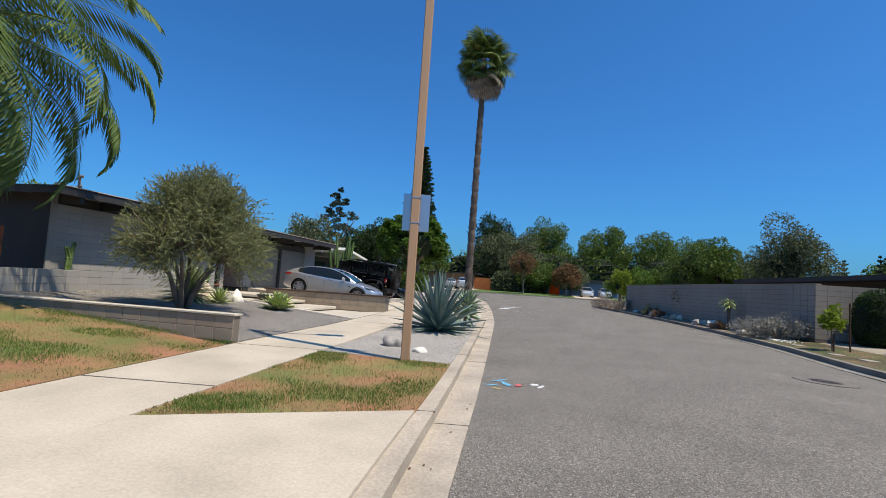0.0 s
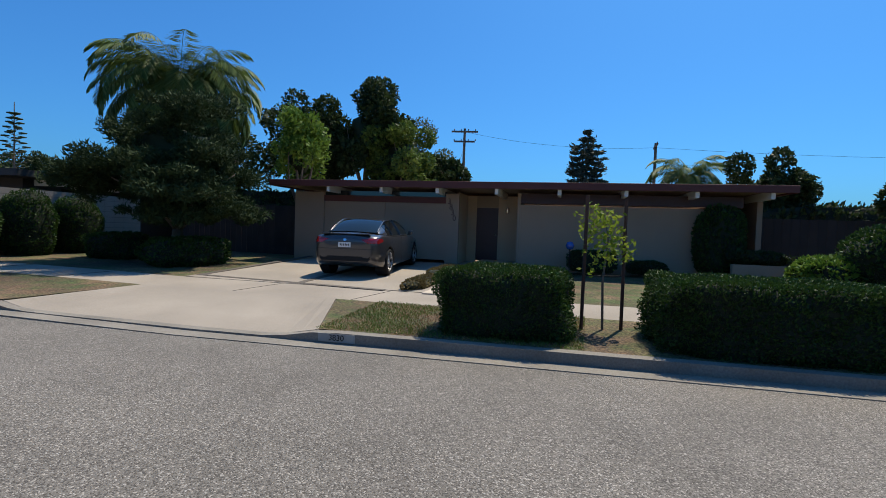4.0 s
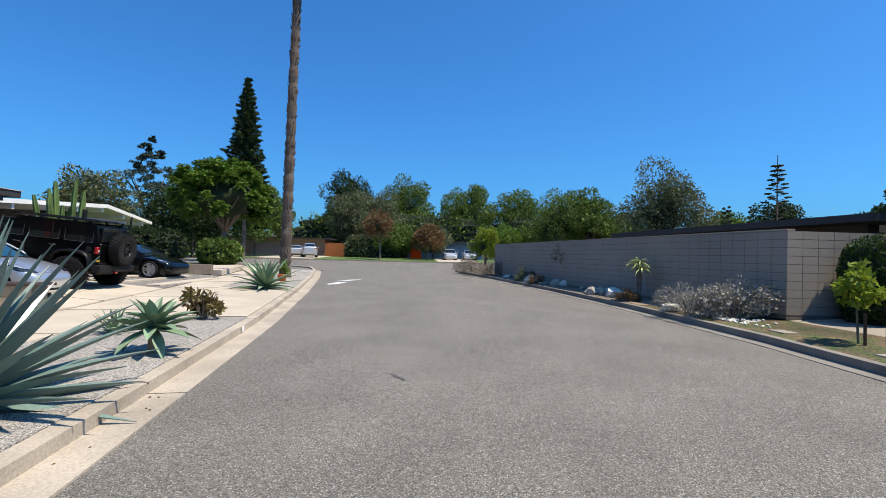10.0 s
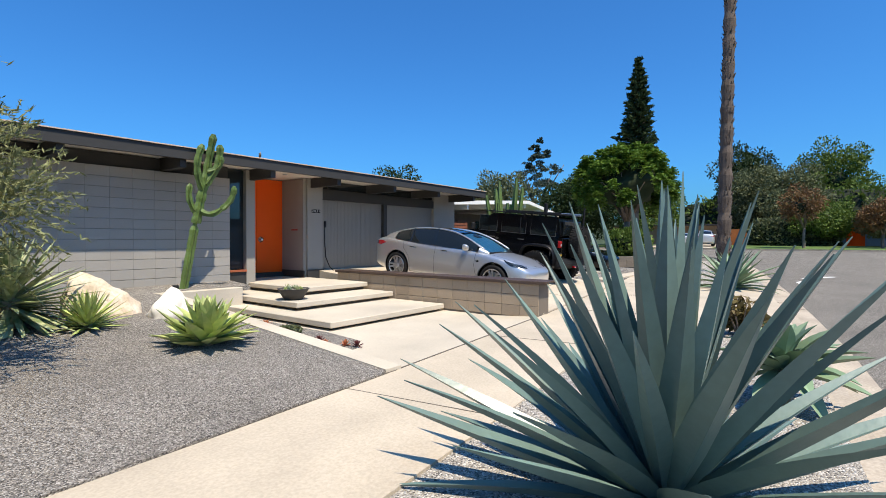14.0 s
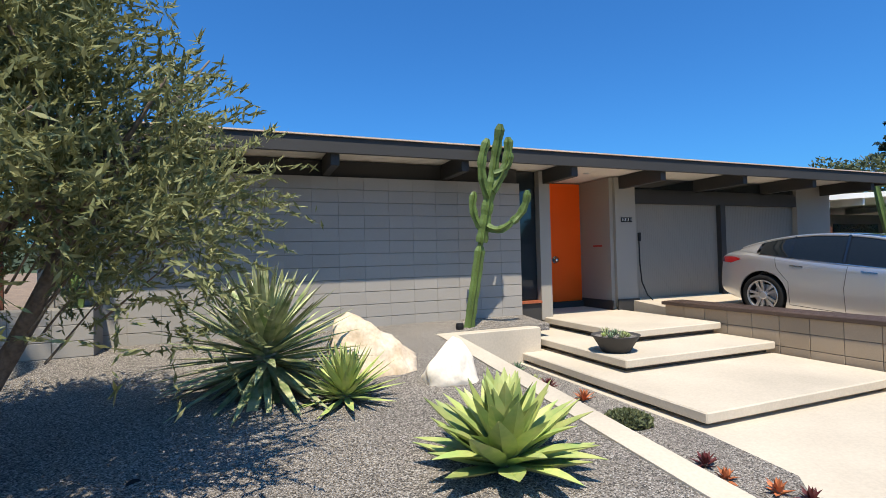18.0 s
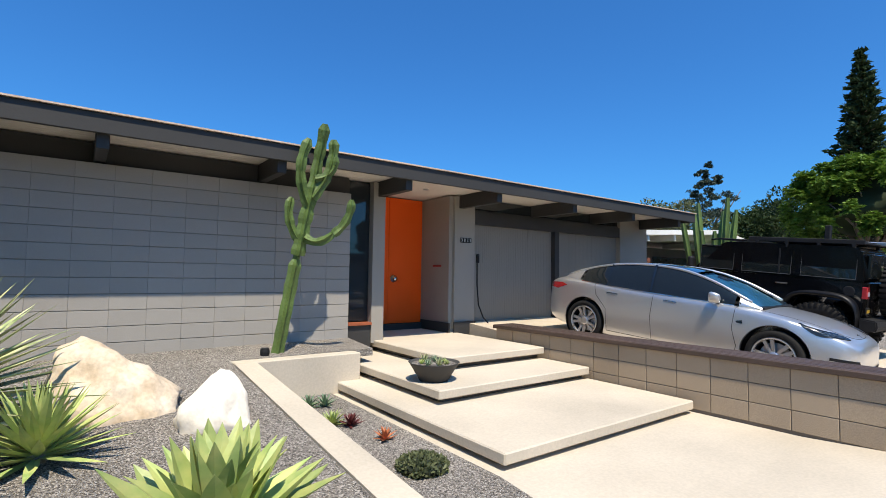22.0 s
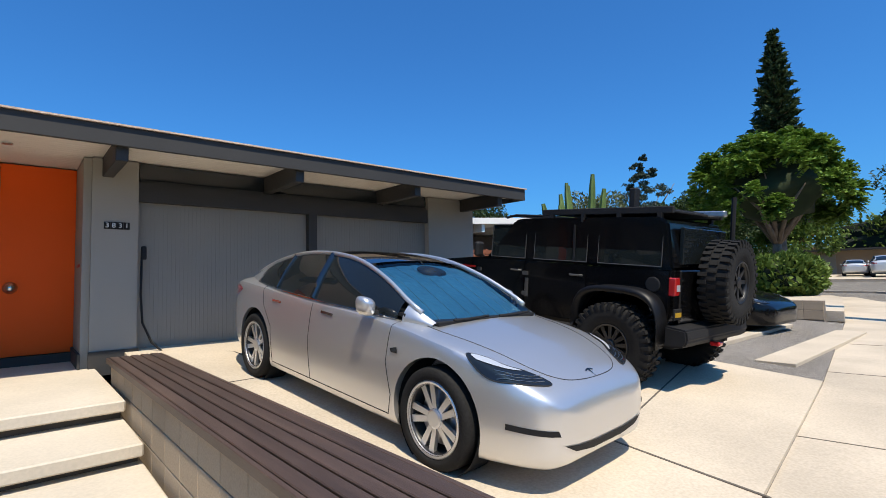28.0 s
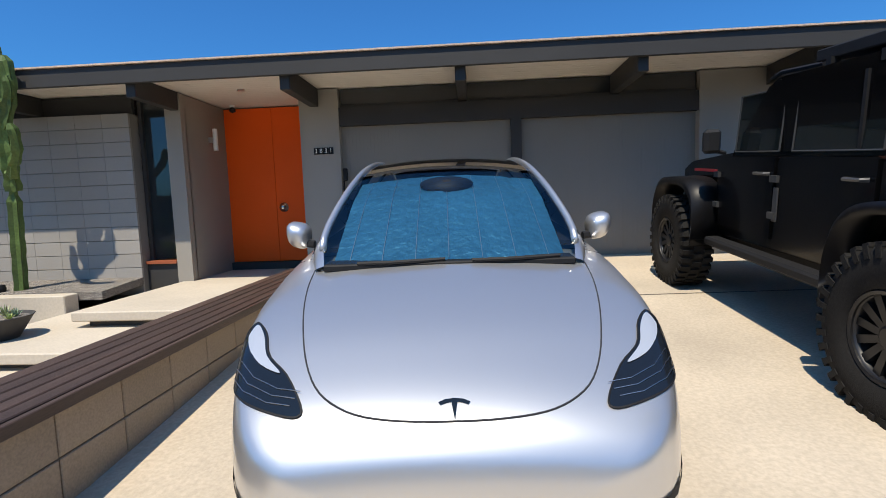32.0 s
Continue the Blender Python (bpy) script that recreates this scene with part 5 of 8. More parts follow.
# small plants in the long bed
REDSUC = mat("dark_red_succulent", (0.10, 0.02, 0.02), 0.5, 0.2, 20, rnd=0.2)
RUSTSUC = mat("rust_succulent", (0.40, 0.13, 0.05), 0.6, 0.2, 20, rnd=0.2)
for (sx, sy, n, L, m, lb) in ((8.80, 15.25, 26, 0.16, PALEAGAVE, "small green rosette succulent in gravel"), (8.98, 15.22, 26, 0.15, PALEAGAVE, "small green rosette succulent in gravel"), (8.75, 14.5, 34, 0.17, GREENAGAVE, "lime green rosette succulent in gravel"), (8.90, 14.38, 30, 0.13, REDSUC, "dark red rosette succulent in gravel"), (8.97, 13.82, 22, 0.12, RUSTSUC, "rusty orange succulent in gravel"), (8.72, 12.12, 18, 0.10, REDSUC, "dark red succulent in gravel"), (8.65, 11.9, 16, 0.08, RUSTSUC, "rusty orange succulent in gravel"), (8.85, 11.48, 16, 0.09, REDSUC, "dry reddish succulent in gravel"), (8.78, 11.64, 14, 0.09, RUSTSUC, "small orange succulent in gravel")):
    rosette("succulent", sx, sy, 0.176, n, L, 0.035, m, lb, category="succulent", T=0.008, core=0.015, lift=0.03, low=5)
hedge("succulent_mound", 8.66, 12.85, 0.15, 9.06, 13.25, 0.28, "low mound of fine green succulent", leaf=0.05, n=1600, power=2.2, material=L_GREY, category="succulent")

# lamp post at the kerb
post = thing("street_light_post", pose(1.45, 6.45, hk(2, 5), 0, 1.3, 15), "tall square tan street light post with a sign", "lamp post")
part("shaft", box(-0.085, -0.075, -0.1, 0.085, 0.075, 8.4, 0.012), POLEWOOD, post)
for sx in (-0.05, 0.0, 0.05):
    part("groove_strip", box(sx - 0.012, -0.082, 0, sx + 0.012, -0.074, 8.4), POLEWOOD, post)
sign = part("sign_plate", box(0.088, -0.26, 2.28, 0.094, 0.22, 2.95, 0.002), STEEL, post, "back of a grey metal sign")
for zz in (2.40, 2.85):
    part("steel_band", box(-0.09, -0.085, zz, 0.09, 0.08, zz + 0.02), STEEL, post)
part("arm", tube([(0, 0, 8.2), (0.2, -0.5, 8.6), (0.3, -1.6, 8.75)], [0.05, 0.045, 0.04], 8), STEEL, post)
part("lamp_head", box(0.15, -2.1, 8.68, 0.45, -1.5, 8.80, 0.03), STEEL, post)

# ---- vehicles ----
from mathutils.bvhtree import BVHTree

SILVER = mat("silver_car_paint", (0.66, 0.655, 0.65), 0.36, 0.0, metal=0.82, coat=0.8, fine=0.05, fscale=900)
GREYCAR = mat("dark_grey_car_paint", (0.075, 0.07, 0.07), 0.28, 0.0, metal=0.6, coat=1.0)
BLACKCAR = mat("black_car_paint", (0.003, 0.003, 0.0035), 0.16, 0.05, 6, coat=0.15, spec=0.28)
WHITECAR = mat("pale_car_paint", (0.55, 0.56, 0.58), 0.3, 0.0, metal=0.4, coat=1.0)
CARGLASS = mat("tinted_car_glass", (0.010, 0.013, 0.015), 0.03, 0.0, spec=0.45)
ROOFGLASS = mat("black_glass_roof", (0.006, 0.006, 0.007), 0.06, 0.0, coat=1.0)
TYRE = mat("tyre_rubber", (0.014, 0.0135, 0.013), 0.85, 0.2, 12, 0.3, 120, fine=0.2, fscale=60, spec=0.2)
RIM = mat("alloy_rim", (0.66, 0.66, 0.67), 0.38, 0.05, 10, metal=0.9)
BLACKRIM = mat("black_rim", (0.010, 0.010, 0.011), 0.4, 0.1, 10)
REDLENS = mat("red_lens", (0.35, 0.012, 0.012), 0.12, 0.0, coat=1.0)
LAMPDARK = mat("lamp_housing", (0.010, 0.013, 0.018), 0.10, 0.0, spec=0.5)
LAMPCLEAR = mat("lamp_reflector", (0.60, 0.63, 0.67), 0.3, 0.0, metal=0.5)
SEAM = mat("panel_gap", (0.02, 0.02, 0.022), 0.7, 0.0)
SUNSHADE = mat("foil_sunshade", (0.055, 0.20, 0.31), 0.30, 0.15, 9, 0.9, 26, metal=0.55, fine=0.12, fscale=30)
PLATEYELLOW = mat("licence_plate_yellow", (0.55, 0.33, 0.02), 0.5, 0.0)


def pane_mat(name, tint, gloss):
    """Clear glass: tinted see-through with a gloss of its own."""
    m = bpy.data.materials.new(name)
    m.use_nodes = True
    nt = m.node_tree
    tr, gl, mx = nt.nodes.new("ShaderNodeBsdfTransparent"), nt.nodes.new("ShaderNodeBsdfGlossy"), nt.nodes.new("ShaderNodeMixShader")
    tr.inputs[0].default_value, gl.inputs[1].default_value, mx.inputs[0].default_value = (*tint, 1), 0.02, gloss
    nt.links.new(tr.outputs[0], mx.inputs[1])
    nt.links.new(gl.outputs[0], mx.inputs[2])
    nt.links.new(mx.outputs[0], nt.nodes["Material Output"].inputs[0])
    return m


PANE = pane_mat("windscreen_glass", (0.80, 0.88, 0.90), 0.12)


def smooth_rows(rows, n):
    """Catmull-Rom through the rows of a table, n rows out."""
    a = np.array(rows, float)
    k = len(a)
    out = []
    for i in range(n):
        t = i / (n - 1) * (k - 1)
        j = min(int(t), k - 2)
        s = t - j
        p0, p1, p2, p3 = a[max(j - 1, 0)], a[j], a[j + 1], a[min(j + 2, k - 1)]
        out.append(0.5 * (2 * p1 + (p2 - p0) * s + (2 * p0 - 5 * p1 + 4 * p2 - p3) * s * s + (3 * p1 - p0 - 3 * p2 + p3) * s ** 3))
    return np.array(out)


def loft(rings, bm=None, closed=True, caps=True):
    bm = bmesh.new() if bm is None else bm
    R = [[bm.verts.new(tuple(p)) for p in r] for r in rings]
    m = len(R[0])
    for a, b in zip(R, R[1:]):
        for k in range(m if closed else m - 1):
            bm.faces.new((a[k], a[(k + 1) % m], b[(k + 1) % m], b[k]))
    if caps and closed:
        bm.faces.new(R[0][::-1])
        bm.faces.new(R[-1])
    bmesh.ops.recalc_face_normals(bm, faces=bm.faces)
    return bm


def disc_cut(me, cuts):
    """The mesh with round wheel arches cut through it; cuts: (y, z, radius, x0, x1)."""
    ob = new("work", me)
    tools = []
    for (y, z, r, x0, x1) in cuts:
        c = new("work", bpy.data.meshes.new("work"))
        bm = bmesh.new()
        bmesh.ops.create_cone(bm, cap_ends=True, segments=40, radius1=r, radius2=r, depth=abs(x1 - x0))
        moved(bm, pose((x0 + x1) / 2, y, z, 0, 90, 0))
        bm.to_mesh(c.data)
        bm.free()
        md = ob.modifiers.new("cut", "BOOLEAN")
        md.operation, md.solver, md.object = "DIFFERENCE", "EXACT", c
        tools.append(c)
    dg = bpy.context.evaluated_depsgraph_get()
    dg.update()
    out = bpy.data.meshes.new_from_object(ob.evaluated_get(dg))
    for c in tools + [ob]:
        bpy.data.objects.remove(c)
    return out


def bvh_of(me):
    return BVHTree.FromPolygons([v.co for v in me.vertices], [tuple(p.vertices) for p in me.polygons])


def on_skin(bvh, p, n, lift):
    n = Vector(n).normalized()
    loc, nor, _, _ = bvh.ray_cast(Vector(p) + n * 1.2, -n)
    return (loc + nor * lift if nor.dot(n) > 0 else loc - nor * lift) if loc is not None else Vector(p)


def rounded(outline, n=40):
    """A closed outline with its corners eased."""
    k = len(outline)
    a = np.array([outline[i % k] for i in range(-1, k + 2)], float)
    out = []
    for i in range(n):
        t = 1 + i / n * k
        j = int(t)
        s = t - j
        p0, p1, p2, p3 = a[j - 1], a[j], a[min(j + 1, k + 2)], a[min(j + 2, k + 2)]
        out.append(tuple(0.5 * (2 * p1 + (p2 - p0) * s + (2 * p0 - 5 * p1 + 4 * p2 - p3) * s * s + (3 * p1 - p0 - 3 * p2 + p3) * s ** 3)))
    return out


def decal(name, bvh, outline, n, material, parent, lift=0.005, label="", cuts=3):
    """A thin plate of the given outline that follows the skin below it."""
    bm = bmesh.new()
    f = bm.faces.new([bm.verts.new(p) for p in outline])
    bmesh.ops.triangulate(bm, faces=[f])
    bmesh.ops.subdivide_edges(bm, edges=bm.edges, cuts=cuts, use_grid_fill=True)
    bmesh.ops.triangulate(bm, faces=bm.faces)
    for v in bm.verts:
        v.co = on_skin(bvh, v.co, n, lift)
    bmesh.ops.recalc_face_normals(bm, faces=bm.faces)
    return part(name, bm, material, parent, label, smooth=True)


def seam(bvh, pts, n, parent, r=0.004, material=None, name="panel_gap", lift=0.0, steps=14):
    path = []
    for a, b in zip(pts, pts[1:]):
        for i in range(steps):
            path.append(on_skin(bvh, Vector(a).lerp(Vector(b), i / steps), n, lift))
    path.append(on_skin(bvh, pts[-1], n, lift))
    return part(name, tube(path, r, 5), material or SEAM, parent)


def wheel(parent, x, y, z, R, w, side, rim_mat, spokes=10, tyre_in=0.735, knobs=0, twist=0.16, name="wheel"):
    """A wheel whose face looks along side * x; the tyre and the rim are parts of it."""
    wh = thing(name)
    wh.parent = parent
    wh.matrix_local = pose(x, y, z, 0, 90 * side, 0)
    ri = R * tyre_in
    prof = [(ri, -w / 2 + 0.02), (ri + 0.01, -w / 2), (R * 0.93, -w / 2), (R * 0.985, -w / 2 + 0.025), (R, -w / 2 + 0.06), (R, w / 2 - 0.06), (R * 0.985, w / 2 - 0.025), (R * 0.93, w / 2), (ri + 0.01, w / 2), (ri, w / 2 - 0.02)]
    part("tyre", lathe(prof, 44), TYRE, wh, smooth=True)
    if knobs:
        bm = bmesh.new()
        for k in range(knobs):
            a = 360 * k / knobs
            for (z0, z1, r0, r1) in ((-w / 2 + 0.0, -w / 6 - 0.01, R - 0.005, R + 0.018), (-w / 6 + 0.01, w / 6 - 0.01, R - 0.005, R + 0.016), (w / 6 + 0.01, w / 2, R - 0.005, R + 0.018)):
                q = box(r0, -0.022, z0, r1, 0.022, z1)
                off = (0.5 if -0.01 < z0 + w / 6 < 0.03 else 0) * 360 / knobs
                me = bpy.data.meshes.new("t")
                moved(q, pose(0, 0, 0, 0, 0, a + off)).to_mesh(me)
                q.free()
                bm.from_mesh(me)
                bpy.data.meshes.remove(me)
            for zz in (-w / 2 - 0.006, w / 2 - 0.02):
                q = box(R * 0.86, -0.018, zz, R * 1.005, 0.018, zz + 0.026)
                me = bpy.data.meshes.new("t")
                moved(q, pose(0, 0, 0, 0, 0, a)).to_mesh(me)
                q.free()
                bm.from_mesh(me)
                bpy.data.meshes.remove(me)
        tagged(part("tread", bm, TYRE, wh), kind="stuff")
    face = w / 2 - 0.03
    bm = lathe([(ri + 0.004, w / 2 - 0.012), (ri - 0.02, w / 2 - 0.008), (ri - 0.03, face - 0.02), (ri - 0.05, -w / 2 + 0.03), (0.06, -w / 2 + 0.02)], 40)
    part("barrel", bm, BLACKRIM, wh, "dark inside of the rim", smooth=True)
    bm = lathe([(ri + 0.006, w / 2 - 0.014), (ri - 0.004, w / 2 - 0.004), (ri - 0.022, w / 2 - 0.010), (ri - 0.026, face - 0.02)], 40)
    for k in range(spokes):
        a = 2 * math.pi * k / spokes
        b = a + twist * (1 if k % 2 else -0.4)
        p0 = Vector((math.cos(a) * 0.04, math.sin(a) * 0.04, face - 0.015))
        p1 = Vector((math.cos(b) * (ri - 0.02), math.sin(b) * (ri - 0.02), face - 0.004))
        d = (p1 - p0).normalized()
        s = Vector((-d.y, d.x, 0))
        q = [p0 + s * 0.018, p1 + s * 0.024, p1 - s * 0.024, p0 - s * 0.018]
        top = [bm.verts.new(v) for v in q]
        bot = [bm.verts.new(v - Vector((0, 0, 0.035))) for v in q]
        bm.faces.new(top)
        for i in range(4):
            bm.faces.new((top[i], bot[i], bot[(i + 1) % 4], top[(i + 1) % 4]))
    lathe([(0.065, face - 0.03), (0.065, face - 0.004), (0.05, face + 0.004), (0, face + 0.004)], 20, bm)
    bmesh.ops.recalc_face_normals(bm, faces=bm.faces)
    part("rim", bm, rim_mat, wh)
    part("brake_disc", lathe([(ri * 0.72, 0.0), (ri * 0.72, 0.012), (0.05, 0.012)], 24), STEEL if rim_mat is RIM else BLACKPLASTIC, wh)
    return wh


def sedan(name, m, paint, label, trunk=False, shade=False, detail=True, rim=None, L=4.69, H=1.44, category="car"):
    """A four-door car; +y is its front."""
    car = thing(name, m, label, category)
    ys, zs = L / 4.69, H / 1.44
    T = trunk
    # y, half width, bottom, shoulder height, centre height
    rows = [(2.300, 0.22, 0.36, 0.455, 0.465), (2.296, 0.42, 0.29, 0.505, 0.520), (2.282, 0.56, 0.245, 0.550, 0.575), (2.258, 0.635, 0.22, 0.590, 0.622), (2.206, 0.71, 0.20, 0.632, 0.675), (2.113, 0.778, 0.19, 0.685, 0.726), (1.973, 0.836, 0.18, 0.742, 0.782), (1.786, 0.884, 0.17, 0.805, 0.845), (1.562, 0.914, 0.17, 0.855, 0.897), (1.30, 0.923, 0.17, 0.890, 0.940), (1.05, 0.925, 0.17, 0.918, 0.975), (0.5, 0.925, 0.17, 0.950, 0.990), (-0.2, 0.925, 0.17, 0.965, 1.000), (-0.9, 0.925, 0.17, 0.985, 1.020), (-1.5, 0.920, 0.18, 1.010, 1.070), (-1.95, 0.880, 0.23, 1.015, 1.095), (-2.20, 0.800, 0.30, 0.985, 1.070), (-2.32, 0.68, 0.36, 0.915, 0.965), (-2.345, 0.52, 0.42, 0.82, 0.84), (-2.350, 0.25, 0.55, 0.72, 0.73)]
    S = smooth_rows(rows, 110)
    rings = []
    for y, hw, zb, zs_, zc in S:
        mid = zb + (zs_ - zb) * 0.50
        half = [(0.0, zb), (0.45 * hw, zb), (0.86 * hw, zb + 0.005), (0.965 * hw, zb + 0.06), (0.99 * hw, zb + (mid - zb) * 0.55), (1.0 * hw, mid), (0.992 * hw, mid + (zs_ - mid) * 0.5), (0.968 * hw, zs_ - 0.035), (0.925 * hw, zs_), (0.80 * hw, zs_ + (zc - zs_) * 0.38), (0.55 * hw, zs_ + (zc - zs_) * 0.72), (0.28 * hw, zc - (zc - zs_) * 0.06), (0.0, zc)]
        h = smooth_rows(half, 30)
        ring = [(x, y * ys, z * zs) for x, z in h] + [(-x, y * ys, z * zs) for x, z in h[-2:0:-1]]
        rings.append(ring)
    me = bpy.data.meshes.new("body")
    bm = loft(rings)
    bm.to_mesh(me)
    bm.free()
    R, ax_f, ax_r = 0.338, 1.445 * ys, -1.43 * ys
    me2 = disc_cut(me, [(yy, R + 0.01, R + 0.052, s * 0.62, s * 1.2) for yy in (ax_f, ax_r) for s in (-1, 1)])
    me2.materials.clear()
    me2.materials.append(paint)
    me2.polygons.foreach_set("use_smooth", [True] * len(me2.polygons))
    body = new("body", me2)
    body.parent = car
    ed = body.modifiers.new("edges", "EDGE_SPLIT")
    ed.split_angle = radians(35)
    skin = bvh_of(me2)
    for yy in (ax_f, ax_r):
        for s in (-1, 1):
            part("wheel_well", moved(lathe([(R + 0.048, -0.13), (R + 0.048, 0.12), (0.0, 0.12)], 32), pose(s * 0.74, yy, R + 0.01, 0, -90 * s, 0)), BLACKPLASTIC, car)
            wheel(car, s * 0.80, yy, R, R, 0.235, s, rim or RIM)
    # cabin: y, belt half width, belt height, roof edge half width, roof edge height, centre height
    if not T:
        cab = [(1.22, 0.70, 0.945, 0.66, 0.955, 0.968), (0.98, 0.785, 0.955, 0.705, 1.065, 1.095), (0.62, 0.835, 0.970, 0.665, 1.225, 1.265), (0.22, 0.855, 0.975, 0.620, 1.345, 1.378), (-0.15, 0.862, 0.985, 0.595, 1.395, 1.430), (-0.55, 0.860, 0.995, 0.585, 1.402, 1.440), (-0.95, 0.850, 1.010, 0.580, 1.375, 1.415), (-1.35, 0.820, 1.030, 0.575, 1.305, 1.345), (-1.72, 0.760, 1.050, 0.580, 1.205, 1.240), (-2.02, 0.66, 1.06, 0.58, 1.095, 1.118)]
        c1, c2 = 0.30, -1.30
    else:
        cab = [(1.12, 0.70, 0.955, 0.66, 0.965, 0.98), (0.85, 0.785, 0.98, 0.705, 1.10, 1.13), (0.50, 0.835, 0.975, 0.66, 1.25, 1.285), (0.15, 0.855, 0.98, 0.62, 1.365, 1.395), (-0.2, 0.862, 0.99, 0.60, 1.40, 1.435), (-0.6, 0.860, 1.00, 0.59, 1.40, 1.44), (-0.95, 0.850, 1.015, 0.585, 1.375, 1.415), (-1.25, 0.82, 1.03, 0.60, 1.29, 1.325), (-1.50, 0.76, 1.045, 0.62, 1.19, 1.22), (-1.72, 0.69, 1.06, 0.63, 1.09, 1.11)]
        c1, c2 = 0.25, -0.95
    C = smooth_rows(cab, 60)
    def section(y0, y1, pts, mt, nm, lab="", drop=0.0, thick=True):
        rr = [pts(r, drop) for r in C if y1 - 1e-6 <= r[0] <= y0 + 1e-6]
        rr = [[(x, y * ys, z * zs) for x, y, z in q] for q in rr]
        return part(nm, loft(rr, closed=False, caps=False), mt, car, lab, smooth=True)
    def top(r, d):
        y, hb, zb, hr, zr_, zc = r
        return [(hr * f, y, zr_ + (zc - zr_) * (1 - abs(f) ** 2.2) - d) for f in np.linspace(-1, 1, 15)]
    def side(s):
        def g(r, d):
            y, hb, zb, hr, zr_, zc = r
            return [(s * (hb + (hr - hb) * f + 0.025 * math.sin(math.pi * f)), y, zb - 0.02 + (zr_ - zb + 0.02) * f) for f in np.linspace(0, 1, 6)]
        return g
    section(1.25, c1, top, PANE if shade else CARGLASS, "windscreen", "clear curved windscreen")
    section(c1, c2, top, ROOFGLASS if shade else paint, "roof", "black glass roof" if shade else "")
    section(c2, -2.1, top, CARGLASS, "rear_window")
    for s in (-1, 1):
        section(0.92, -1.62 if not T else -1.35, side(s), CARGLASS, "side_window")
        section(1.25, 0.92, side(s), paint, "pillar_foot")
        section(-1.60 if not T else -1.33, -2.1, side(s), paint, "rear_pillar")
        E = [r for r in C if r[0] < 1.1]
        part("roof_rail", tube([(s * (r[3] + 0.004), r[0] * ys, (r[4] + 0.004) * zs) for r in E][::2], 0.021, 8), paint, car, smooth=True)
        part("belt_trim", tube([(s * (r[1] + 0.008), r[0] * ys, (r[2] - 0.01) * zs) for r in C if -1.6 < r[0] < 0.95][::2], 0.010, 6), CHROME if shade else BLACKPLASTIC, car)
        for yb in (-0.28, -1.05):
            k = min(C, key=lambda r: abs(r[0] - yb))
            part("door_pillar", tube([(s * (k[1] + 0.004), yb * ys, k[2] * zs), (s * ((k[1] + k[3]) / 2 + 0.026), (yb - 0.02) * ys, (k[2] + k[4]) / 2 * zs), (s * (k[3] + 0.006), (yb - 0.05) * ys, k[4] * zs)], 0.028 if yb > -1 else 0.016, 6), ROOFGLASS, car)
        # mirror
        mb = bmesh.new()
        bmesh.ops.create_icosphere(mb, subdivisions=3, radius=1)
        for v in mb.verts:
            k_ = (abs(v.co.x) ** 3 + abs(v.co.y) ** 3 + abs(v.co.z) ** 3) ** (-1 / 3)
            q_ = v.co * k_
            v.co = Vector((q_.x * 0.072 * (1 + 0.10 * q_.z), q_.y * (0.105 if q_.y > 0 else 0.04), q_.z * 0.072 + 0.015 * s * q_.x))
        mr = part("mirror", moved(mb, pose(s * 0.955, 0.66 * ys, 1.03 * zs)), paint, car, smooth=True)
        part("mirror_foot", tube([(s * 0.85, 0.72 * ys, 0.98 * zs), (s * 0.97, 0.70 * ys, 0.99 * zs)], [0.022, 0.018], 6), BLACKPLASTIC, mr)
        # lamps
        hl = [(s * x, y * ys, z * zs) for x, y, z in ((0.845, 1.717, 0.881), (0.775, 1.80, 0.858), (0.715, 1.91, 0.808), (0.617, 2.012, 0.78), (0.53, 2.137, 0.731), (0.54, 2.162, 0.706), (0.632, 2.12, 0.692), (0.735, 2.05, 0.687), (0.820, 1.945, 0.705), (0.862, 1.85, 0.754), (0.872, 1.753, 0.826), (0.862, 1.715, 0.86))]
        hn = (s * 0.35, 0.55, 0.75)
        lamp = decal("headlight", skin, rounded(hl, 40), hn, LAMPDARK, car, 0.006, "dark glass headlight with bright inner reflector", cuts=4)
        seam(skin, [*rounded(hl, 40), hl[0]], hn, lamp, 0.004, BLACKPLASTIC, "lamp_edge", 0.004, 1)
        decal("reflector", skin, rounded([(s * x, y * ys, z * zs) for x, y, z in ((0.838, 1.735, 0.872), (0.775, 1.815, 0.848), (0.72, 1.915, 0.803), (0.64, 2.0, 0.775), (0.73, 1.95, 0.785), (0.80, 1.86, 0.80), (0.842, 1.78, 0.83))], 28), hn, LAMPCLEAR, lamp, 0.010)
        for o1 in (0.0, 0.022, 0.044):
            run = [(0.565, 2.125, 0.722), (0.645, 2.09, 0.705), (0.745, 2.02, 0.705), (0.825, 1.93, 0.725)]
            pts_ = [(s * (x - o1 * 0.5), (y - o1) * ys, (z + o1 * 0.6) * zs) for x, y, z in run]
            seam(skin, pts_, hn, lamp, 0.0016, STEEL, "light_strip", 0.008, 6)
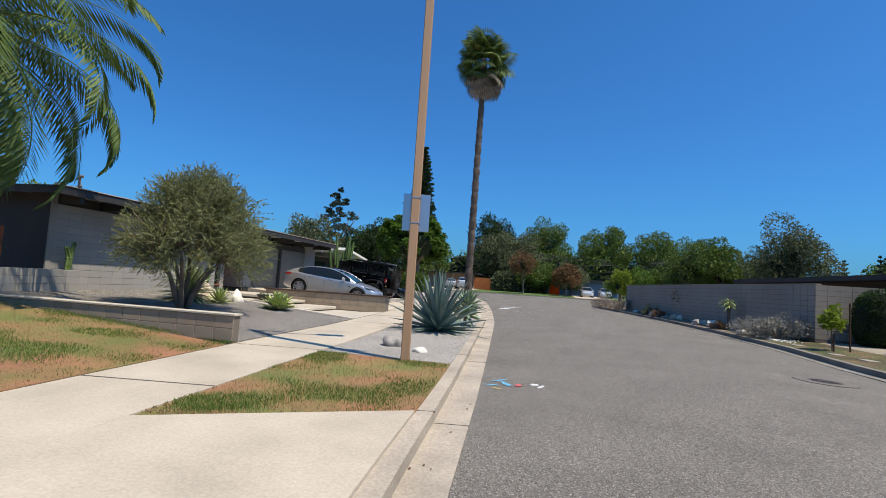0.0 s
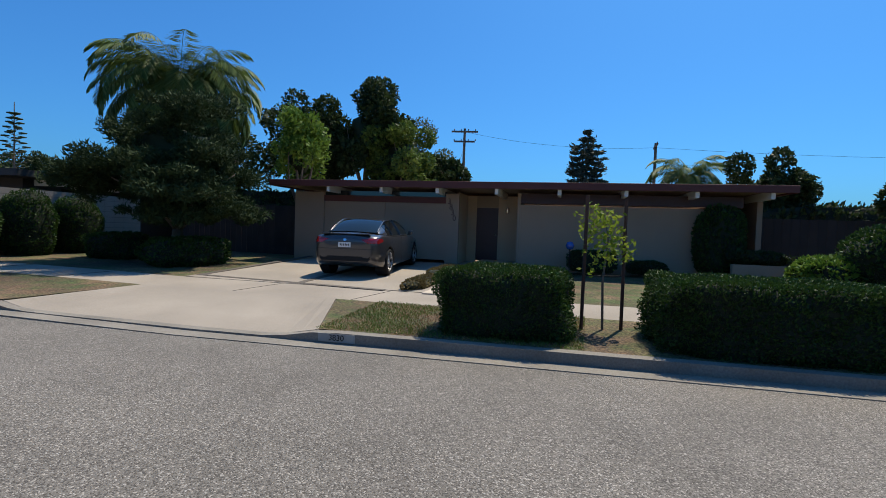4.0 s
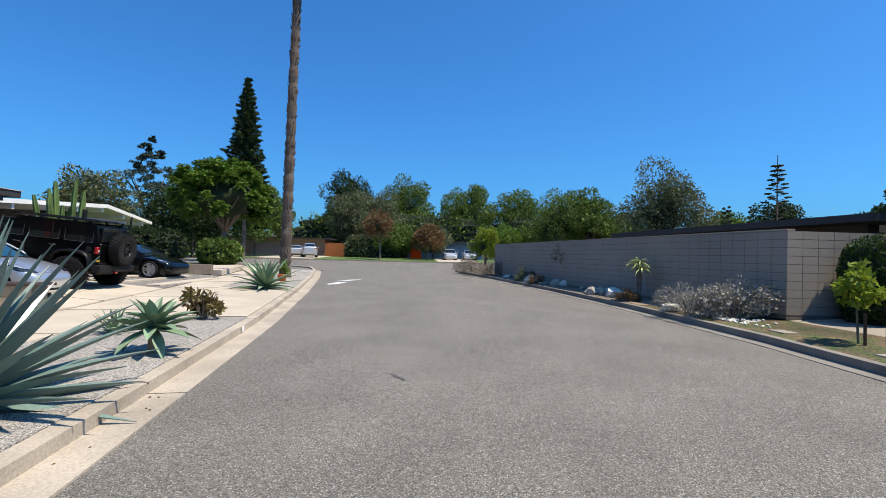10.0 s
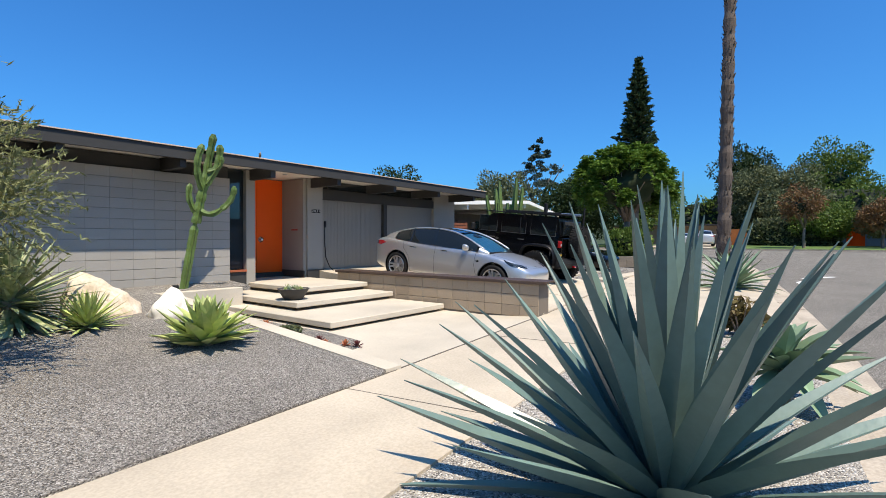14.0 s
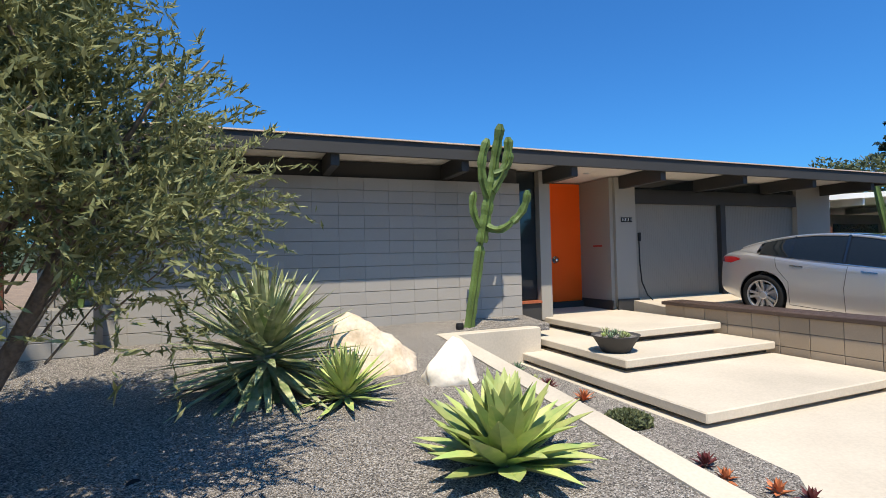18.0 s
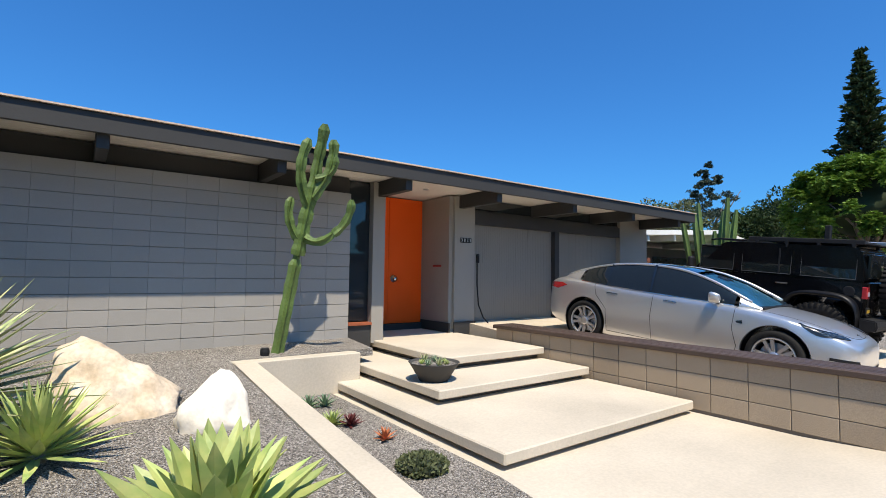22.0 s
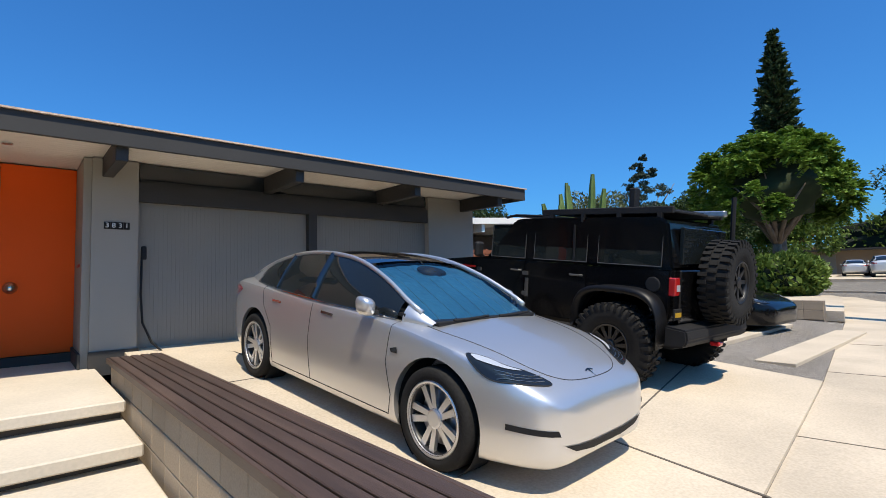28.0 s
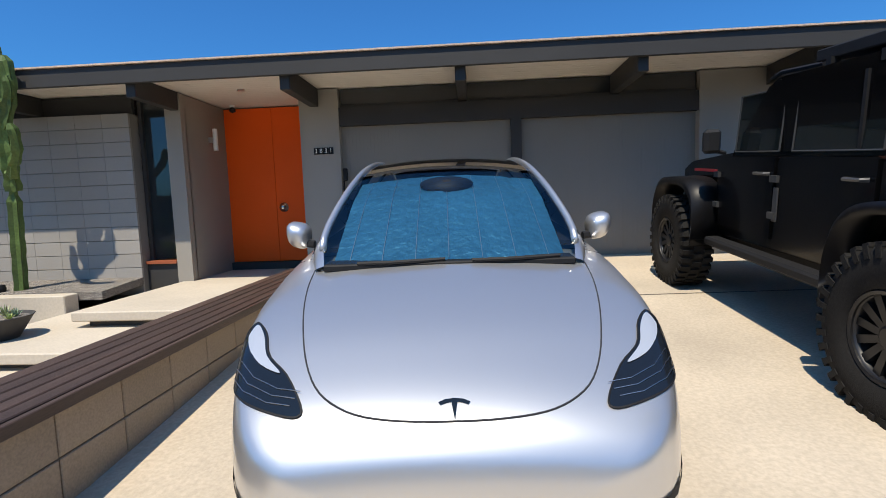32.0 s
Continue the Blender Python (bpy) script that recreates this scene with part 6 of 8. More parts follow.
        if T:
            decal("tail_light", skin, [(s * 0.40, -2.30, 0.93), (s * 0.62, -2.28, 0.965), (s * 0.86, -2.02, 0.955), (s * 0.885, -1.95, 0.90), (s * 0.80, -2.15, 0.83), (s * 0.56, -2.30, 0.84)], (s * 0.45, -0.9, 0.1), REDLENS, car, 0.008, "red tail light", cuts=4)
        else:
            decal("tail_light", skin, [(s * 0.50, -2.28 * ys, 0.90 * zs), (s * 0.86, -1.98 * ys, 0.965 * zs), (s * 0.89, -1.86 * ys, 0.93 * zs), (s * 0.86, -2.06 * ys, 0.85 * zs), (s * 0.52, -2.32 * ys, 0.84 * zs)], (s * 0.6, -0.8, 0.1), REDLENS, car, 0.006, "red tail light", cuts=3)
        if detail:
            q = s * 1.1
            seam(skin, [(q, 0.95 * ys, 0.93), (q, 0.93 * ys, 0.62), (q, 1.0 * ys, 0.40), (q, 0.97 * ys, 0.25)], (s, 0, 0), car)
            seam(skin, [(q, -0.22 * ys, 0.96), (q, -0.24 * ys, 0.60), (q, -0.20 * ys, 0.25)], (s, 0, 0), car)
            seam(skin, [(q, -1.28 * ys, 0.99), (q, -1.22 * ys, 0.80), (q, -1.02 * ys, 0.60), (q, -0.98 * ys, 0.25)], (s, 0, 0), car)
            seam(skin, [(q, 0.97 * ys, 0.25), (q, -0.98 * ys, 0.25)], (s, 0, 0), car, 0.005)
            for yh in (0.05, -0.92):
                decal("door_handle", skin, [(q, (yh + 0.10) * ys, 0.845), (q, (yh + 0.10) * ys, 0.865), (q, (yh - 0.10) * ys, 0.87), (q, (yh - 0.10) * ys, 0.85)], (s, 0, 0), CHROME if shade else paint, car, 0.008)
            decal("side_badge", skin, [(q, 1.06 * ys, 0.70), (q, 1.05 * ys, 0.745), (q, 0.97 * ys, 0.725), (q, 0.99 * ys, 0.70)], (s, 0, 0), LAMPDARK, car, 0.006)
            decal("bumper_vent", skin, [(s * 0.60, 2.28 * ys, 0.405), (s * 0.62, 2.28 * ys, 0.44), (s * 0.86, 2.1 * ys, 0.455), (s * 0.86, 2.1 * ys, 0.42)], (s * 0.4, 0.9, 0), BLACKPLASTIC, car, 0.005)
    if detail:
        hoodr = ((0.72, 1.17), (0.70, 1.37), (0.655, 1.60), (0.60, 1.80), (0.545, 1.95), (0.48, 2.06), (0.40, 2.125), (0.30, 2.165), (0.16, 2.185))
        hood = [(-x, y, 0.9) for x, y in hoodr] + [(0, 2.190, 0.9)] + [(x, y, 0.9) for x, y in reversed(hoodr)]
        seam(skin, [(x, y * ys, z) for x, y, z in smooth_rows(hood, 60)], (0, 0, 1), car, 0.0035, steps=2)
        decal("air_intake", skin, [(-0.56, 2.25 * ys, 0.345), (-0.44, 2.25 * ys, 0.295), (-0.2, 2.25 * ys, 0.27), (0.2, 2.25 * ys, 0.27), (0.44, 2.25 * ys, 0.295), (0.56, 2.25 * ys, 0.345), (0.40, 2.25 * ys, 0.328), (0.2, 2.25 * ys, 0.318), (-0.2, 2.25 * ys, 0.318), (-0.40, 2.25 * ys, 0.328)], (0, 1, 0.05), BLACKPLASTIC, car, 0.006, "black lower air intake", cuts=4)
        for s in (-1, 1):
            part("wiper", tube([(s * 0.30 + 0.18, 1.235 * ys, 0.965 * zs), (s * 0.30, 1.245 * ys, 0.968 * zs), (s * 0.30 - 0.28, 1.225 * ys, 0.972 * zs)], 0.009, 5), BLACKPLASTIC, car)
    part("cowl", box(-0.66, 1.12 * ys, 0.93 * zs, 0.66, 1.24 * ys, 0.962 * zs, 0.006), BLACKPLASTIC, car)
    part("cabin_floor", box(-0.78, -1.9 * ys, 0.94, 0.78, 0.98 * ys, 0.965), BLACKPLASTIC, car)
    return car, skin


car, skin = sedan("silver_sedan", pose(14.39, 13.78, 0.52, -5.1, 0, -176.9) @ Matrix.Diagonal((0.875, 1, 1, 1)), SILVER, "silver electric sedan parked on the driveway with sunshade", shade=True, L=4.53, H=1.39)
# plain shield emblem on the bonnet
emblem = decal("emblem", skin, [(x, 2.065 + y, 0.9) for x, y in ((-0.010, -0.006), (0.010, -0.006), (0.0, 0.052))], (0, 0, 1), LAMPDARK, car, 0.004, "small dark emblem", cuts=1)
for s in (-1, 1):
    decal("emblem_wing", skin, [(s * x, 2.065 + y, 0.9) for x, y in ((0.0, -0.016), (0.030, -0.013), (0.054, -0.004), (0.046, 0.004), (0.026, -0.003), (0.0, -0.006))], (0, 0, 1), LAMPDARK, emblem, 0.004, cuts=1)
# folded foil sunshade behind the windscreen
bm = bmesh.new()
g = []
for i in range(23):
    f = i / 22
    y = 1.15 - 0.85 * f
    z0 = float(np.interp(y, (0.21, 0.60, 0.947, 1.18), (1.33, 1.22, 1.057, 0.934))) - 0.022
    g.append([bm.verts.new((x, y, z0 - 0.045 * (abs(x) / 0.66) ** 2.2 + 0.0015 * math.sin(x * 31) + 0.002 * math.sin(f * 40 + x * 7) - (0.004 if abs(math.sin(x * 14)) < 0.12 else 0))) for x in np.linspace(-0.63, 0.63, 41) * (1.0 - 0.05 * f)])
for a, b in zip(g, g[1:]):
    for k in range(40):
        bm.faces.new((a[k], a[k + 1], b[k + 1], b[k]))
part("sunshade", bm, SUNSHADE, car, "wrinkled blue foil sunshade inside the windscreen", smooth=True)
for k in range(7):
    x = -0.54 + 0.18 * k
    fold = [(x * (1.0 - 0.05 * t / 8), 1.14 - 0.83 * t / 8, float(np.interp(1.14 - 0.83 * t / 8, (0.21, 0.60, 0.947, 1.18), (1.33, 1.22, 1.057, 0.934))) - 0.019 - 0.045 * (abs(x) / 0.66) ** 2.2) for t in range(9)]
    part("fold", tube(fold, 0.0022, 4), STEEL, car, "bright crease of the sunshade")
part("mirror_housing", moved(lathe([(0, 0), (0.10, 0.005), (0.12, 0.03), (0, 0.05)], 20), pose(0, 0.47, 1.215, -22, 0, 0) @ Matrix.Diagonal((1.5, 0.9, 1, 1))), BLACKPLASTIC, car, smooth=True)

grey_car, gskin = sedan("grey_sedan", pose(2.58, -10.6, hsouth(2.6, -10.6) + 0.012, 1.8, 0, -173) @ Matrix.Diagonal((0.96, 0.96, 0.96, 1)), GREYCAR, "dark grey sedan parked before the garage", trunk=True, detail=True)
decal("licence_plate", gskin, [(-0.16, -2.4, 0.74), (0.16, -2.4, 0.74), (0.16, -2.4, 0.86), (-0.16, -2.4, 0.86)], (0, -1, 0), WHITE, grey_car, 0.01, "white licence plate")
for k in range(6):
    decal("plate_bar", gskin, [(-0.115 + 0.042 * k, -2.4, 0.775), (-0.09 + 0.042 * k, -2.4, 0.775), (-0.09 + 0.042 * k, -2.4, 0.825), (-0.115 + 0.042 * k, -2.4, 0.825)], (0, -1, 0), GREYCAR, grey_car, 0.014, cuts=1)
seam(gskin, [(-0.72, -2.1, 0.70), (-0.45, -2.4, 0.70), (0.45, -2.4, 0.70), (0.72, -2.1, 0.70)], (0, -1, 0), grey_car, 0.006)
decal("lower_trim", gskin, [(-0.60, -2.4, 0.40), (0.60, -2.4, 0.40), (0.66, -2.3, 0.47), (-0.66, -2.3, 0.47)], (0, -1, 0), BLACKPLASTIC, grey_car, 0.006, "black lower bumper trim")
decal("rear_badge", gskin, [(0.045 * math.cos(q), -2.4, 0.925 + 0.03 * math.sin(q)) for q in np.linspace(0, 6.28, 11)[:-1]], (0, -1, 0), CHROME, grey_car, 0.006, "small round chrome badge", cuts=1)
part("boot_spoiler", box(-0.62, -2.27, 1.055, 0.62, -2.12, 1.075, 0.008), GREYCAR, grey_car)
decal("bumper_skirt", gskin, [(-0.6, -2.4, 0.42), (0.6, -2.4, 0.42), (0.66, -2.4, 0.52), (-0.66, -2.4, 0.52)], (0, -1, 0), BLACKPLASTIC, grey_car, 0.006)

# ---- black off-road vehicle ----
jeep = thing("offroad_vehicle", pose(17.57, 14.16, 0.575, 5.2, 0, -1.0) @ Matrix.Diagonal((0.95, 0.965, 0.965, 1)), "black lifted off-road vehicle with roof rack and spare wheel", "off-road vehicle")
def jp(name, b, m=None, bev=0.02, label=""):
    return part(name, box(*b, bev), m or BLACKCAR, jeep, label)
def prism(name, prof, x0, x1, m=None, bev=0.02, parent=None):
    bm = bmesh.new()
    a = [bm.verts.new((x0, y, z)) for y, z in prof]
    b = [bm.verts.new((x1, y, z)) for y, z in prof]
    n = len(a)
    bm.faces.new(a)
    bm.faces.new(b[::-1])
    for i in range(n):
        bm.faces.new((a[i], b[i], b[(i + 1) % n], a[(i + 1) % n]))
    bmesh.ops.recalc_face_normals(bm, faces=bm.faces)
    if bev:
        bmesh.ops.bevel(bm, geom=list(bm.edges), offset=bev, segments=2, affect="EDGES")
    return part(name, bm, m or BLACKCAR, parent or jeep)
JR = 0.47
JTRIM = mat("dark_trim", (0.05, 0.05, 0.05), 0.35, 0.0)
FLARE = mat("satin_black_flare", (0.005, 0.005, 0.006), 0.45, 0.0, spec=0.25)
JGLASS = mat("tinted_glass", (0.010, 0.014, 0.015), 0.03, 0.0, spec=0.9)
AF, AR = 1.47, -1.47
tub = [(-2.02, 0.80), (-1.98, 0.62), (-1.98 + 0.02, 0.62), (AR - 0.50, 0.70), (AR - 0.36, 1.02), (AR + 0.36, 1.02), (AR + 0.52, 0.62), (0.92, 0.60), (1.0, 1.30), (-2.02, 1.33)]
prism("body_tub", tub, -0.80, 0.80, bev=0.015)
prism("bonnet", [(0.98, 0.85), (2.05, 0.85), (2.06, 1.20), (1.9, 1.27), (0.98, 1.36)], -0.68, 0.68, bev=0.03)
prism("hard_top", [(-2.03, 1.335), (-1.95, 1.88), (-1.85, 1.93), (0.18, 1.93), (0.30, 1.90), (0.86, 1.335)], -0.755, 0.755, bev=0.03)
jp("roof_seam", (-0.762, -0.86, 1.87, 0.762, -0.83, 1.935), BLACKPLASTIC, 0.0)
for s in (-1, 1):
    X = s * 0.80
    def slab(name, y0, z0, y1, z1, m, t0, t1, bev=0.01, top_in=0.0, label=""):
        prof = [(y0, z0), (y1, z0), (y1, z1), (y0, z1)]
        bm = bmesh.new()
        a = [bm.verts.new((s * (t0 - (top_in if z == z1 else 0)), y, z)) for y, z in prof]
        b = [bm.verts.new((s * (t1 - (top_in if z == z1 else 0)), y, z)) for y, z in prof]
        bm.faces.new(a)
        bm.faces.new(b[::-1])
        for i in range(4):
            bm.faces.new((a[i], b[i], b[(i + 1) % 4], a[(i + 1) % 4]))
        bmesh.ops.recalc_face_normals(bm, faces=bm.faces)
        if bev:
            bmesh.ops.bevel(bm, geom=list(bm.edges), offset=bev, segments=2, affect="EDGES")
        return part(name, bm, m, jeep, label)
    d1 = slab("front_door", 0.02, 0.68, 0.90, 1.33, BLACKCAR, 0.79, 0.815, 0.012)
    d2 = slab("rear_door", -0.98, 0.68, -0.02, 1.33, BLACKCAR, 0.79, 0.815, 0.012)
    for (dd, yh, y0) in ((d1, 0.16, 0.90), (d2, -0.84, -0.02)):
        part("door_handle", tube([(s * 0.815, yh - 0.08, 1.20), (s * 0.85, yh - 0.06, 1.20), (s * 0.85, yh + 0.08, 1.20), (s * 0.815, yh + 0.10, 1.20)], 0.014, 6), JTRIM, dd, "dark door handle")
        for zh in (0.86, 1.14):
            part("hinge", box(s * 0.81 if s > 0 else s * 0.84, y0 - 0.03, zh, s * 0.84 if s > 0 else s * 0.81, y0 + 0.06, zh + 0.05), JTRIM, dd)
    slab("front_window", 0.06, 1.37, 0.72, 1.84, JGLASS, 0.752, 0.766, 0.006, 0.03, "tinted side window")
    slab("rear_window", -0.94, 1.37, -0.10, 1.84, JGLASS, 0.752, 0.766, 0.006, 0.03, "tinted side window")
    slab("quarter_window", -1.90, 1.37, -1.10, 1.84, JGLASS, 0.752, 0.766, 0.006, 0.03, "tinted side window")
    for (wa, wb) in ((0.06, 0.72), (-0.94, -0.10), (-1.90, -1.10)):
        part("window_seal", tube([(s * 0.770, wa, 1.37), (s * 0.770, wb, 1.37), (s * 0.741, wb, 1.84), (s * 0.741, wa, 1.84), (s * 0.770, wa, 1.37)], 0.007, 5), JTRIM, jeep, "dark rubber window seal")
    part("hinge_plate", box(min(s * 0.816, s * 0.828), -0.06, 0.84, max(s * 0.816, s * 0.828), 0.0, 1.10, 0.004), JTRIM, jeep, "dark steel hinge plate")
    part("window_bar", box(s * 0.755 if s > 0 else s * 0.772, -0.76, 1.37, s * 0.772 if s > 0 else s * 0.755, -0.735, 1.84), BLACKPLASTIC, jeep)
    for ya, front in ((AF, True), (AR, False)):
        bm = bmesh.new()
        rs = []
        for k in range(29):
            a = radians(-8 + 196 * k / 28)
            c, sn = math.cos(a), math.sin(a)
            c, sn = math.copysign(abs(c) ** 0.62, c), math.copysign(abs(sn) ** 0.62, sn)
            rr = 0.53
            y, z = ya + c * rr * 1.02, 0.56 + max(-0.02, sn) * rr * 0.92 + (0.08 if sn > 0.2 else 0)
            rs.append([bm.verts.new((s * 0.74, y, z)), bm.verts.new((s * 1.035, y, z - 0.005)), bm.verts.new((s * 1.05, y, z - 0.07)), bm.verts.new((s * 0.74, y - c * 0.06, z - 0.07))])
        for a, b in zip(rs, rs[1:]):
            for k in range(4):
                bm.faces.new((a[k], a[(k + 1) % 4], b[(k + 1) % 4], b[k]))
        bm.faces.new(rs[0])
        bm.faces.new(rs[-1][::-1])
        bmesh.ops.recalc_face_normals(bm, faces=bm.faces)
        part("fender_flare", bm, FLARE, jeep, "satin black fender flare", smooth=True)
        wheel(jeep, s * 0.93, ya, JR - 0.02, JR, 0.30, s, BLACKRIM, 13, 0.52, 34, 0.0)
    jp("rock_rail", (min(s * 0.78, s * 0.92), -0.85, 0.50, max(s * 0.78, s * 0.92), 0.92, 0.58), BLACKPLASTIC, 0.02)
    lamp = jp("tail_light", (min(s * 0.685, s * 0.795), -2.08, 1.06, max(s * 0.685, s * 0.795), -2.0, 1.26), REDLENS, 0.01, "red tail light")
    part("clear_lens", box(min(s * 0.70, s * 0.76), -2.086, 1.11, max(s * 0.69, s * 0.76), -2.079, 1.18), LAMPCLEAR, lamp)
    mr = jp("door_mirror", (min(s * 0.86, s * 1.01), 0.78, 1.36, max(s * 0.86, s * 1.01), 0.88, 1.58), BLACKPLASTIC, 0.03)
    part("mirror_arm", tube([(s * 0.79, 0.86, 1.36), (s * 0.95, 0.86, 1.40)], 0.02, 6), BLACKPLASTIC, mr)
jp("rear_window_glass", (-0.55, -2.045, 1.40, 0.62, -1.99, 1.82), CARGLASS, 0.01, "dark rear window")
jp("tailgate", (-0.62, -2.06, 0.74, 0.64, -2.0, 1.34), BLACKCAR, 0.015)
prism("rear_bumper", [(-2.0, 0.50), (-2.22, 0.53), (-2.26, 0.60), (-2.24, 0.72), (-2.0, 0.74)], -0.86, 0.86, BLACKPLASTIC, 0.02)
jp("tow_hook", (-0.20, -2.33, 0.50, -0.10, -2.22, 0.55), REDLENS, 0.012, "red tow hook")
sp = wheel(jeep, 0.10, -2.28, 1.22, JR, 0.30, -1, BLACKRIM, 8, 0.52, 34, 0.0, name="spare_wheel")
sp.matrix_local = pose(0.10, -2.28, 1.22, 90, 0, 0)
fuel = part("fuel_cap", moved(lathe([(0, 0.012), (0.075, 0.012), (0.085, 0.006), (0.085, 0)], 22), pose(-0.80, -1.83, 1.17, 0, -90, 0)), BLACKPLASTIC, jeep)
plate = jp("licence_plate", (-0.80, -2.085, 0.80, -0.63, -2.065, 0.92), BLACKPLASTIC, 0.004, "black licence plate with yellow bars")
for k in range(6):
    part("plate_bar", box(-0.785 + 0.024 * k, -2.092, 0.83, -0.770 + 0.024 * k, -2.086, 0.88), PLATEYELLOW, plate)
rack = jp("roof_rack", (-0.66, -1.95, 1.985, 0.66, -0.20, 2.015), BLACKPLASTIC, 0.008, "flat black roof rack")
for k in range(11):
    part("rack_slat", box(-0.62, -1.90 + 0.16 * k, 2.016, 0.62, -1.82 + 0.16 * k, 2.035), BLACKPLASTIC, rack)
for s in (-1, 1):
    part("rack_rail", box(min(s * 0.65, s * 0.70), -1.97, 1.97, max(s * 0.65, s * 0.70), -0.16, 2.05, 0.008), BLACKPLASTIC, rack)
    for k in range(4):
        part("rack_foot", box(min(s * 0.66, s * 0.72), -1.85 + 0.5 * k, 1.90, max(s * 0.66, s * 0.72), -1.80 + 0.5 * k, 1.98), BLACKPLASTIC, rack)
    part("front_rail", tube([(s * 0.60, -0.10, 1.97), (s * 0.60, 0.40, 1.99), (s * 0.56, 0.62, 1.96)], 0.018, 6), BLACKPLASTIC, rack)
for k in range(6):
    part("front_basket_bar", box(-0.60, -0.05 + 0.11 * k, 1.975, 0.60, -0.02 + 0.11 * k, 1.995), BLACKPLASTIC, rack)
part("antenna_box", box(-0.52, -1.42, 2.03, -0.40, -1.34, 2.30, 0.01), BLACKPLASTIC, rack, "black upright box on the rack")
part("awning_case", box(0.28, -2.14, 1.99, 0.38, -0.6, 2.06, 0.012), STEEL, rack, "grey awning case")
part("shovel_post", tube([(0.62, -2.12, 1.4), (0.62, -2.12, 2.25)], 0.03, 8), BLACKPLASTIC, jeep)
for s in (-1, 1):
    part("bonnet_badge", box(min(s * 0.684, s * 0.69), 1.15, 1.17, max(s * 0.684, s * 0.69), 1.75, 1.20), REDLENS, jeep, "faded red lettering strip")
part("axle", tube([(-0.8, AR, JR - 0.02), (0.8, AR, JR - 0.02)], 0.07, 8), BLACKPLASTIC, jeep)
part("axle", tube([(-0.8, AF, JR - 0.02), (0.8, AF, JR - 0.02)], 0.07, 8), BLACKPLASTIC, jeep)
part("chassis", box(-0.5, -1.95, 0.42, 0.5, 2.0, 0.60, 0.02), BLACKPLASTIC, jeep)

# ---- the house across the street ----
SM = pose(5.41, -12.74, 0.05, 0, 0, math.degrees(math.atan2(-0.045, -0.999))) @ Matrix.Diagonal((0.937, 0.937, 1, 1))
on_plan = lambda s, d: tuple((SM @ Vector((s, d, 0))).xy)
def south(name, b, m, label, cat="wall", bev=0.0):
    o = tagged(link(name, box(*b, bev), m), label, cat, kind="structure")
    o.matrix_world = SM
    return o
# along s = x, into the house = +y
south("wall_south_left", (-1.15, 0.0, 0.3, 0.0, 0.15, 2.66), CREAM, "cream wall beside the garage, in shade")
south("wall_south_pier", (4.53, 0.0, 0.3, 4.98, 0.15, 2.66), CREAM, "cream pier that carries the house number")
south("wall_south_head", (0.0, 0.02, 2.36, 4.53, 0.13, 2.56), REDBROWN, "dark red-brown beam over the garage doors")
south("wall_south_clerestory", (0.0, 0.10, 2.56, 4.53, 0.13, 2.72), GLASS, "dark clerestory glass over the garage")
south("wall_south_recess_left", (4.90, 0.15, 0.3, 4.98, 1.6, 2.72), TAN, "tan wall of the entry recess")
south("wall_south_recess_right", (6.95, 0.0, 0.3, 7.05, 1.6, 2.72), CREAM, "cream wall of the entry recess")
south("wall_south_recess_back", (4.98, 1.6, 0.3, 5.32, 1.7, 2.72), TAN, "tan wall beside the dark door")
south("wall_south_recess_back_b", (6.12, 1.6, 0.3, 6.95, 1.7, 2.72), TAN, "tan wall beside the dark door")
south("wall_south_transom", (5.32, 1.6, 2.32, 6.12, 1.7, 2.72), CREAM, "cream panel over the dark door")
south("wall_south_end", (-1.15, 0.15, 0.3, -1.0, 9, 2.66), CREAM, "cream side wall")
south("wall_south_back", (-1.15, 9, 0.3, 14.2, 9.15, 2.66), CREAM, "cream back wall")
south("wall_south_right_end", (14.05, 0.3, 0.3, 14.2, 9, 2.66), CREAM, "cream side wall")
south("wall_south_upper", (7.05, 0.06, 2.42, 13.6, 0.12, 2.72), DARKDOOR, "dark strip under the eave")
block_wall("wall_south_blocks", on_plan(7.05, 0), on_plan(13.3, 0), 0.45, 2.42, 0.18, 0.40, 0.2, CREAMBLOCK, CREAMBLOCK, pieces=False, proud=0.003, label="cream painted block wall of the house", category="wall", kind="structure")
d = south("door_2", (5.32, 1.62, 0.52, 6.12, 1.68, 2.32), DARKDOOR, "dark maroon front door, closed", "door", 0.004)
k = part("door_knob", moved(lathe([(0.03, 0), (0.03, 0.03), (0, 0.05)], 14), pose(6.05, 1.61, 1.40, 90, 0, 0)), CHROME, d)
for (a, b) in ((0.0, 2.24), (2.32, 4.53)):
    gd = thing("garage_door", SM, "plain cream garage door, closed", "garage door", "south garage doors")
    part("panel", box(a, 0.08, 0.55, b, 0.12, 2.36), CREAM, gd)
south("trim_garage_mullion", (2.24, 0.05, 0.5, 2.32, 0.13, 2.36), CREAM, "cream post between the garage doors", "trim")
DARKFENCE = mat("dark_fence_wood", (0.035, 0.022, 0.018), 0.8, 0.2, 8, rnd=0.2)
for (nm, a, n, dd) in (("side_fence", -7.5, 25, 1.2), ("side_fence", 14.2, 22, 1.5)):
    sf = thing(nm, SM @ pose(a, dd, 0.35), "dark brown board fence beside the house", "fence")
    for q in range(n):
        part("board", box(0.25 * q, 0, 0, 0.25 * q + 0.24, 0.03, 1.85), DARKFENCE, sf)
rf = thing("roof", SM, "low flat roof with red-brown fascia and pale beam ends", "roof", kind="structure")
part("roof_deck", box(-1.6, -0.85, 2.86, 14.6, 9.6, 2.95), ROOFWHITE, rf)
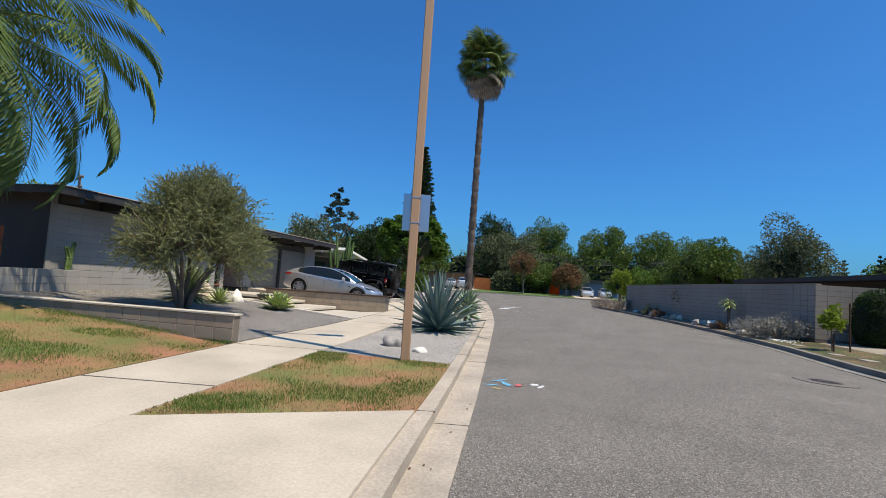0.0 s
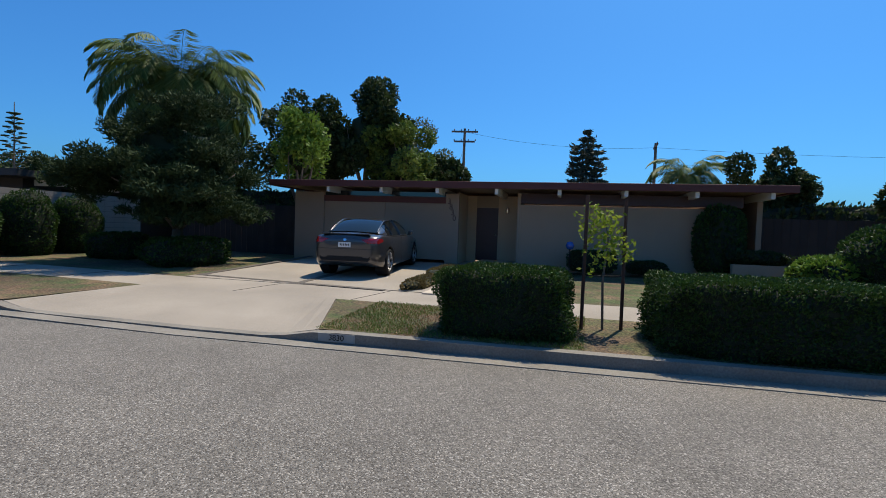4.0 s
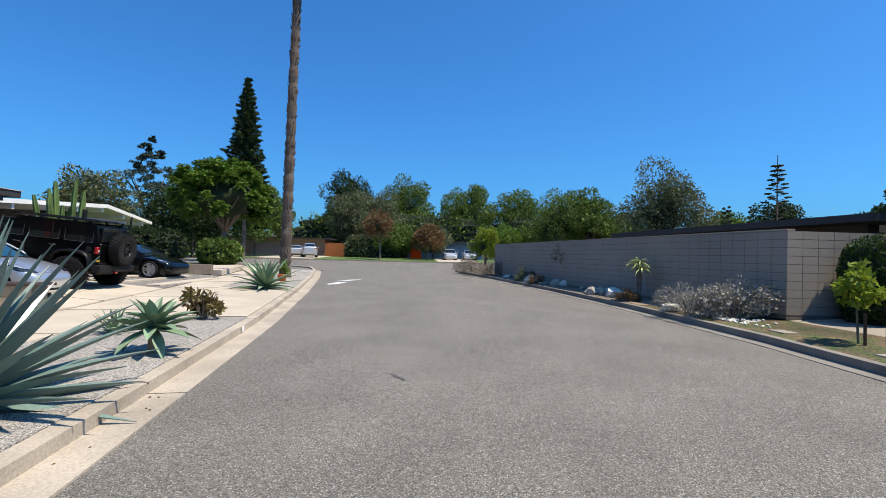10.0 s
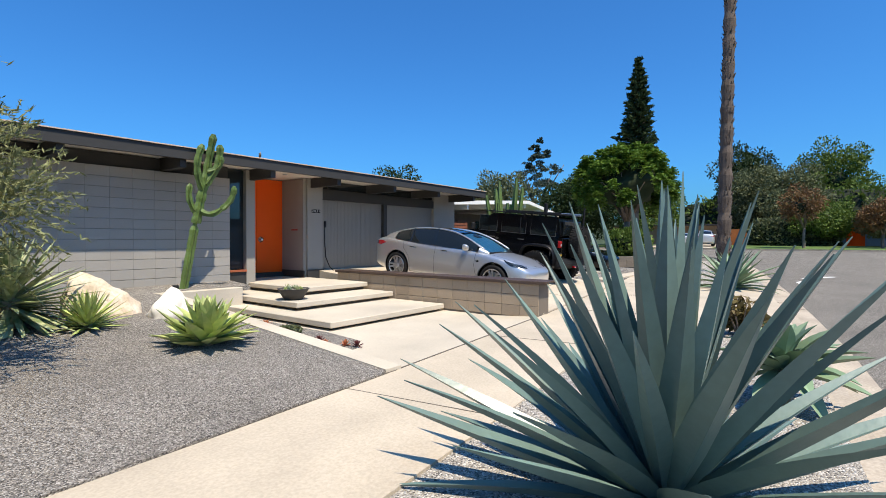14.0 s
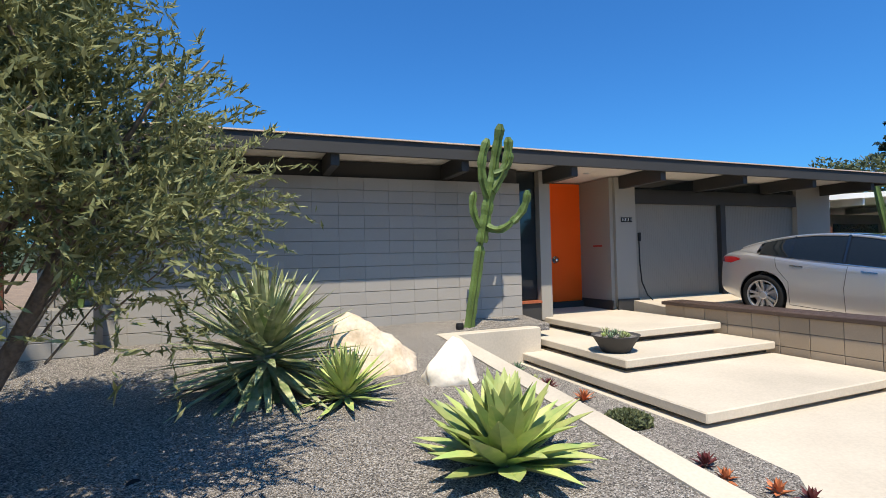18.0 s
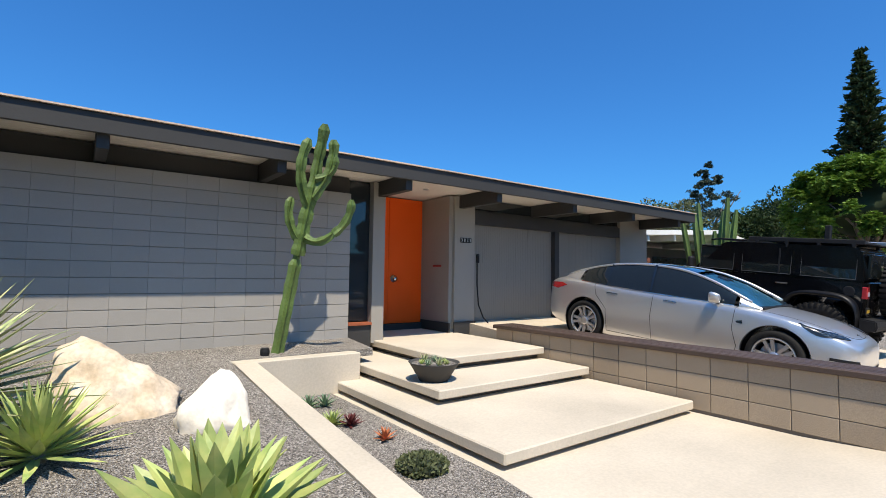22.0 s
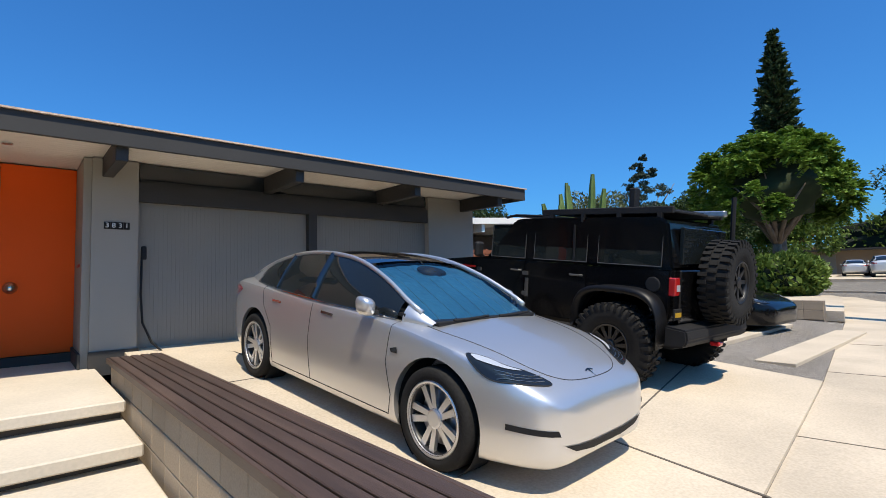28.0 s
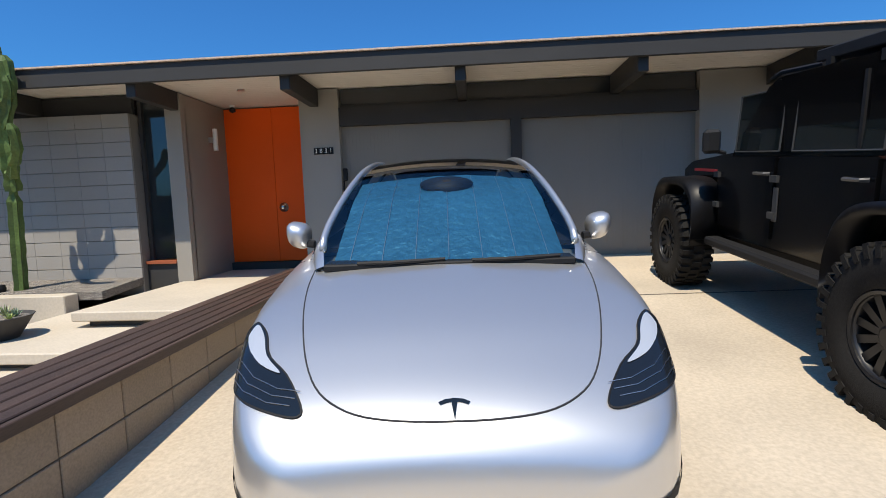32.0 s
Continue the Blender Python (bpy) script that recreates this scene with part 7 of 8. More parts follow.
part("fascia", box(-1.65, -0.92, 2.78, 14.65, -0.85, 2.98, 0.006), REDBROWN, rf)
part("soffit", box(-1.6, -0.85, 2.83, 14.6, 1.7, 2.86), CREAM, rf)
part("fascia", box(-1.65, -0.85, 2.78, -1.6, 9.6, 2.98), REDBROWN, rf)
part("fascia", box(14.6, -0.85, 2.78, 14.65, 9.6, 2.98), REDBROWN, rf)
for i in range(8):
    s0 = 0.55 + 1.93 * i
    part("beam", box(s0 - 0.055, -0.80, 2.62, s0 + 0.055, 2.0, 2.83, 0.006), WHITE if i != 9 else CREAM, rf, "pale painted roof beam")
hn = thing("house_number", SM @ pose(4.75, -0.012, 0), "dark slanting numerals 3830 on the cream pier", "sign")
for i, ch in enumerate("3830"):
    lettering(ch, pose(-0.10 + 0.062 * i, 0, 2.42 - 0.175 * i, 90, 0, 0), 0.25, DARKDOOR, hn, extrude=0.006)
pl = thing("porch_lamp", SM @ pose(6.45, 1.55, 2.25), "small wall lantern beside the door", "lamp")
part("lantern", lathe([(0, -0.12), (0.05, -0.10), (0.06, 0.05), (0.02, 0.10), (0, 0.10)], 10), CHROME, pl)
part("bracket", box(-0.02, 0, -0.02, 0.02, 0.05, 0.02), BLACKPLASTIC, pl)
# entry slabs stepping up to the door
for i, (q0, q1, zz) in enumerate(((-6.3, -4.75, 0.26), (-4.75, -3.1, 0.36), (-3.1, -1.4, 0.46), (-1.4, 1.6, 0.55))):
    s = tagged(link("entry_slab", box(5.58, q0, zz - 0.12, 6.65 if i < 3 else 6.95, q1 - 0.03, zz, 0.01), CONCRETE), "pale concrete entry slab stepping to the door", "step", "south entry slabs")
    s.matrix_world = SM
    # dark colour of this base stands for shade under the slab
    b = tagged(link("slab_riser", box(5.63, q0 + 0.05, zz - 0.4, 6.60, q1, zz - 0.121), JOINT_AND_SHADE), "base under an entry slab, coloured dark as shade", "step base", "south slab bases")
    b.matrix_world = SM
hedge("low_shrub", 4.95, -6.1, 0.2, 5.5, -4.0, 0.46, "low reddish shrubs along the driveway", rot=SM, leaf=0.08, n=2600, power=2.6, wave=0.2, material=L_BROWN, category="shrub")
hedge("low_shrub", 4.95, -4.0, 0.3, 5.5, -1.4, 0.56, "low reddish shrubs along the driveway", rot=SM, leaf=0.08, n=2600, power=2.6, wave=0.2, material=L_BROWN, category="shrub")
hedge("dark_hedge", 8.6, -0.9, 0.45, 10.1, -0.2, 1.08, "dark clipped hedge before the block wall", rot=SM, leaf=0.07, n=3500, material=L_DARK)
hedge("ivy_mound", 12.2, -0.75, 0.5, 13.6, 0.05, 2.45, "tall rounded ivy climbing the house corner", rot=SM, leaf=0.10, n=5200, power=2.8, material=L_HEDGE, category="shrub")
hedge("dark_shrub", 10.3, -0.8, 0.45, 11.6, -0.2, 0.85, "low dark shrub before the wall", rot=SM, leaf=0.09, n=2200, power=2.4, wave=0.25, material=L_DARK, category="shrub")
block_wall("planter_wall", on_plan(13.0, -1.25), on_plan(14.6, -1.25), 0.4, 0.95, 0.2, 0.40, 0.18, CREAMBLOCK, CREAMBLOCK, pieces=False, label="low cream block planter wall", category="wall", kind="structure")
hedge("planter_shrub", 12.9, -1.2, 0.9, 14.7, -0.4, 1.25, "dark leafy shrub in the block planter", rot=SM, leaf=0.10, n=2600, power=2.4, wave=0.25, material=L_DARK, category="shrub")
tagged(link("garden_globe", moved(lathe([(0, -0.13), (0.09, -0.09), (0.13, 0), (0.09, 0.09), (0, 0.13)], 20), SM @ pose(8.65, -0.95, 1.20)), mat("blue_globe", (0.02, 0.08, 0.35), 0.1, 0.0, coat=1.0), smooth=True), "blue glass garden globe on a stake", "ornament")
tagged(link("globe_stake", tube([tuple(SM @ Vector((8.65, -0.95, 0.4))), tuple(SM @ Vector((8.65, -0.95, 1.08)))], 0.012, 6), BLACKPLASTIC), "thin stake under the blue globe", "stake")
# small flag by the walk
fl = thing("small_flag", pose(-1.05, -7.6, hsouth(-1.0, -7.6)), "small striped red white and blue flag on a stick", "flag")
part("stick", tube([(0, 0, 0), (0.03, 0, 0.62)], 0.008, 6), BLACKPLASTIC, fl)
cloth = part("stripe_cloth", moved(box(0, -0.003, 0, 0.40, 0.003, 0.26), pose(0.02, 0, 0.34, 0, 22, 160)), WHITE, fl)
for i in range(4):
    part("red_stripe", moved(box(0, -0.005, 0.0 + 0.074 * i, 0.40, 0.005, 0.037 + 0.074 * i), pose(0.02, 0, 0.34, 0, 22, 160)), REDLENS, cloth)
part("blue_canton", moved(box(0, -0.007, 0.12, 0.17, 0.007, 0.26), pose(0.02, 0, 0.34, 0, 22, 160)), mat("navy_cloth", (0.015, 0.03, 0.12), 0.8, 0.05, 9), cloth)
# kerb number
kp = tagged(link("kerb_number_plate", box(-0.26, -0.004, -0.055, 0.26, 0.004, 0.055), mat("kerb_number_paint", (0.30, 0.30, 0.28), 0.8, 0.1, 12)), "grey painted panel with kerb number 3830", "sign")
kx, ky = -0.05, along(_k1, -0.05)
kp.matrix_world = pose(kx, ky + 0.008, zr(kx) + 0.085, 0, 0, 180 + math.degrees(math.atan2(along(_k1, 0.7) - along(_k1, -0.8), 1.5)))
lettering("3830", pose(0, -0.006, 0, 90, 0, 0), 0.11, BLACKPLASTIC, kp, extrude=0.002)
k2 = tagged(link("kerb_number_plate", box(-0.15, -0.004, -0.05, 0.15, 0.004, 0.05), WHITE), "white painted panel on the kerb", "sign")
k2.matrix_world = pose(12.0, along(_g1, 12.0) - 0.008, zr(12) + 0.08, 0, 0, 11)
# hedges along the kerb
def turned(cx, cy, deg):
    return Matrix.Translation((cx, cy, 0)) @ Matrix.Rotation(radians(deg), 4, "Z") @ Matrix.Translation((-cx, -cy, 0))
hedge("box_hedge", -2.98, -5.75, 0.06, -1.2, -4.15, 1.07, "square clipped dark green hedge by the kerb", leaf=0.045, n=36000, power=6, wave=0.13, rot=turned(-2.1, -4.95, 3))
hedge("box_hedge", -6.75, -5.85, 0.06, -4.02, -4.3, 1.07, "long clipped dark green hedge by the kerb", leaf=0.045, n=54000, power=7, wave=0.13, rot=turned(-5.4, -5.0, 4))
hedge("box_hedge", -10.8, -6.3, 0.12, -7.15, -4.7, 1.0, "long clipped dark green hedge by the kerb", leaf=0.045, n=30000, power=8, rot=None)
hedge("ball_shrub", -10.4, -10.9, 0.4, -8.2, -8.8, 2.0, "large clipped round shrub on the lawn", leaf=0.09, n=9000, power=2.3)
hedge("ball_shrub", -8.9, -10.8, 0.35, -7.3, -9.4, 1.3, "low leafy shrub on the lawn", leaf=0.14, n=4000, power=2.3, wave=0.2, material=L_BRIGHT, category="shrub")

def staked_sapling(name, x, y, h, crown_mat, label, stakes, n=420, r=0.30, z=None, leaf=0.085, tie=True):
    z = hsouth(x, y) if z is None else z
    t = thing(name, pose(x, y, z), label, "sapling")
    part("trunk", tube([(0, 0, -0.1), (0.03, 0.01, h * 0.4), (-0.02, 0, h * 0.75), (0.05, 0, h * 0.98)], [0.02, 0.017, 0.012, 0.004], 6), BARK, t)
    p, o = clump_points((0.02, 0, h * 0.72), (r, r, h * 0.36), 16, n, 0.42)
    leaf_cloud("crown", p, o, leaf, 0.55, crown_mat, t)
    for (dx, dy, hh) in stakes:
        part("stake", tube([(dx, dy, -0.1), (dx * 0.97, dy * 0.97, hh)], 0.026, 7), mat("stake_wood", (0.075, 0.035, 0.022), 0.85, 0.2, 12) if "stake_wood" not in bpy.data.materials else bpy.data.materials["stake_wood"], t)
        if tie:
            part("tie", tube([(dx, dy, h * 0.45), (0, 0, h * 0.45)], 0.008, 5), BLACKPLASTIC, t)
    return t
staked_sapling("sapling", -3.45, -5.35, 1.75, L_YELLOW, "yellow-green sapling tied between two dark stakes", ((0.30, 0.1, 1.95), (-0.26, -0.1, 1.9)), n=520, r=0.36)
staked_sapling("sapling", 10.82, -4.58, 1.35, L_YELLOW, "small lime green sapling tied to stakes", ((-0.18, 0.05, 0.55), (-0.12, -0.42, 1.5)), n=520, r=0.40, leaf=0.15)
staked_sapling("sapling", 25.0, -3.6, 2.1, L_BROWN, "thin brownish sapling with a stake", ((0.1, 0.1, 1.7),), n=420, r=0.55)
# garden wall at the corner
block_wall("garden_wall", (34.5, -1.95), (13.5, -5.35), 0.42, 2.38, 0.2, 0.4, 0.2, GREYBLOCK, MORTAR, pieces=False, both=True, proud=0.003, joint=0.012, label="long grey concrete block garden wall", category="wall", kind="structure")
block_wall("garden_wall_side", (13.5, -5.35), (13.9, -13.3), 0.42, 2.38, 0.2, 0.4, 0.2, GREYBLOCK, MORTAR, pieces=False, both=True, proud=0.003, joint=0.012, label="grey concrete block garden wall behind hedges", category="wall", kind="structure")
tagged(link("wall_cap", moved(box(-0.02, -0.02, 2.382, 21.28, 0.22, 2.42, 0.004), pose(34.5, -1.95, 0, 0, 0, 180 + math.degrees(math.atan2(3.4, 21.0)))), GREYBLOCK), "grey cap of the garden wall", "trim", kind="structure")
for (x, y, zt) in ((12.85, -6.95, 2.28), (12.9, -8.5, 2.32), (12.85, -9.95, 2.26)):
    hedge("clipped_shrub", x - 0.66, y - 0.66, 0.15, x + 0.66, y + 0.66, zt, "tall clipped rounded shrub by the garden wall", leaf=0.075, n=8000, power=2.5, group="clipped shrubs", material=L_HEDGE)
hedge("low_hedge", 14.6, -13.9, 0.4, 16.6, -12.8, 1.55, "low clipped hedge by the garden wall", leaf=0.08, n=4500, power=5)
hedge("low_hedge", 9.6, -10.0, 0.3, 11.3, -8.7, 1.15, "dark low shrub under the pine", leaf=0.09, n=5000, power=3.2, wave=0.18, material=L_HEDGE)
hedge("low_hedge", 6.75, -10.4, 0.25, 8.4, -7.9, 1.12, "dark low shrub under the pine", leaf=0.10, n=7000, power=2.6, wave=0.24, material=L_HEDGE)
# house behind the garden wall
dh = thing("corner_house", pose(24.70, -16.20, 0.3, 0, 0, 6), "low dark house with flat roof behind the wall", "house")
part("wall", box(-6, -5, 0, 8, 5, 2.7), CHARCOAL, dh)
part("roof", box(-7.2, -6, 2.7, 9, 6.2, 2.95), CHARCOAL, dh)
for i in range(7):
    part("rafter", box(-7.6, -5.2 + 1.6 * i, 2.45, -5.9, -5.05 + 1.6 * i, 2.69), WHITE, dh)
part("porch_roof", moved(box(-4.5, -6, 2.2, 0, 2, 2.34), pose(-7.5, -3, 0, 0, -3, 0)), SOFFIT, dh)
for i in range(4):
    part("window", box(-6.03, -4 + 2 * i, 1.2, -5.98, -2.6 + 2 * i, 2.4), GLASS, dh)
# slabs set in the verge
for (x, y) in ((9.71, -4.15), (8.6, -4.35), (12.1, -4.2)):
    tagged(link("stepping_slab", box(x - 0.22, y - 0.16, hsouth(x, y) - 0.02, x + 0.22, y + 0.16, hsouth(x, y) + 0.02, 0.008), OLDCONCRETE), "small pale paving slab in the verge", "slab", "stepping slabs")

# planting strip along the garden wall
def shrub(name, x, y, r, h, material, label, n=2200, leaf=0.10, width=0.2, z=None, wild=0.7):
    z = hsouth(x, y) if z is None else z
    t = thing(name, pose(x, y, z), label, "shrub")
    p, o = clump_points((0, 0, h * 0.45), (r, r, h * 0.55), 14, n, 0.42)
    p[:, 2] = np.maximum(p[:, 2], 0.02)
    leaf_cloud("foliage", p, o, leaf, width, material, t, wild=wild)
    bm = bmesh.new()
    for i in range(9):
        a = i * 0.7
        tube([(0, 0, -0.05), (math.cos(a) * r * 0.4, math.sin(a) * r * 0.4, h * 0.5), (math.cos(a) * r * 0.75, math.sin(a) * r * 0.75, h * 0.9)], [0.02, 0.012, 0.004], 4, bm)
    part("stems", bm, BARK, t)
    return t
shrub("dry_shrub", 14.7, -3.75, 0.75, 0.75, L_SILVER, "dry grey twiggy shrub", 3600, 0.10, 0.12)
shrub("silver_shrub", 13.95, -4.35, 0.80, 0.85, L_SILVER, "silvery leafy shrub by the garden wall", 3200, 0.09, 0.45)
shrub("dry_shrub", 33.5, -1.7, 0.9, 0.8, L_DRY, "dry brown brush by the kerb", 3000, 0.16, 0.10)
shrub("dry_shrub", 36.0, -0.9, 1.1, 0.9, L_DRY, "dry brown brush by the kerb", 3000, 0.16, 0.10)
shrub("dry_shrub", 38.0, -0.4, 1.0, 0.8, L_DRY, "dry brown brush at the corner", 3000, 0.16, 0.10)
shrub("grey_shrub", 28.0, -2.5, 0.6, 0.7, L_GREY, "round grey-green shrub by the garden wall", 1800)
shrub("rust_shrub", 18.0, -3.6, 0.35, 0.35, L_RUST, "low rusty brown grass tuft", 900, 0.14, 0.12)
shrub("rust_shrub", 26.0, -2.6, 0.5, 0.45, L_RUST, "low dark red brush", 1200, 0.14, 0.12)
al = thing("tree_aloe", pose(18.1, -4.0, hsouth(18.1, -4.0)), "small tree aloe with a drooping spiky head", "aloe")
for (dx, hh) in ((0, 1.25), (0.18, 1.15), (-0.15, 1.05)):
    part("stem", tube([(0, 0, -0.1), (dx * 0.5, 0, hh * 0.6), (dx, 0, hh)], [0.06, 0.045, 0.04], 7), BARK, al)
    P = []
    me = bpy.data.meshes.new("leaf")
    b2 = blade(0.48, 0.055, 0.012, -70)
    b2.to_mesh(me)
    b2.free()
    me.materials.append(GREENAGAVE)
    for i in range(16):
        o = new("leaf", me)
        o.parent = al
        o.matrix_local = pose(dx, 0, hh, 0, 0, i * 137.5) @ pose(0, 0, 0, 0, -60 + 4 * i, 0)
rr = random.Random(3)
for i in range(26):
    x = rr.uniform(15.2, 33)
    y = s_in(x) - rr.uniform(0.2, 1.1)
    q = rr.uniform(0.12, 0.34)
    rock("rock", x, y, hsouth(x, y), q, q * rr.uniform(0.6, 1), q * rr.uniform(0.45, 0.8), (WHITEROCK, GREYROCK, TANROCK)[i % 3], ("white stone in the planting strip", "grey stone in the planting strip", "brown stone in the planting strip")[i % 3], i, 0.4, rr.uniform(0, 180), "rock", "planting strip rocks", 2)
bm = bmesh.new()
for i in range(260):
    x = rr.gauss(14.3, 0.7)
    y = s_in(x) - 0.35 - abs(rr.gauss(0, 0.35))
    q = rr.uniform(0.03, 0.06)
    bmesh.ops.create_icosphere(bm, subdivisions=1, radius=1, matrix=Matrix.Translation((x, y, hsouth(x, y) + q * 0.4)) @ Matrix.Diagonal((q, q * 0.8, q * 0.55, 1)))
tagged(link("pebbles", bm, WHITEROCK), "scattered white pebbles round the silver shrub", "pebbles", kind="stuff")

# ---- trees and houses round about ----
G0 = lambda x, y: hsouth(x, y) if y < 0 else hlot(min(x, 36), y)
# big pine and palm beside the house across the street
pine = thing("pine_tree", pose(8.5, -9.7, hsouth(8.5, -9.7)), "broad dark spreading pine with layered boughs", "tree")
limbs((0, 0, -0.3), 2.6, 7, 2.0, 0.20, pine)
P, O = [], []
for (cx, cy, cz, rx, rz, nn) in ((0, 0, 4.5, 2.6, 1.5, 15000), (-1.6, 0.6, 3.3, 1.9, 0.95, 9000), (1.6, -0.4, 3.4, 2.0, 1.0, 9000), (0.4, 1.4, 2.6, 2.2, 0.85, 9000), (-0.6, -1.2, 2.7, 2.2, 0.85, 8000), (2.2, 1.0, 2.2, 1.5, 0.6, 3600), (-2.3, 0.9, 2.1, 1.4, 0.55, 3400), (0.3, 2.7, 2.7, 2.1, 0.8, 8000), (-2.2, 2.2, 2.2, 1.7, 0.7, 5000), (2.4, 2.2, 2.4, 1.6, 0.7, 5000), (-1.2, 1.6, 1.5, 1.7, 0.6, 5000), (1.0, -1.4, 1.5, 1.8, 0.7, 5000), (-1.6, -1.0, 1.6, 1.7, 0.7, 5000)):
    p, o = clump_points((cx * 0.66, cy * 0.66, cz * 0.84 + 0.15), (rx * 0.74, rx * 0.74, rz * 0.80), 22, nn, 0.34, 0.6, hollow=0.1)
    P.append(p)
    O.append(o)
leaf_cloud("crown", np.concatenate(P), np.concatenate(O), 0.165, 0.24, L_PINE, pine, up=0.4)
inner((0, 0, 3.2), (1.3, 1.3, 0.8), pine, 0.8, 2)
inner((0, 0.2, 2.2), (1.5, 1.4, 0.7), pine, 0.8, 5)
queen_palm("queen_palm", 13.9, -15.2, 0.5, 6.7, 4.0, "feathery queen palm behind the dark pine", n=84, leaflet=0.9, droop=118, wide=0.032)
tree("bright_shrub_tree", 7.71, -14.84, 0.5, 5.6, 1.2, L_BRIGHT, "lime green small tree behind the pine", n=1800, leaf=0.2)
for (x, y, h, r, mt, nm, n, lf, cl) in (
    (12.1, -22.6, 8.8, 3.0, L_DARK, "dark evergreen tree behind the house", 5200, 0.28, 22),
    (9.0, -23.2, 9.6, 2.6, L_DARK, "dark upright evergreen with clumped boughs", 5200, 0.30, 20),
    (6.7, -23.4, 7.6, 2.3, L_GREEN, "green broadleaf tree behind the house", 4200, 0.26, 18),
    (8.1, -29.7, 8.2, 3.4, L_GREY, "grey-green feathery tree behind the house", 5200, 0.22, 22),
    (4.5, -25.4, 5.8, 1.6, L_DARK, "small dark tree over the roof", 2400, 0.28, 10),
    (-11.6, -25.1, 5.6, 2.2, L_DARK, "dark clipped tree behind the roof", 3400, 0.24, 16),
    (-12.6, -14.0, 4.0, 1.7, L_DARK, "dark sculpted tree beside the house", 3800, 0.22, 16),
    (-17.7, -19.0, 5.5, 3.0, L_DARK, "dark tree down the street", 3200, 0.24, 16),
    (-19.5, -21.1, 6.0, 3.2, L_GREEN, "green tree down the street", 3000, 0.26, 16)):
    tree("tree", x, y, 0.5, h, r, mt, nm, n=n, leaf=lf, clumps=cl, base=0.22, clump_r=0.28)
conifer("conifer", -2.87, -40.69, 0.5, 9.6, 2.9, L_CEDAR, "grey-green conifer beyond the roofs", tiers=20, n=11000, power=0.35, leaf=0.42, droop=0.3)
queen_palm("queen_palm", -9.64, -35.13, 0.5, 5.2, 3.3, "feathery palm beyond the roof", n=34, leaflet=0.75, wide=0.035)
def utility_pole(x, y, h, label, arms=2, turn=0):
    t = thing("utility_pole", pose(x, y, 0, 0, 0, turn), label, "utility pole")
    part("pole", tube([(0, 0, 0), (0, 0, h)], [0.16, 0.11], 8), BARK, t)
    for i in range(arms):
        part("crossarm", box(-1.2 + 0.25 * i, -0.06, h - 0.35 - 0.9 * i, 1.2 - 0.25 * i, 0.06, h - 0.2 - 0.9 * i), BARK, t)
        for k in range(4):
            part("insulator", tube([(-1.0 + 0.65 * k, 0, h - 0.2 - 0.9 * i), (-1.0 + 0.65 * k, 0, h - 0.05 - 0.9 * i)], 0.05, 6), GREYROCK, t)
    return t
utility_pole(8.0, -42.0, 10.9, "brown wooden utility pole with two crossarms", 2, 10)
utility_pole(-8.46, -43.40, 9.6, "tall brown utility pole", 1, 90)
utility_pole(-6.75, -91.59, 8.8, "distant utility pole with crossarm", 1)
utility_pole(29.43, 46.30, 9.3, "utility pole behind the grey house", 2, 60)
wires = thing("overhead_wires", label="thin overhead wires between utility poles", category="wires")
for (a, b) in (((8.0, -42.0, 10.6), (-8.46, -43.4, 9.2)), ((-8.46, -43.4, 9.2), (-48, -46, 8.6)), ((-8.46, -43.4, 8.4), (-6, -17, 3.4)), ((8.0, -42.0, 9.8), (3, -21, 5.0))):
    a, b = Vector(a), Vector(b)
    part("wire", tube([a.lerp(b, t / 8) - Vector((0, 0, 2.2 * t / 8 * (1 - t / 8))) for t in range(9)], 0.012, 4), BLACKPLASTIC, wires)
# white wall and fence to the west of that house
tagged(link("wall_white_far", box(-22, -15.2, 0.3, -12.5, -15, 2.6), WHITE), "pale wall of the next house", "wall", kind="structure")

# stalk with flower pads, slender and tall
st = thing("flower_stalk", pose(42.0, -26.8, 0.5), "tall thin century plant flower stalk with pads", "plant")
part("stem", tube([(0, 0, 0), (0, 0, 10.2)], [0.10, 0.03], 6), BARK, st)
for i in range(13):
    z0 = 4.6 + 0.38 * i
    L_ = 1.15 * (1 - i / 15)
    for sg in (0, 1, 2):
        a = i * 0.8 + sg * 2.1
        pd = part("pad", moved(box(-0.24, -0.20, -0.05, 0.24, 0.20, 0.06, 0.03), pose(math.cos(a) * L_, math.sin(a) * L_, z0 + 0.12)), L_DARK, st)
        part("twig", tube([(0, 0, z0 - 0.15), (math.cos(a) * L_, math.sin(a) * L_, z0 + 0.06)], 0.025, 4), BARK, pd)

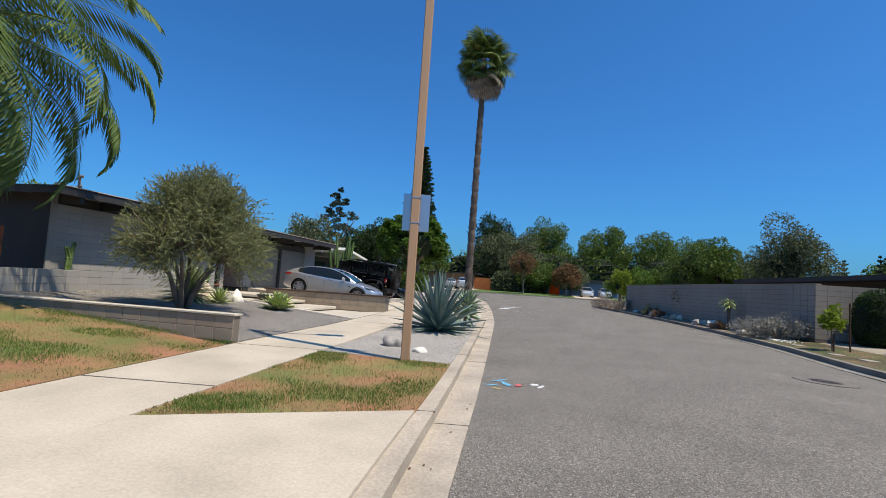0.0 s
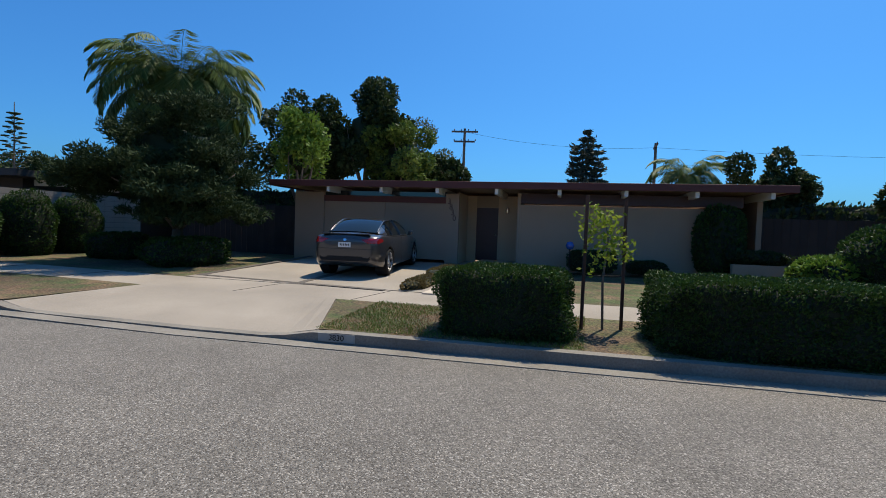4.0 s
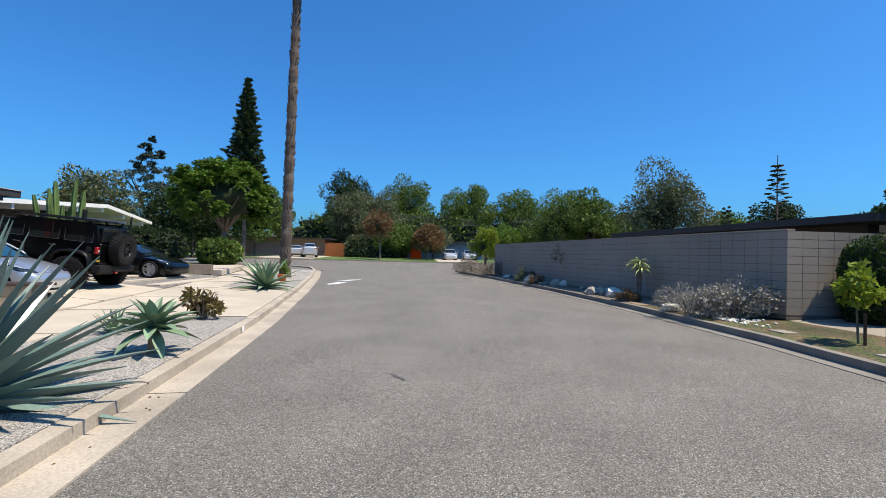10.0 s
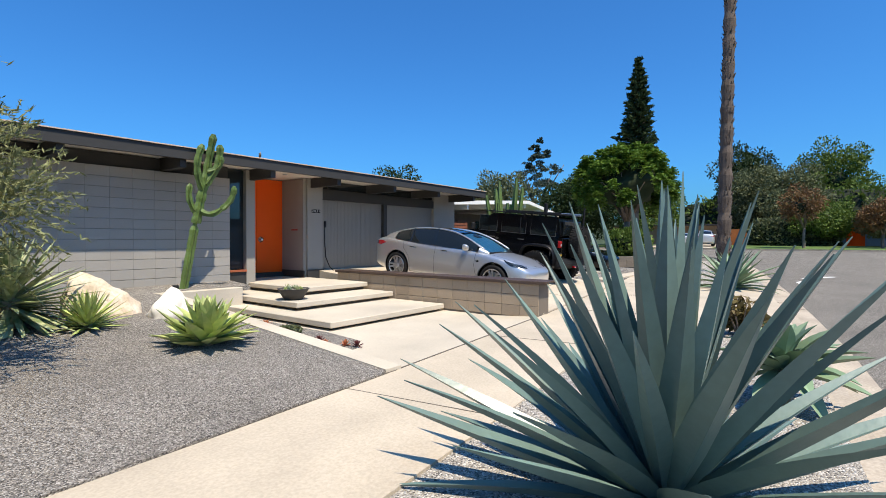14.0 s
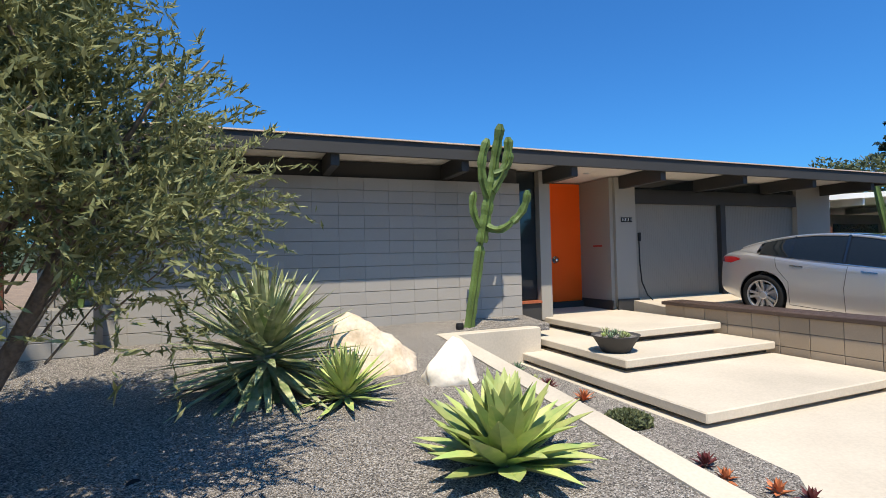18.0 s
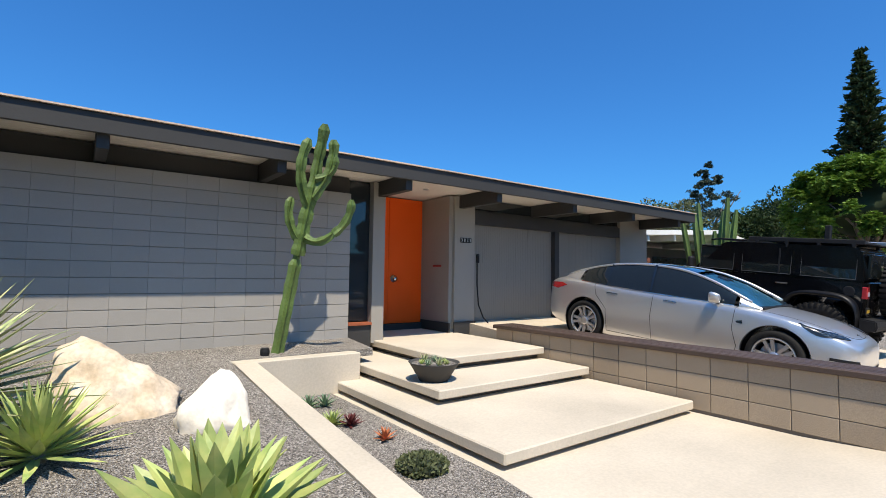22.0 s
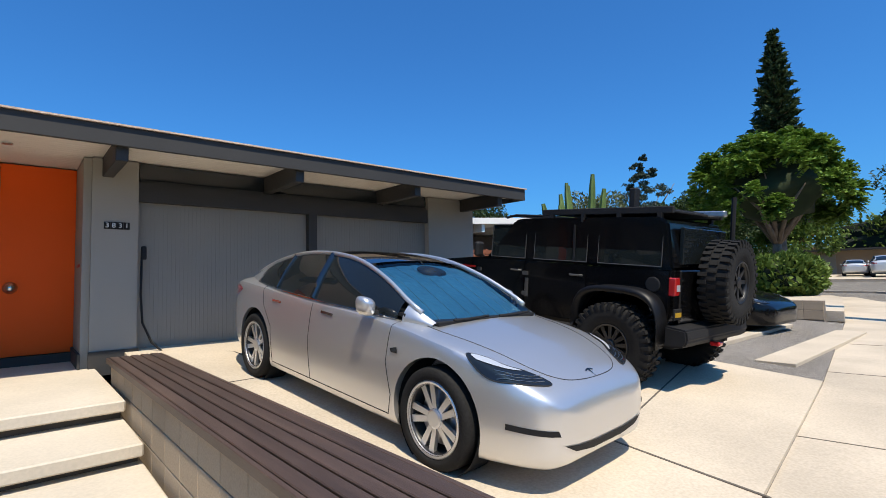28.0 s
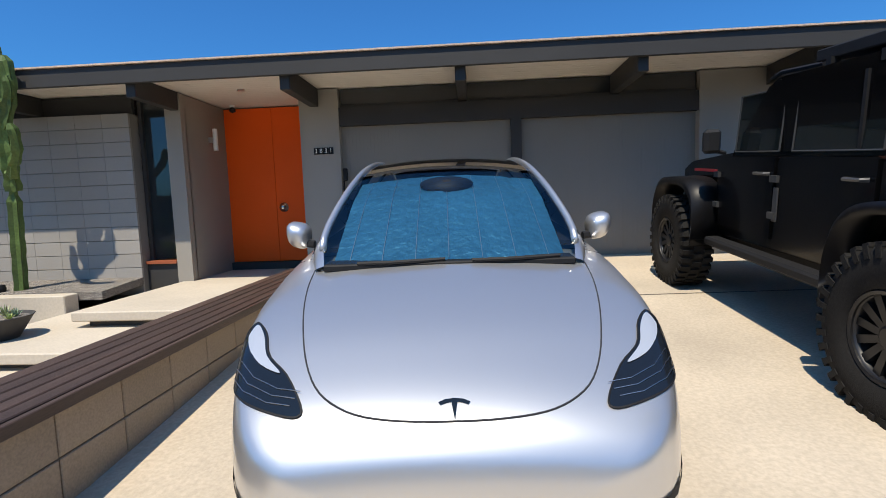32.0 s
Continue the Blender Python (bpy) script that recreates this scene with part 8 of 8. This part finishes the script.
# trees behind the garden wall and down the street
for (x, y, h, r, mt, nm, n, lf, base) in (
    (44, -8.9, 7.2, 3.1, L_GREEN, "dense green shrub tree behind the wall", 4200, 0.22, 0.12),
    (42.1, -11.0, 7.2, 2.4, L_GREEN, "upright green tree behind the wall", 3800, 0.24, 0.15),
    (35.9, -13.8, 7.4, 3.3, L_GREY, "silvery green rounded tree behind the wall", 5600, 0.20, 0.15),
    (46.8, -5.7, 4.4, 2.1, L_BRIGHT, "bright green shrub at the corner", 2600, 0.22, 0.08),
    (45.2, -2.9, 3.9, 1.4, L_YELLOW, "yellow flowering shrub at the corner", 1600, 0.22, 0.1),
    (55.6, -37.5, 8.5, 3.0, L_DARK, "dark pointed tree in the distance", 2200, 0.35, 0.1),
    (26.7, -26.4, 9.5, 2.2, L_DARK, "slender dark poplar beyond the wall", 3600, 0.28, 0.15),
    (23.6, -29.5, 10.0, 2.4, L_DARK, "slender dark poplar beyond the wall", 3600, 0.28, 0.12),
    (34.7, -30.2, 8.0, 0.9, L_DARK, "thin dark tree beyond the wall", 1400, 0.28, 0.35)):
    tree("tree", x, y, 0.5, h, r, mt, nm, n=n, leaf=lf, base=base, clumps=22)
for (x, y, h) in ((56.5, -31.6, 7.2), (58.2, -33.3, 7.6), (63.2, -39.4, 8.2), (55.1, -27.4, 6.4), (67.6, -43.0, 9)):
    conifer("cypress", x, y, 0.5, h, 0.75, L_DARK, "narrow dark cypress in the distance", tiers=12, n=900, leaf=0.35, power=0.4, droop=-0.8, base=0.05)
conifer("norfolk_pine", 50.4, 19.6, 0.6, 17.3, 2.9, L_PINE, "tall symmetrical dark pine behind the round tree", tiers=30, n=22000, leaf=0.40, power=0.75, droop=0.05, tip_up=0.6, base=0.25)
cd = thing("cedar_tree", pose(79.8, 44.0, 0.5), "large grey-green cedar with flat layered boughs", "tree")
limbs((0, 0, -0.3), 14, 6, 4.5, 0.4, cd)
P, O = [], []
for i in range(16):
    f = i / 15
    a = i * 2.4
    rr_ = 5.2 * (1 - f) ** 0.7 + 0.6
    p, o = clump_points((math.cos(a) * rr_ * 0.45, math.sin(a) * rr_ * 0.45, 3.5 + 14.0 * f), (rr_ * 0.75, rr_ * 0.75, 0.8), 10, 700, 0.4, 0.45)
    P.append(p)
    O.append(o)
leaf_cloud("crown", np.concatenate(P), np.concatenate(O), 0.5, 0.3, L_CEDAR, cd)
# broad feathery tree by the bend
jt = thing("shade_tree", pose(37.6, 16.7, 0.75), "broad round shade tree with bright green leaves", "tree")
limbs((0, 0, -0.4), 5.6, 8, 2.8, 0.27, jt, lean=(0.3, 0))
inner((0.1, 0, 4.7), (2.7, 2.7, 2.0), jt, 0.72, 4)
C, A, S = [], [], []
for k in range(150):
    d_ = unit(RNG.normal(0, 1, 3))
    if d_[2] < -0.5:
        d_[2] *= -0.7
    hub = np.array([0.1, 0, 4.45]) + d_ * np.array([3.3, 3.3, 2.7]) * (RNG.uniform(0.5, 1.0) ** 0.5)
    lead = unit(d_ + np.array([0, 0, 0.35]))
    for q_ in range(26):
        ax = unit(lead * 0.55 + RNG.normal(0, 0.75, 3))
        sd = unit(np.cross(ax, [0.1, 0, 1.0]))
        for j in range(6):
            q = hub + ax * (0.10 + 0.085 * j) - np.array([0, 0, 0.004]) * j * j
            for sg in (-1, 1):
                v = unit(sd * sg + ax * 0.6 - np.array([0, 0, 0.15]))
                ln_ = 0.125 * (1 - j / 11)
                C.append(q + v * ln_)
                A.append(v * ln_)
                S.append(unit(np.cross(v, unit(RNG.normal(0, 0.5, 3) + np.array([0, 0, 1.0])))) * 0.06)
o = new("crown", leaf_mesh("crown", np.array(C), np.array(A), np.array(S), L_BRIGHT))
o.parent = jt
# tall fan palm at the kerb
fp = thing("fan_palm", pose(26.9, 9.55, hk(27, 0)), "very tall slender fan palm with a shaggy trunk", "palm tree")
n = 60
pts = [(0.75 * (i / n) ** 1.4, -0.1 * i / n, -0.3 + 18.0 * i / n) for i in range(n + 1)]
part("trunk", tube(pts, [(0.33 if i < 2 else 0.25 - 0.06 * i / n) * (1 + 0.10 * ((i * 7) % 3 - 1)) for i in range(n + 1)], 12), PALMBARK, fp)
bm = bmesh.new()
for i in range(420):
    f = RNG.uniform(0.02, 0.98)
    k = int(f * n)
    a = RNG.uniform(0, 6.28)
    r0 = 0.20 - 0.05 * f
    p = Vector(pts[k]) + Vector((math.cos(a) * r0, math.sin(a) * r0, 0))
    tube([p, p + Vector((math.cos(a) * 0.10, math.sin(a) * 0.10, 0.10 + 0.08 * (i % 3)))], [0.035, 0.012], 4, bm)
tagged(part("bark_sheath", bm, PALMBARK, fp, "broken leaf stubs on the trunk"), kind="stuff")
def fan_mesh(green):
    """A folded fan of narrow segments whose tips hang."""
    C, A, S = [], [], []
    for k in range(30):
        a = radians(-125 + 250 * k / 29)
        d_ = unit(np.array([math.cos(a), math.sin(a), -0.10 - 0.2 * abs(math.sin(a))]))
        p1 = np.array([0.85, 0, 0]) + d_ * 0.55
        e_ = unit(d_ * 0.75 + np.array([0, 0, -0.55 - RNG.uniform(0, 0.5)]))
        sd = unit(np.cross(d_, [0, 0, 1.0]))
        C += [np.array([0.85, 0, 0]) + d_ * 0.30, p1 + e_ * 0.20]
        A += [d_ * 0.32, e_ * 0.26]
        S += [sd * 0.055, sd * 0.04]
    C.append(np.array([0.45, 0, 0.02])); A.append(np.array([0.45, 0, 0])); S.append(np.array([0, 0.03, 0]))
    return leaf_mesh("fan", np.array(C), np.array(A), np.array(S), L_PALM if green else L_DRY)
fans = (fan_mesh(True), fan_mesh(True), fan_mesh(False))
for i in range(60):
    f = i / 60
    o = new("fan", fans[i % 2 if f < 0.80 else 2])
    o.parent = fp
    k_ = RNG.uniform(1.1, 1.55)
    o.matrix_local = pose(pts[-1][0], pts[-1][1], 17.8 - 0.9 * f, 0, 0, i * 137.5) @ pose(0, 0, 0, RNG.uniform(-30, 30), -(78 - 150 * f ** 1.1), 0) @ Matrix.Diagonal((k_, k_, k_, 1))
# queen palm by the grey house
queen_palm("queen_palm", -0.2, 15.4, 0.55, 5.2, 4.5, "tall queen palm with feathery drooping fronds", n=48, leaflet=0.80, r=0.17)

# neighbour to the east: driveway strips, low walls, roof and sports car
strip(18.92, 26.3, w_hi, lambda x: 24, hdrive, GRAVEL, "side_gravel", "grey gravel drive of the next house", "gravel", dz=-0.01)
for k in range(4):
    tagged(link("drive_strip", box(19.6, 11.75 + 1.0 * k + (0.25 if k else 0), hdrive(22, 11.8 + k) - 0.05, 24.6, 12.25 + 1.0 * k, hdrive(22, 12.0 + k) + 0.012, 0.006), CONCRETE), "pale concrete strip across the gravel drive", "paving", "drive strips")
block_wall("low_wall_east", (26.4, 12.75), (26.4, 15.6), 0.46, 0.92, 0.2, 0.4, 0.2, TANBLOCK, MORTAR, both=True, pieces=True, label="low tan block wall beside the drive", category="wall", kind="structure")
strip(26.62, 34, w_hi, lambda x: 20, lambda x, y: zr(x) + 0.45, CONCRETE, "raised_bed", "sandy raised front garden", "ground")
strip(27.5, 34, lambda x: w_hi(x) + 2.2, lambda x: 26, lambda x, y: zr(x) + 0.48, GREENLAWN, "front_lawn", "green front lawn", "lawn")
hedge("strap_leaf_bush", 32.6, 14.2, 0.6, 35.4, 16.6, 2.3, "dense dark strap-leaved bush on the lawn", leaf=0.30, n=4200, power=2.3, wave=0.15, material=L_GREEN, category="shrub")
rosette("blue_yucca", 25.2, 17.6, 0.7, 160, 0.95, 0.035, PALEAGAVE, "round blue-grey fine-leaved yucca", top=88, low=-40, gamma=0.9, lift=0.5, rise=0.3, category="yucca", T=0.008)
sportscar, sskin = sedan("black_sports_car", pose(23.4, 14.9, 0.50, -2.5, 0, 176), BLACKCAR, "low black sports coupe on the gravel drive", trunk=True, detail=False, L=4.4, H=1.28)
eh = thing("neighbour_house", pose(0, 20.3, 0.6), "low brown house with white roof edge and open rafters", "house")
DARKBROWN = mat("dark_brown_siding", (0.045, 0.025, 0.018), 0.7, 0.2, 6)
part("wall", box(20.2, 2.0, 0, 33.5, 11, 2.5), DARKBROWN, eh)
rfp = [(19.5, 2.48), (30.8, 3.18), (35.4, 2.55), (35.4, 2.72), (30.8, 3.38), (19.5, 2.66)]
bm = bmesh.new()
a = [bm.verts.new((x, 0, z)) for x, z in rfp]
b = [bm.verts.new((x, 12, z)) for x, z in rfp]
bm.faces.new(a)
bm.faces.new(b[::-1])
for i in range(6):
    bm.faces.new((a[i], b[i], b[(i + 1) % 6], a[(i + 1) % 6]))
bmesh.ops.recalc_face_normals(bm, faces=bm.faces)
part("roof", bm, WHITE, eh, "white edged low gable roof")
for i in range(8):
    x = 20.5 + 2.0 * i
    z = 2.48 + 0.062 * (x - 19.5) if x < 30.8 else 3.18 - 0.137 * (x - 30.8)
    part("rafter", box(x - 0.07, 0.1, z - 0.24, x + 0.07, 4, z - 0.004), WHITE, eh)
part("door", box(26.2, 1.95, 0, 27.1, 1.99, 2.1), DARKDOOR, eh)
part("window", box(28, 1.96, 0.6, 31, 1.99, 2.1), GLASS, eh)
fe = thing("slat_fence", pose(19.0, 19.8, 0.7), "horizontal reddish wood slat fence beside the garage", "fence")
for k in range(13):
    part("slat", box(0, 0, 0.05 + 0.13 * k, 4.6, 0.03, 0.155 + 0.13 * k), REDWOOD, fe)
for k in range(4):
    part("fence_post", box(0.0 + 1.5 * k, 0.03, -0.1, 0.09 + 1.5 * k, 0.12, 1.75), REDWOOD, fe)
# column cactus group in the neighbour's yard
cgr = thing("cactus_clump", pose(23.2, 17.4, 0.6), "clump of tall green column cacti", "cactus")
for i in range(14):
    a = i * 2.4
    q = 0.15 + 0.09 * (i % 5)
    path, rad = wavy((math.cos(a) * q, math.sin(a) * q, -0.1), (math.cos(a) * q * 2.2, math.sin(a) * q * 2.2, 2.6 + 0.35 * (i % 4)), 0.095, 10, 0.06)
    part("column", ribbed(path, rad, 5), CACTUS, cgr)
# pot and kerbside bush
pot = thing("potted_plant", pose(24.2, 8.95, hk(24, 0) + 0.02), "small green plant in an orange clay pot", "potted plant")
part("pot", lathe([(0, 0), (0.14, 0), (0.19, 0.24), (0.21, 0.24), (0.21, 0.29), (0.18, 0.29), (0.17, 0.24), (0, 0.24)], 20), mat("orange_pot", (0.55, 0.10, 0.02), 0.6, 0.1, 9), pot, smooth=True)
p, o = clump_points((0, 0, 0.55), (0.28, 0.28, 0.3), 8, 260, 0.5)
leaf_cloud("foliage", p, o, 0.22, 0.2, L_BRIGHT, pot, up=0.5)
shrub("brown_leaf_bush", 12.6, 7.4, 0.36, 0.62, L_BROWN, "small rounded bush with brown and green leaves", 520, 0.15, 0.45, z=hk(12, 7))
# far houses across the end of the street
ZF = zr(60)
strip(60.2, 72, lambda x: -60, lambda x: 90, lambda x, y: ZF + 0.18 + (x - 60) * 0.02, GREENLAWN, "far_lawn", "green lawn at the end of the street", "lawn", step=4)
tagged(link("kerb", box(60.0, -60, ZF - 0.2, 60.2, 90, ZF + 0.16), KERB), "concrete kerb at the end of the street", "kerb", kind="structure")
BLUEPAINT = mat("blue_house_paint", (0.12, 0.22, 0.33), 0.7, 0.05, 3)
bh = thing("blue_house", pose(75.3, -0.6, ZF + 0.35, 0, 0, 0), "low blue house with a flat roof and orange door", "house")
part("wall", box(0, -6, 0, 8, 5.0, 2.5), BLUEPAINT, bh)
part("roof", box(-1.2, -6.8, 2.5, 8.5, 6, 2.68), CHARCOAL, bh)
part("garage_door", box(-0.06, -5.0, 0, 0.0, 0.2, 2.15), mat("pale_blue_panel", (0.16, 0.28, 0.38), 0.6, 0.05, 3), bh)
part("door", box(-0.06, 3.0, 0, 0.0, 4.6, 2.2), ORANGE, bh)
part("window", box(-0.05, 0.9, 0.9, 0.0, 2.4, 2.0), GLASS, bh)
oh = thing("orange_fence_house", pose(75.0, 20.4, ZF + 0.35), "low pale house with dark roof and orange gate", "house")
part("wall", box(0, -4, 0, 8, 10, 2.5), CREAM, oh)
part("roof", box(-1.2, -4.8, 2.5, 8.5, 11, 2.7), CHARCOAL, oh)
part("gate", box(-1.0, -7.0, 0, -0.9, -4.2, 2.0), mat("orange_wood", (0.42, 0.13, 0.03), 0.7, 0.1, 6), oh)
part("garage_door", box(-0.06, 1, 0, 0, 6, 2.1), GREYPAINT, oh)
strip(60.2, 73, lambda x: -4.2, lambda x: 0.6, lambda x, y: ZF + 0.20 + (x - 60) * 0.02, CONCRETE, "far_driveway", "pale driveway at the end of the street", "driveway", step=4, dz=0.01)
strip(60.2, 73, lambda x: 15.2, lambda x: 22.0, lambda x, y: ZF + 0.20 + (x - 60) * 0.02, CONCRETE, "far_driveway", "pale driveway at the end of the street", "driveway", step=4, dz=0.01)
sedan("white_hatchback", pose(69.0, -1.4, ZF + 0.34, 0, 0, 90), WHITECAR, "small pale car on a far driveway", detail=False, L=4.2, H=1.5)
sedan("white_car", pose(71.0, -4.2, ZF + 0.38, 0, 0, 90), WHITECAR, "pale car under a cover on a far driveway", detail=False, L=4.3, H=1.45)
sedan("silver_wagon", pose(66.0, 16.6, ZF + 0.34, 0, 0, -80), WHITECAR, "silver wagon on a far driveway", detail=False, L=4.8, H=1.75)
sedan("white_car", pose(68.5, 18.9, ZF + 0.38, 0, 0, -80), WHITECAR, "pale car on a far driveway", detail=False, L=4.4, H=1.45)
for (x, y, h, r, mt, nm, n, lf, base) in (
    (81, 11.2, 10.6, 5.6, L_GREY, "big grey-green weeping tree at the end of the street", 7000, 0.34, 0.05),
    (71.7, 6.3, 5.6, 3.0, L_GREEN, "green shrub tree on the far lawn", 3600, 0.30, 0.05),
    (70.7, 0.8, 5.0, 2.8, L_GREY, "grey-green shrub tree on the far lawn", 3200, 0.28, 0.05),
    (88.0, 14.5, 15.2, 5.0, L_DARK, "tall dark tree beyond the houses", 4200, 0.45, 0.2),
    (91.2, 4.8, 14.4, 4.6, L_GREEN, "tall green tree beyond the houses", 4200, 0.45, 0.15),
    (92.0, -6.3, 14.0, 5.0, L_GREEN, "tall green tree beyond the blue house", 4600, 0.45, 0.15),
    (93.9, -14.9, 13.4, 5.0, L_GREEN, "tall green tree beyond the blue house", 4200, 0.45, 0.15),
    (95.7, -24.3, 11.2, 5.0, L_GREEN, "green tree beyond the corner", 3600, 0.45, 0.1),
    (86.2, 28.9, 12.4, 5.0, L_BROWN, "brownish tree beyond the houses", 3600, 0.45, 0.15),
    (82.8, 38.1, 10, 5.0, L_GREEN, "green tree beyond the houses", 3600, 0.45, 0.1),
    (63.3, 60.3, 12, 6.0, L_DARK, "dark tree beyond the houses", 3600, 0.5, 0.1),
    (40.9, 60.8, 10, 5.0, L_GREEN, "green tree behind the houses", 3200, 0.45, 0.1),
    (30.9, 44.8, 5.5, 3.0, L_DARK, "dark tree behind the grey house", 2600, 0.3, 0.1),
    (60.1, 28.6, 9.0, 4.6, L_DARK, "dark dense tree beyond the shade tree", 3600, 0.4, 0.03),
    (67.8, 24.1, 9.5, 4.8, L_GREEN, "green dense tree beyond the shade tree", 3600, 0.45, 0.03),
    (54.5, 36.0, 8.5, 4.2, L_GREY, "grey-green tree beyond the shade tree", 3200, 0.4, 0.03),
    (100.9, -38.1, 10, 7.0, L_GREEN, "distant row of green trees", 3600, 0.6, 0.05),
    (84.1, -50.2, 9, 6.0, L_GREEN, "distant row of green trees", 3200, 0.6, 0.05),
    (61.9, -58.5, 9, 6.0, L_DARK, "distant row of dark trees", 3200, 0.6, 0.05),
    (-30, 40, 9, 6.0, L_GREEN, "green trees behind the neighbour", 2600, 0.6, 0.05),
    (-45, -30, 9, 6.0, L_GREEN, "green trees down the street", 2600, 0.6, 0.05),
    (-55, 5, 10, 7.0, L_GREEN, "green trees down the street", 2600, 0.6, 0.05)):
    tree("tree", x, y, 0.9 if x > 50 else 0.5, h, r, mt, nm, n=n, leaf=lf, base=base, clumps=30)
tree("bare_tree", 63.5, 7.6, ZF + 0.2, 6.4, 2.2, L_RUST, "half-bare rusty-leaved street tree", n=900, leaf=0.3, base=0.3)
tree("rust_tree", 65.5, 1.7, ZF + 0.2, 4.6, 2.0, L_RUST, "rusty brown tree on the far lawn", n=1600, leaf=0.3, base=0.25)
# dense shrubbery under and behind the far trees
for (x0, y0, x1, y1, z1, mt, n_, lf_) in ((83.5, -30, 88, -9, 8.2, L_DARK, 5000, 0.6), (84, -10, 89, 24, 8.4, L_GREEN, 7000, 0.6), (82.5, 38, 88, 62, 6.5, L_GREEN, 5000, 0.6), (70.5, 4.5, 73.5, 13.0, 4.2, L_GREY, 7000, 0.42), (48, 27, 58, 33, 3.6, L_DARK, 5000, 0.4), (40.2, -19, 43.5, -12, 3.6, L_GREEN, 3500, 0.35),
                                     (9.0, -21.4, 20.5, -20.2, 3.4, L_DARK, 5000, 0.26), (-24, -37, 10, -34.5, 4.2, L_DARK, 7000, 0.45), (-18, -24.2, -9, -22.6, 3.2, L_DARK, 3500, 0.3)):
    hedge("shrubbery", x0, y0, 0.3, x1, y1, z1, "dense overgrown shrubs below the trees", leaf=lf_, n=n_, power=3.0, wave=0.22, material=mt, category="shrubs")
# distant wooded rise that closes the view
bm = bmesh.new()
ring = []
for k in range(121):
    a = 2 * math.pi * k / 120
    R = 260
    hgt = 12 + 4.0 * noise.noise(Vector((math.cos(a) * 4, math.sin(a) * 4, 0))) + 2 * noise.noise(Vector((math.cos(a) * 17, math.sin(a) * 17, 3)))
    ring.append((bm.verts.new((R * math.cos(a), R * math.sin(a), -1)), bm.verts.new(((R + 20) * math.cos(a), (R + 20) * math.sin(a), hgt))))
for (a0, a1), (b0, b1) in zip(ring, ring[1:]):
    bm.faces.new((a0, b0, b1, a1))
tagged(link("backdrop", bm, mat("far_woods", (0.035, 0.055, 0.03), 0.95, 0.4, 0.6)), "distant dark green wooded rise", "backdrop", kind="structure")

# ---- grass blades on the lawn strips ----
def grass(name, x0, x1, lo, hi, h, n, material, label, length=0.055, bare=0.1):
    xs = RNG.uniform(x0, x1, n)
    C = []
    for x in xs:
        y = RNG.uniform(lo(x), hi(x))
        if noise.noise(Vector((x * 1.1, y * 1.1, 4.0))) + RNG.normal(0, 0.12) > bare:
            C.append((x, y, h(x, y) + length * 0.35))
    C = np.array(C)
    k = len(C)
    A = unit(RNG.normal(0, 0.45, (k, 3)) + np.array([0, 0, 1.0])) * length / 2 * RNG.uniform(0.6, 1.3, (k, 1))
    S = unit(np.cross(A, RNG.normal(0, 1, (k, 3)))) * 0.0035
    o = new(name, leaf_mesh(name, C, A, S, material))
    return tagged(o, label, "grass", kind="stuff")


L_GRASS = leaf_mat("green_grass", (0.07, 0.13, 0.02), (0.16, 0.22, 0.05))
L_STRAW = leaf_mat("dry_grass", (0.23, 0.13, 0.065), (0.34, 0.22, 0.12), trans=0.1)
grass("grass", -2.9, 1.5, slant, w_lo, lambda x, y: hk(x, y) + 0.02, 24000, L_GRASS, "green grass patches in the kerb lawn", bare=0.14)
grass("dry_grass", -2.9, 1.5, slant, w_lo, lambda x, y: hk(x, y) + 0.02, 4500, L_STRAW, "dry straw-coloured grass in the kerb lawn", 0.04, -0.6)
grass("grass", -5.0, 1.7, w_hi, lambda x: w_hi(x) + 5.0, hlot, 56000, L_GRASS, "green grass patches in the front lawn", bare=0.08)
grass("dry_grass", -5.0, 1.7, w_hi, lambda x: w_hi(x) + 5.0, hlot, 9000, L_STRAW, "dry straw-coloured grass in the front lawn", 0.04, -0.6)
grass("grass", -3.2, 0.35, ws0, s_in, hsouth, 14000, L_GRASS, "green grass by the hedges", bare=0.0)
grass("dry_grass", -3.2, 0.35, ws0, s_in, hsouth, 9000, L_STRAW, "dry grass by the hedges", 0.04, -0.6)
# fallen leaves and stray stones
bm = bmesh.new()
rl = random.Random(9)
for i in range(160):
    x = rl.uniform(-3, 9)
    y = k_in(x) + rl.uniform(-0.55, 2.4)
    z = (hk(x, y) + 0.03) if y > k_in(x) else zr(x) + 0.02
    q = rl.uniform(0.012, 0.03)
    a = rl.uniform(0, 6.28)
    bm.faces.new([bm.verts.new((x + q * math.cos(a + t), y + q * 0.6 * math.sin(a + t), z + 0.004 * (k % 2))) for k, t in enumerate((0, 1.57, 3.14, 4.71))])
tagged(link("fallen_leaves", bm, L_RUST), "small dry fallen leaves in gutter and gravel", "leaves", kind="stuff")
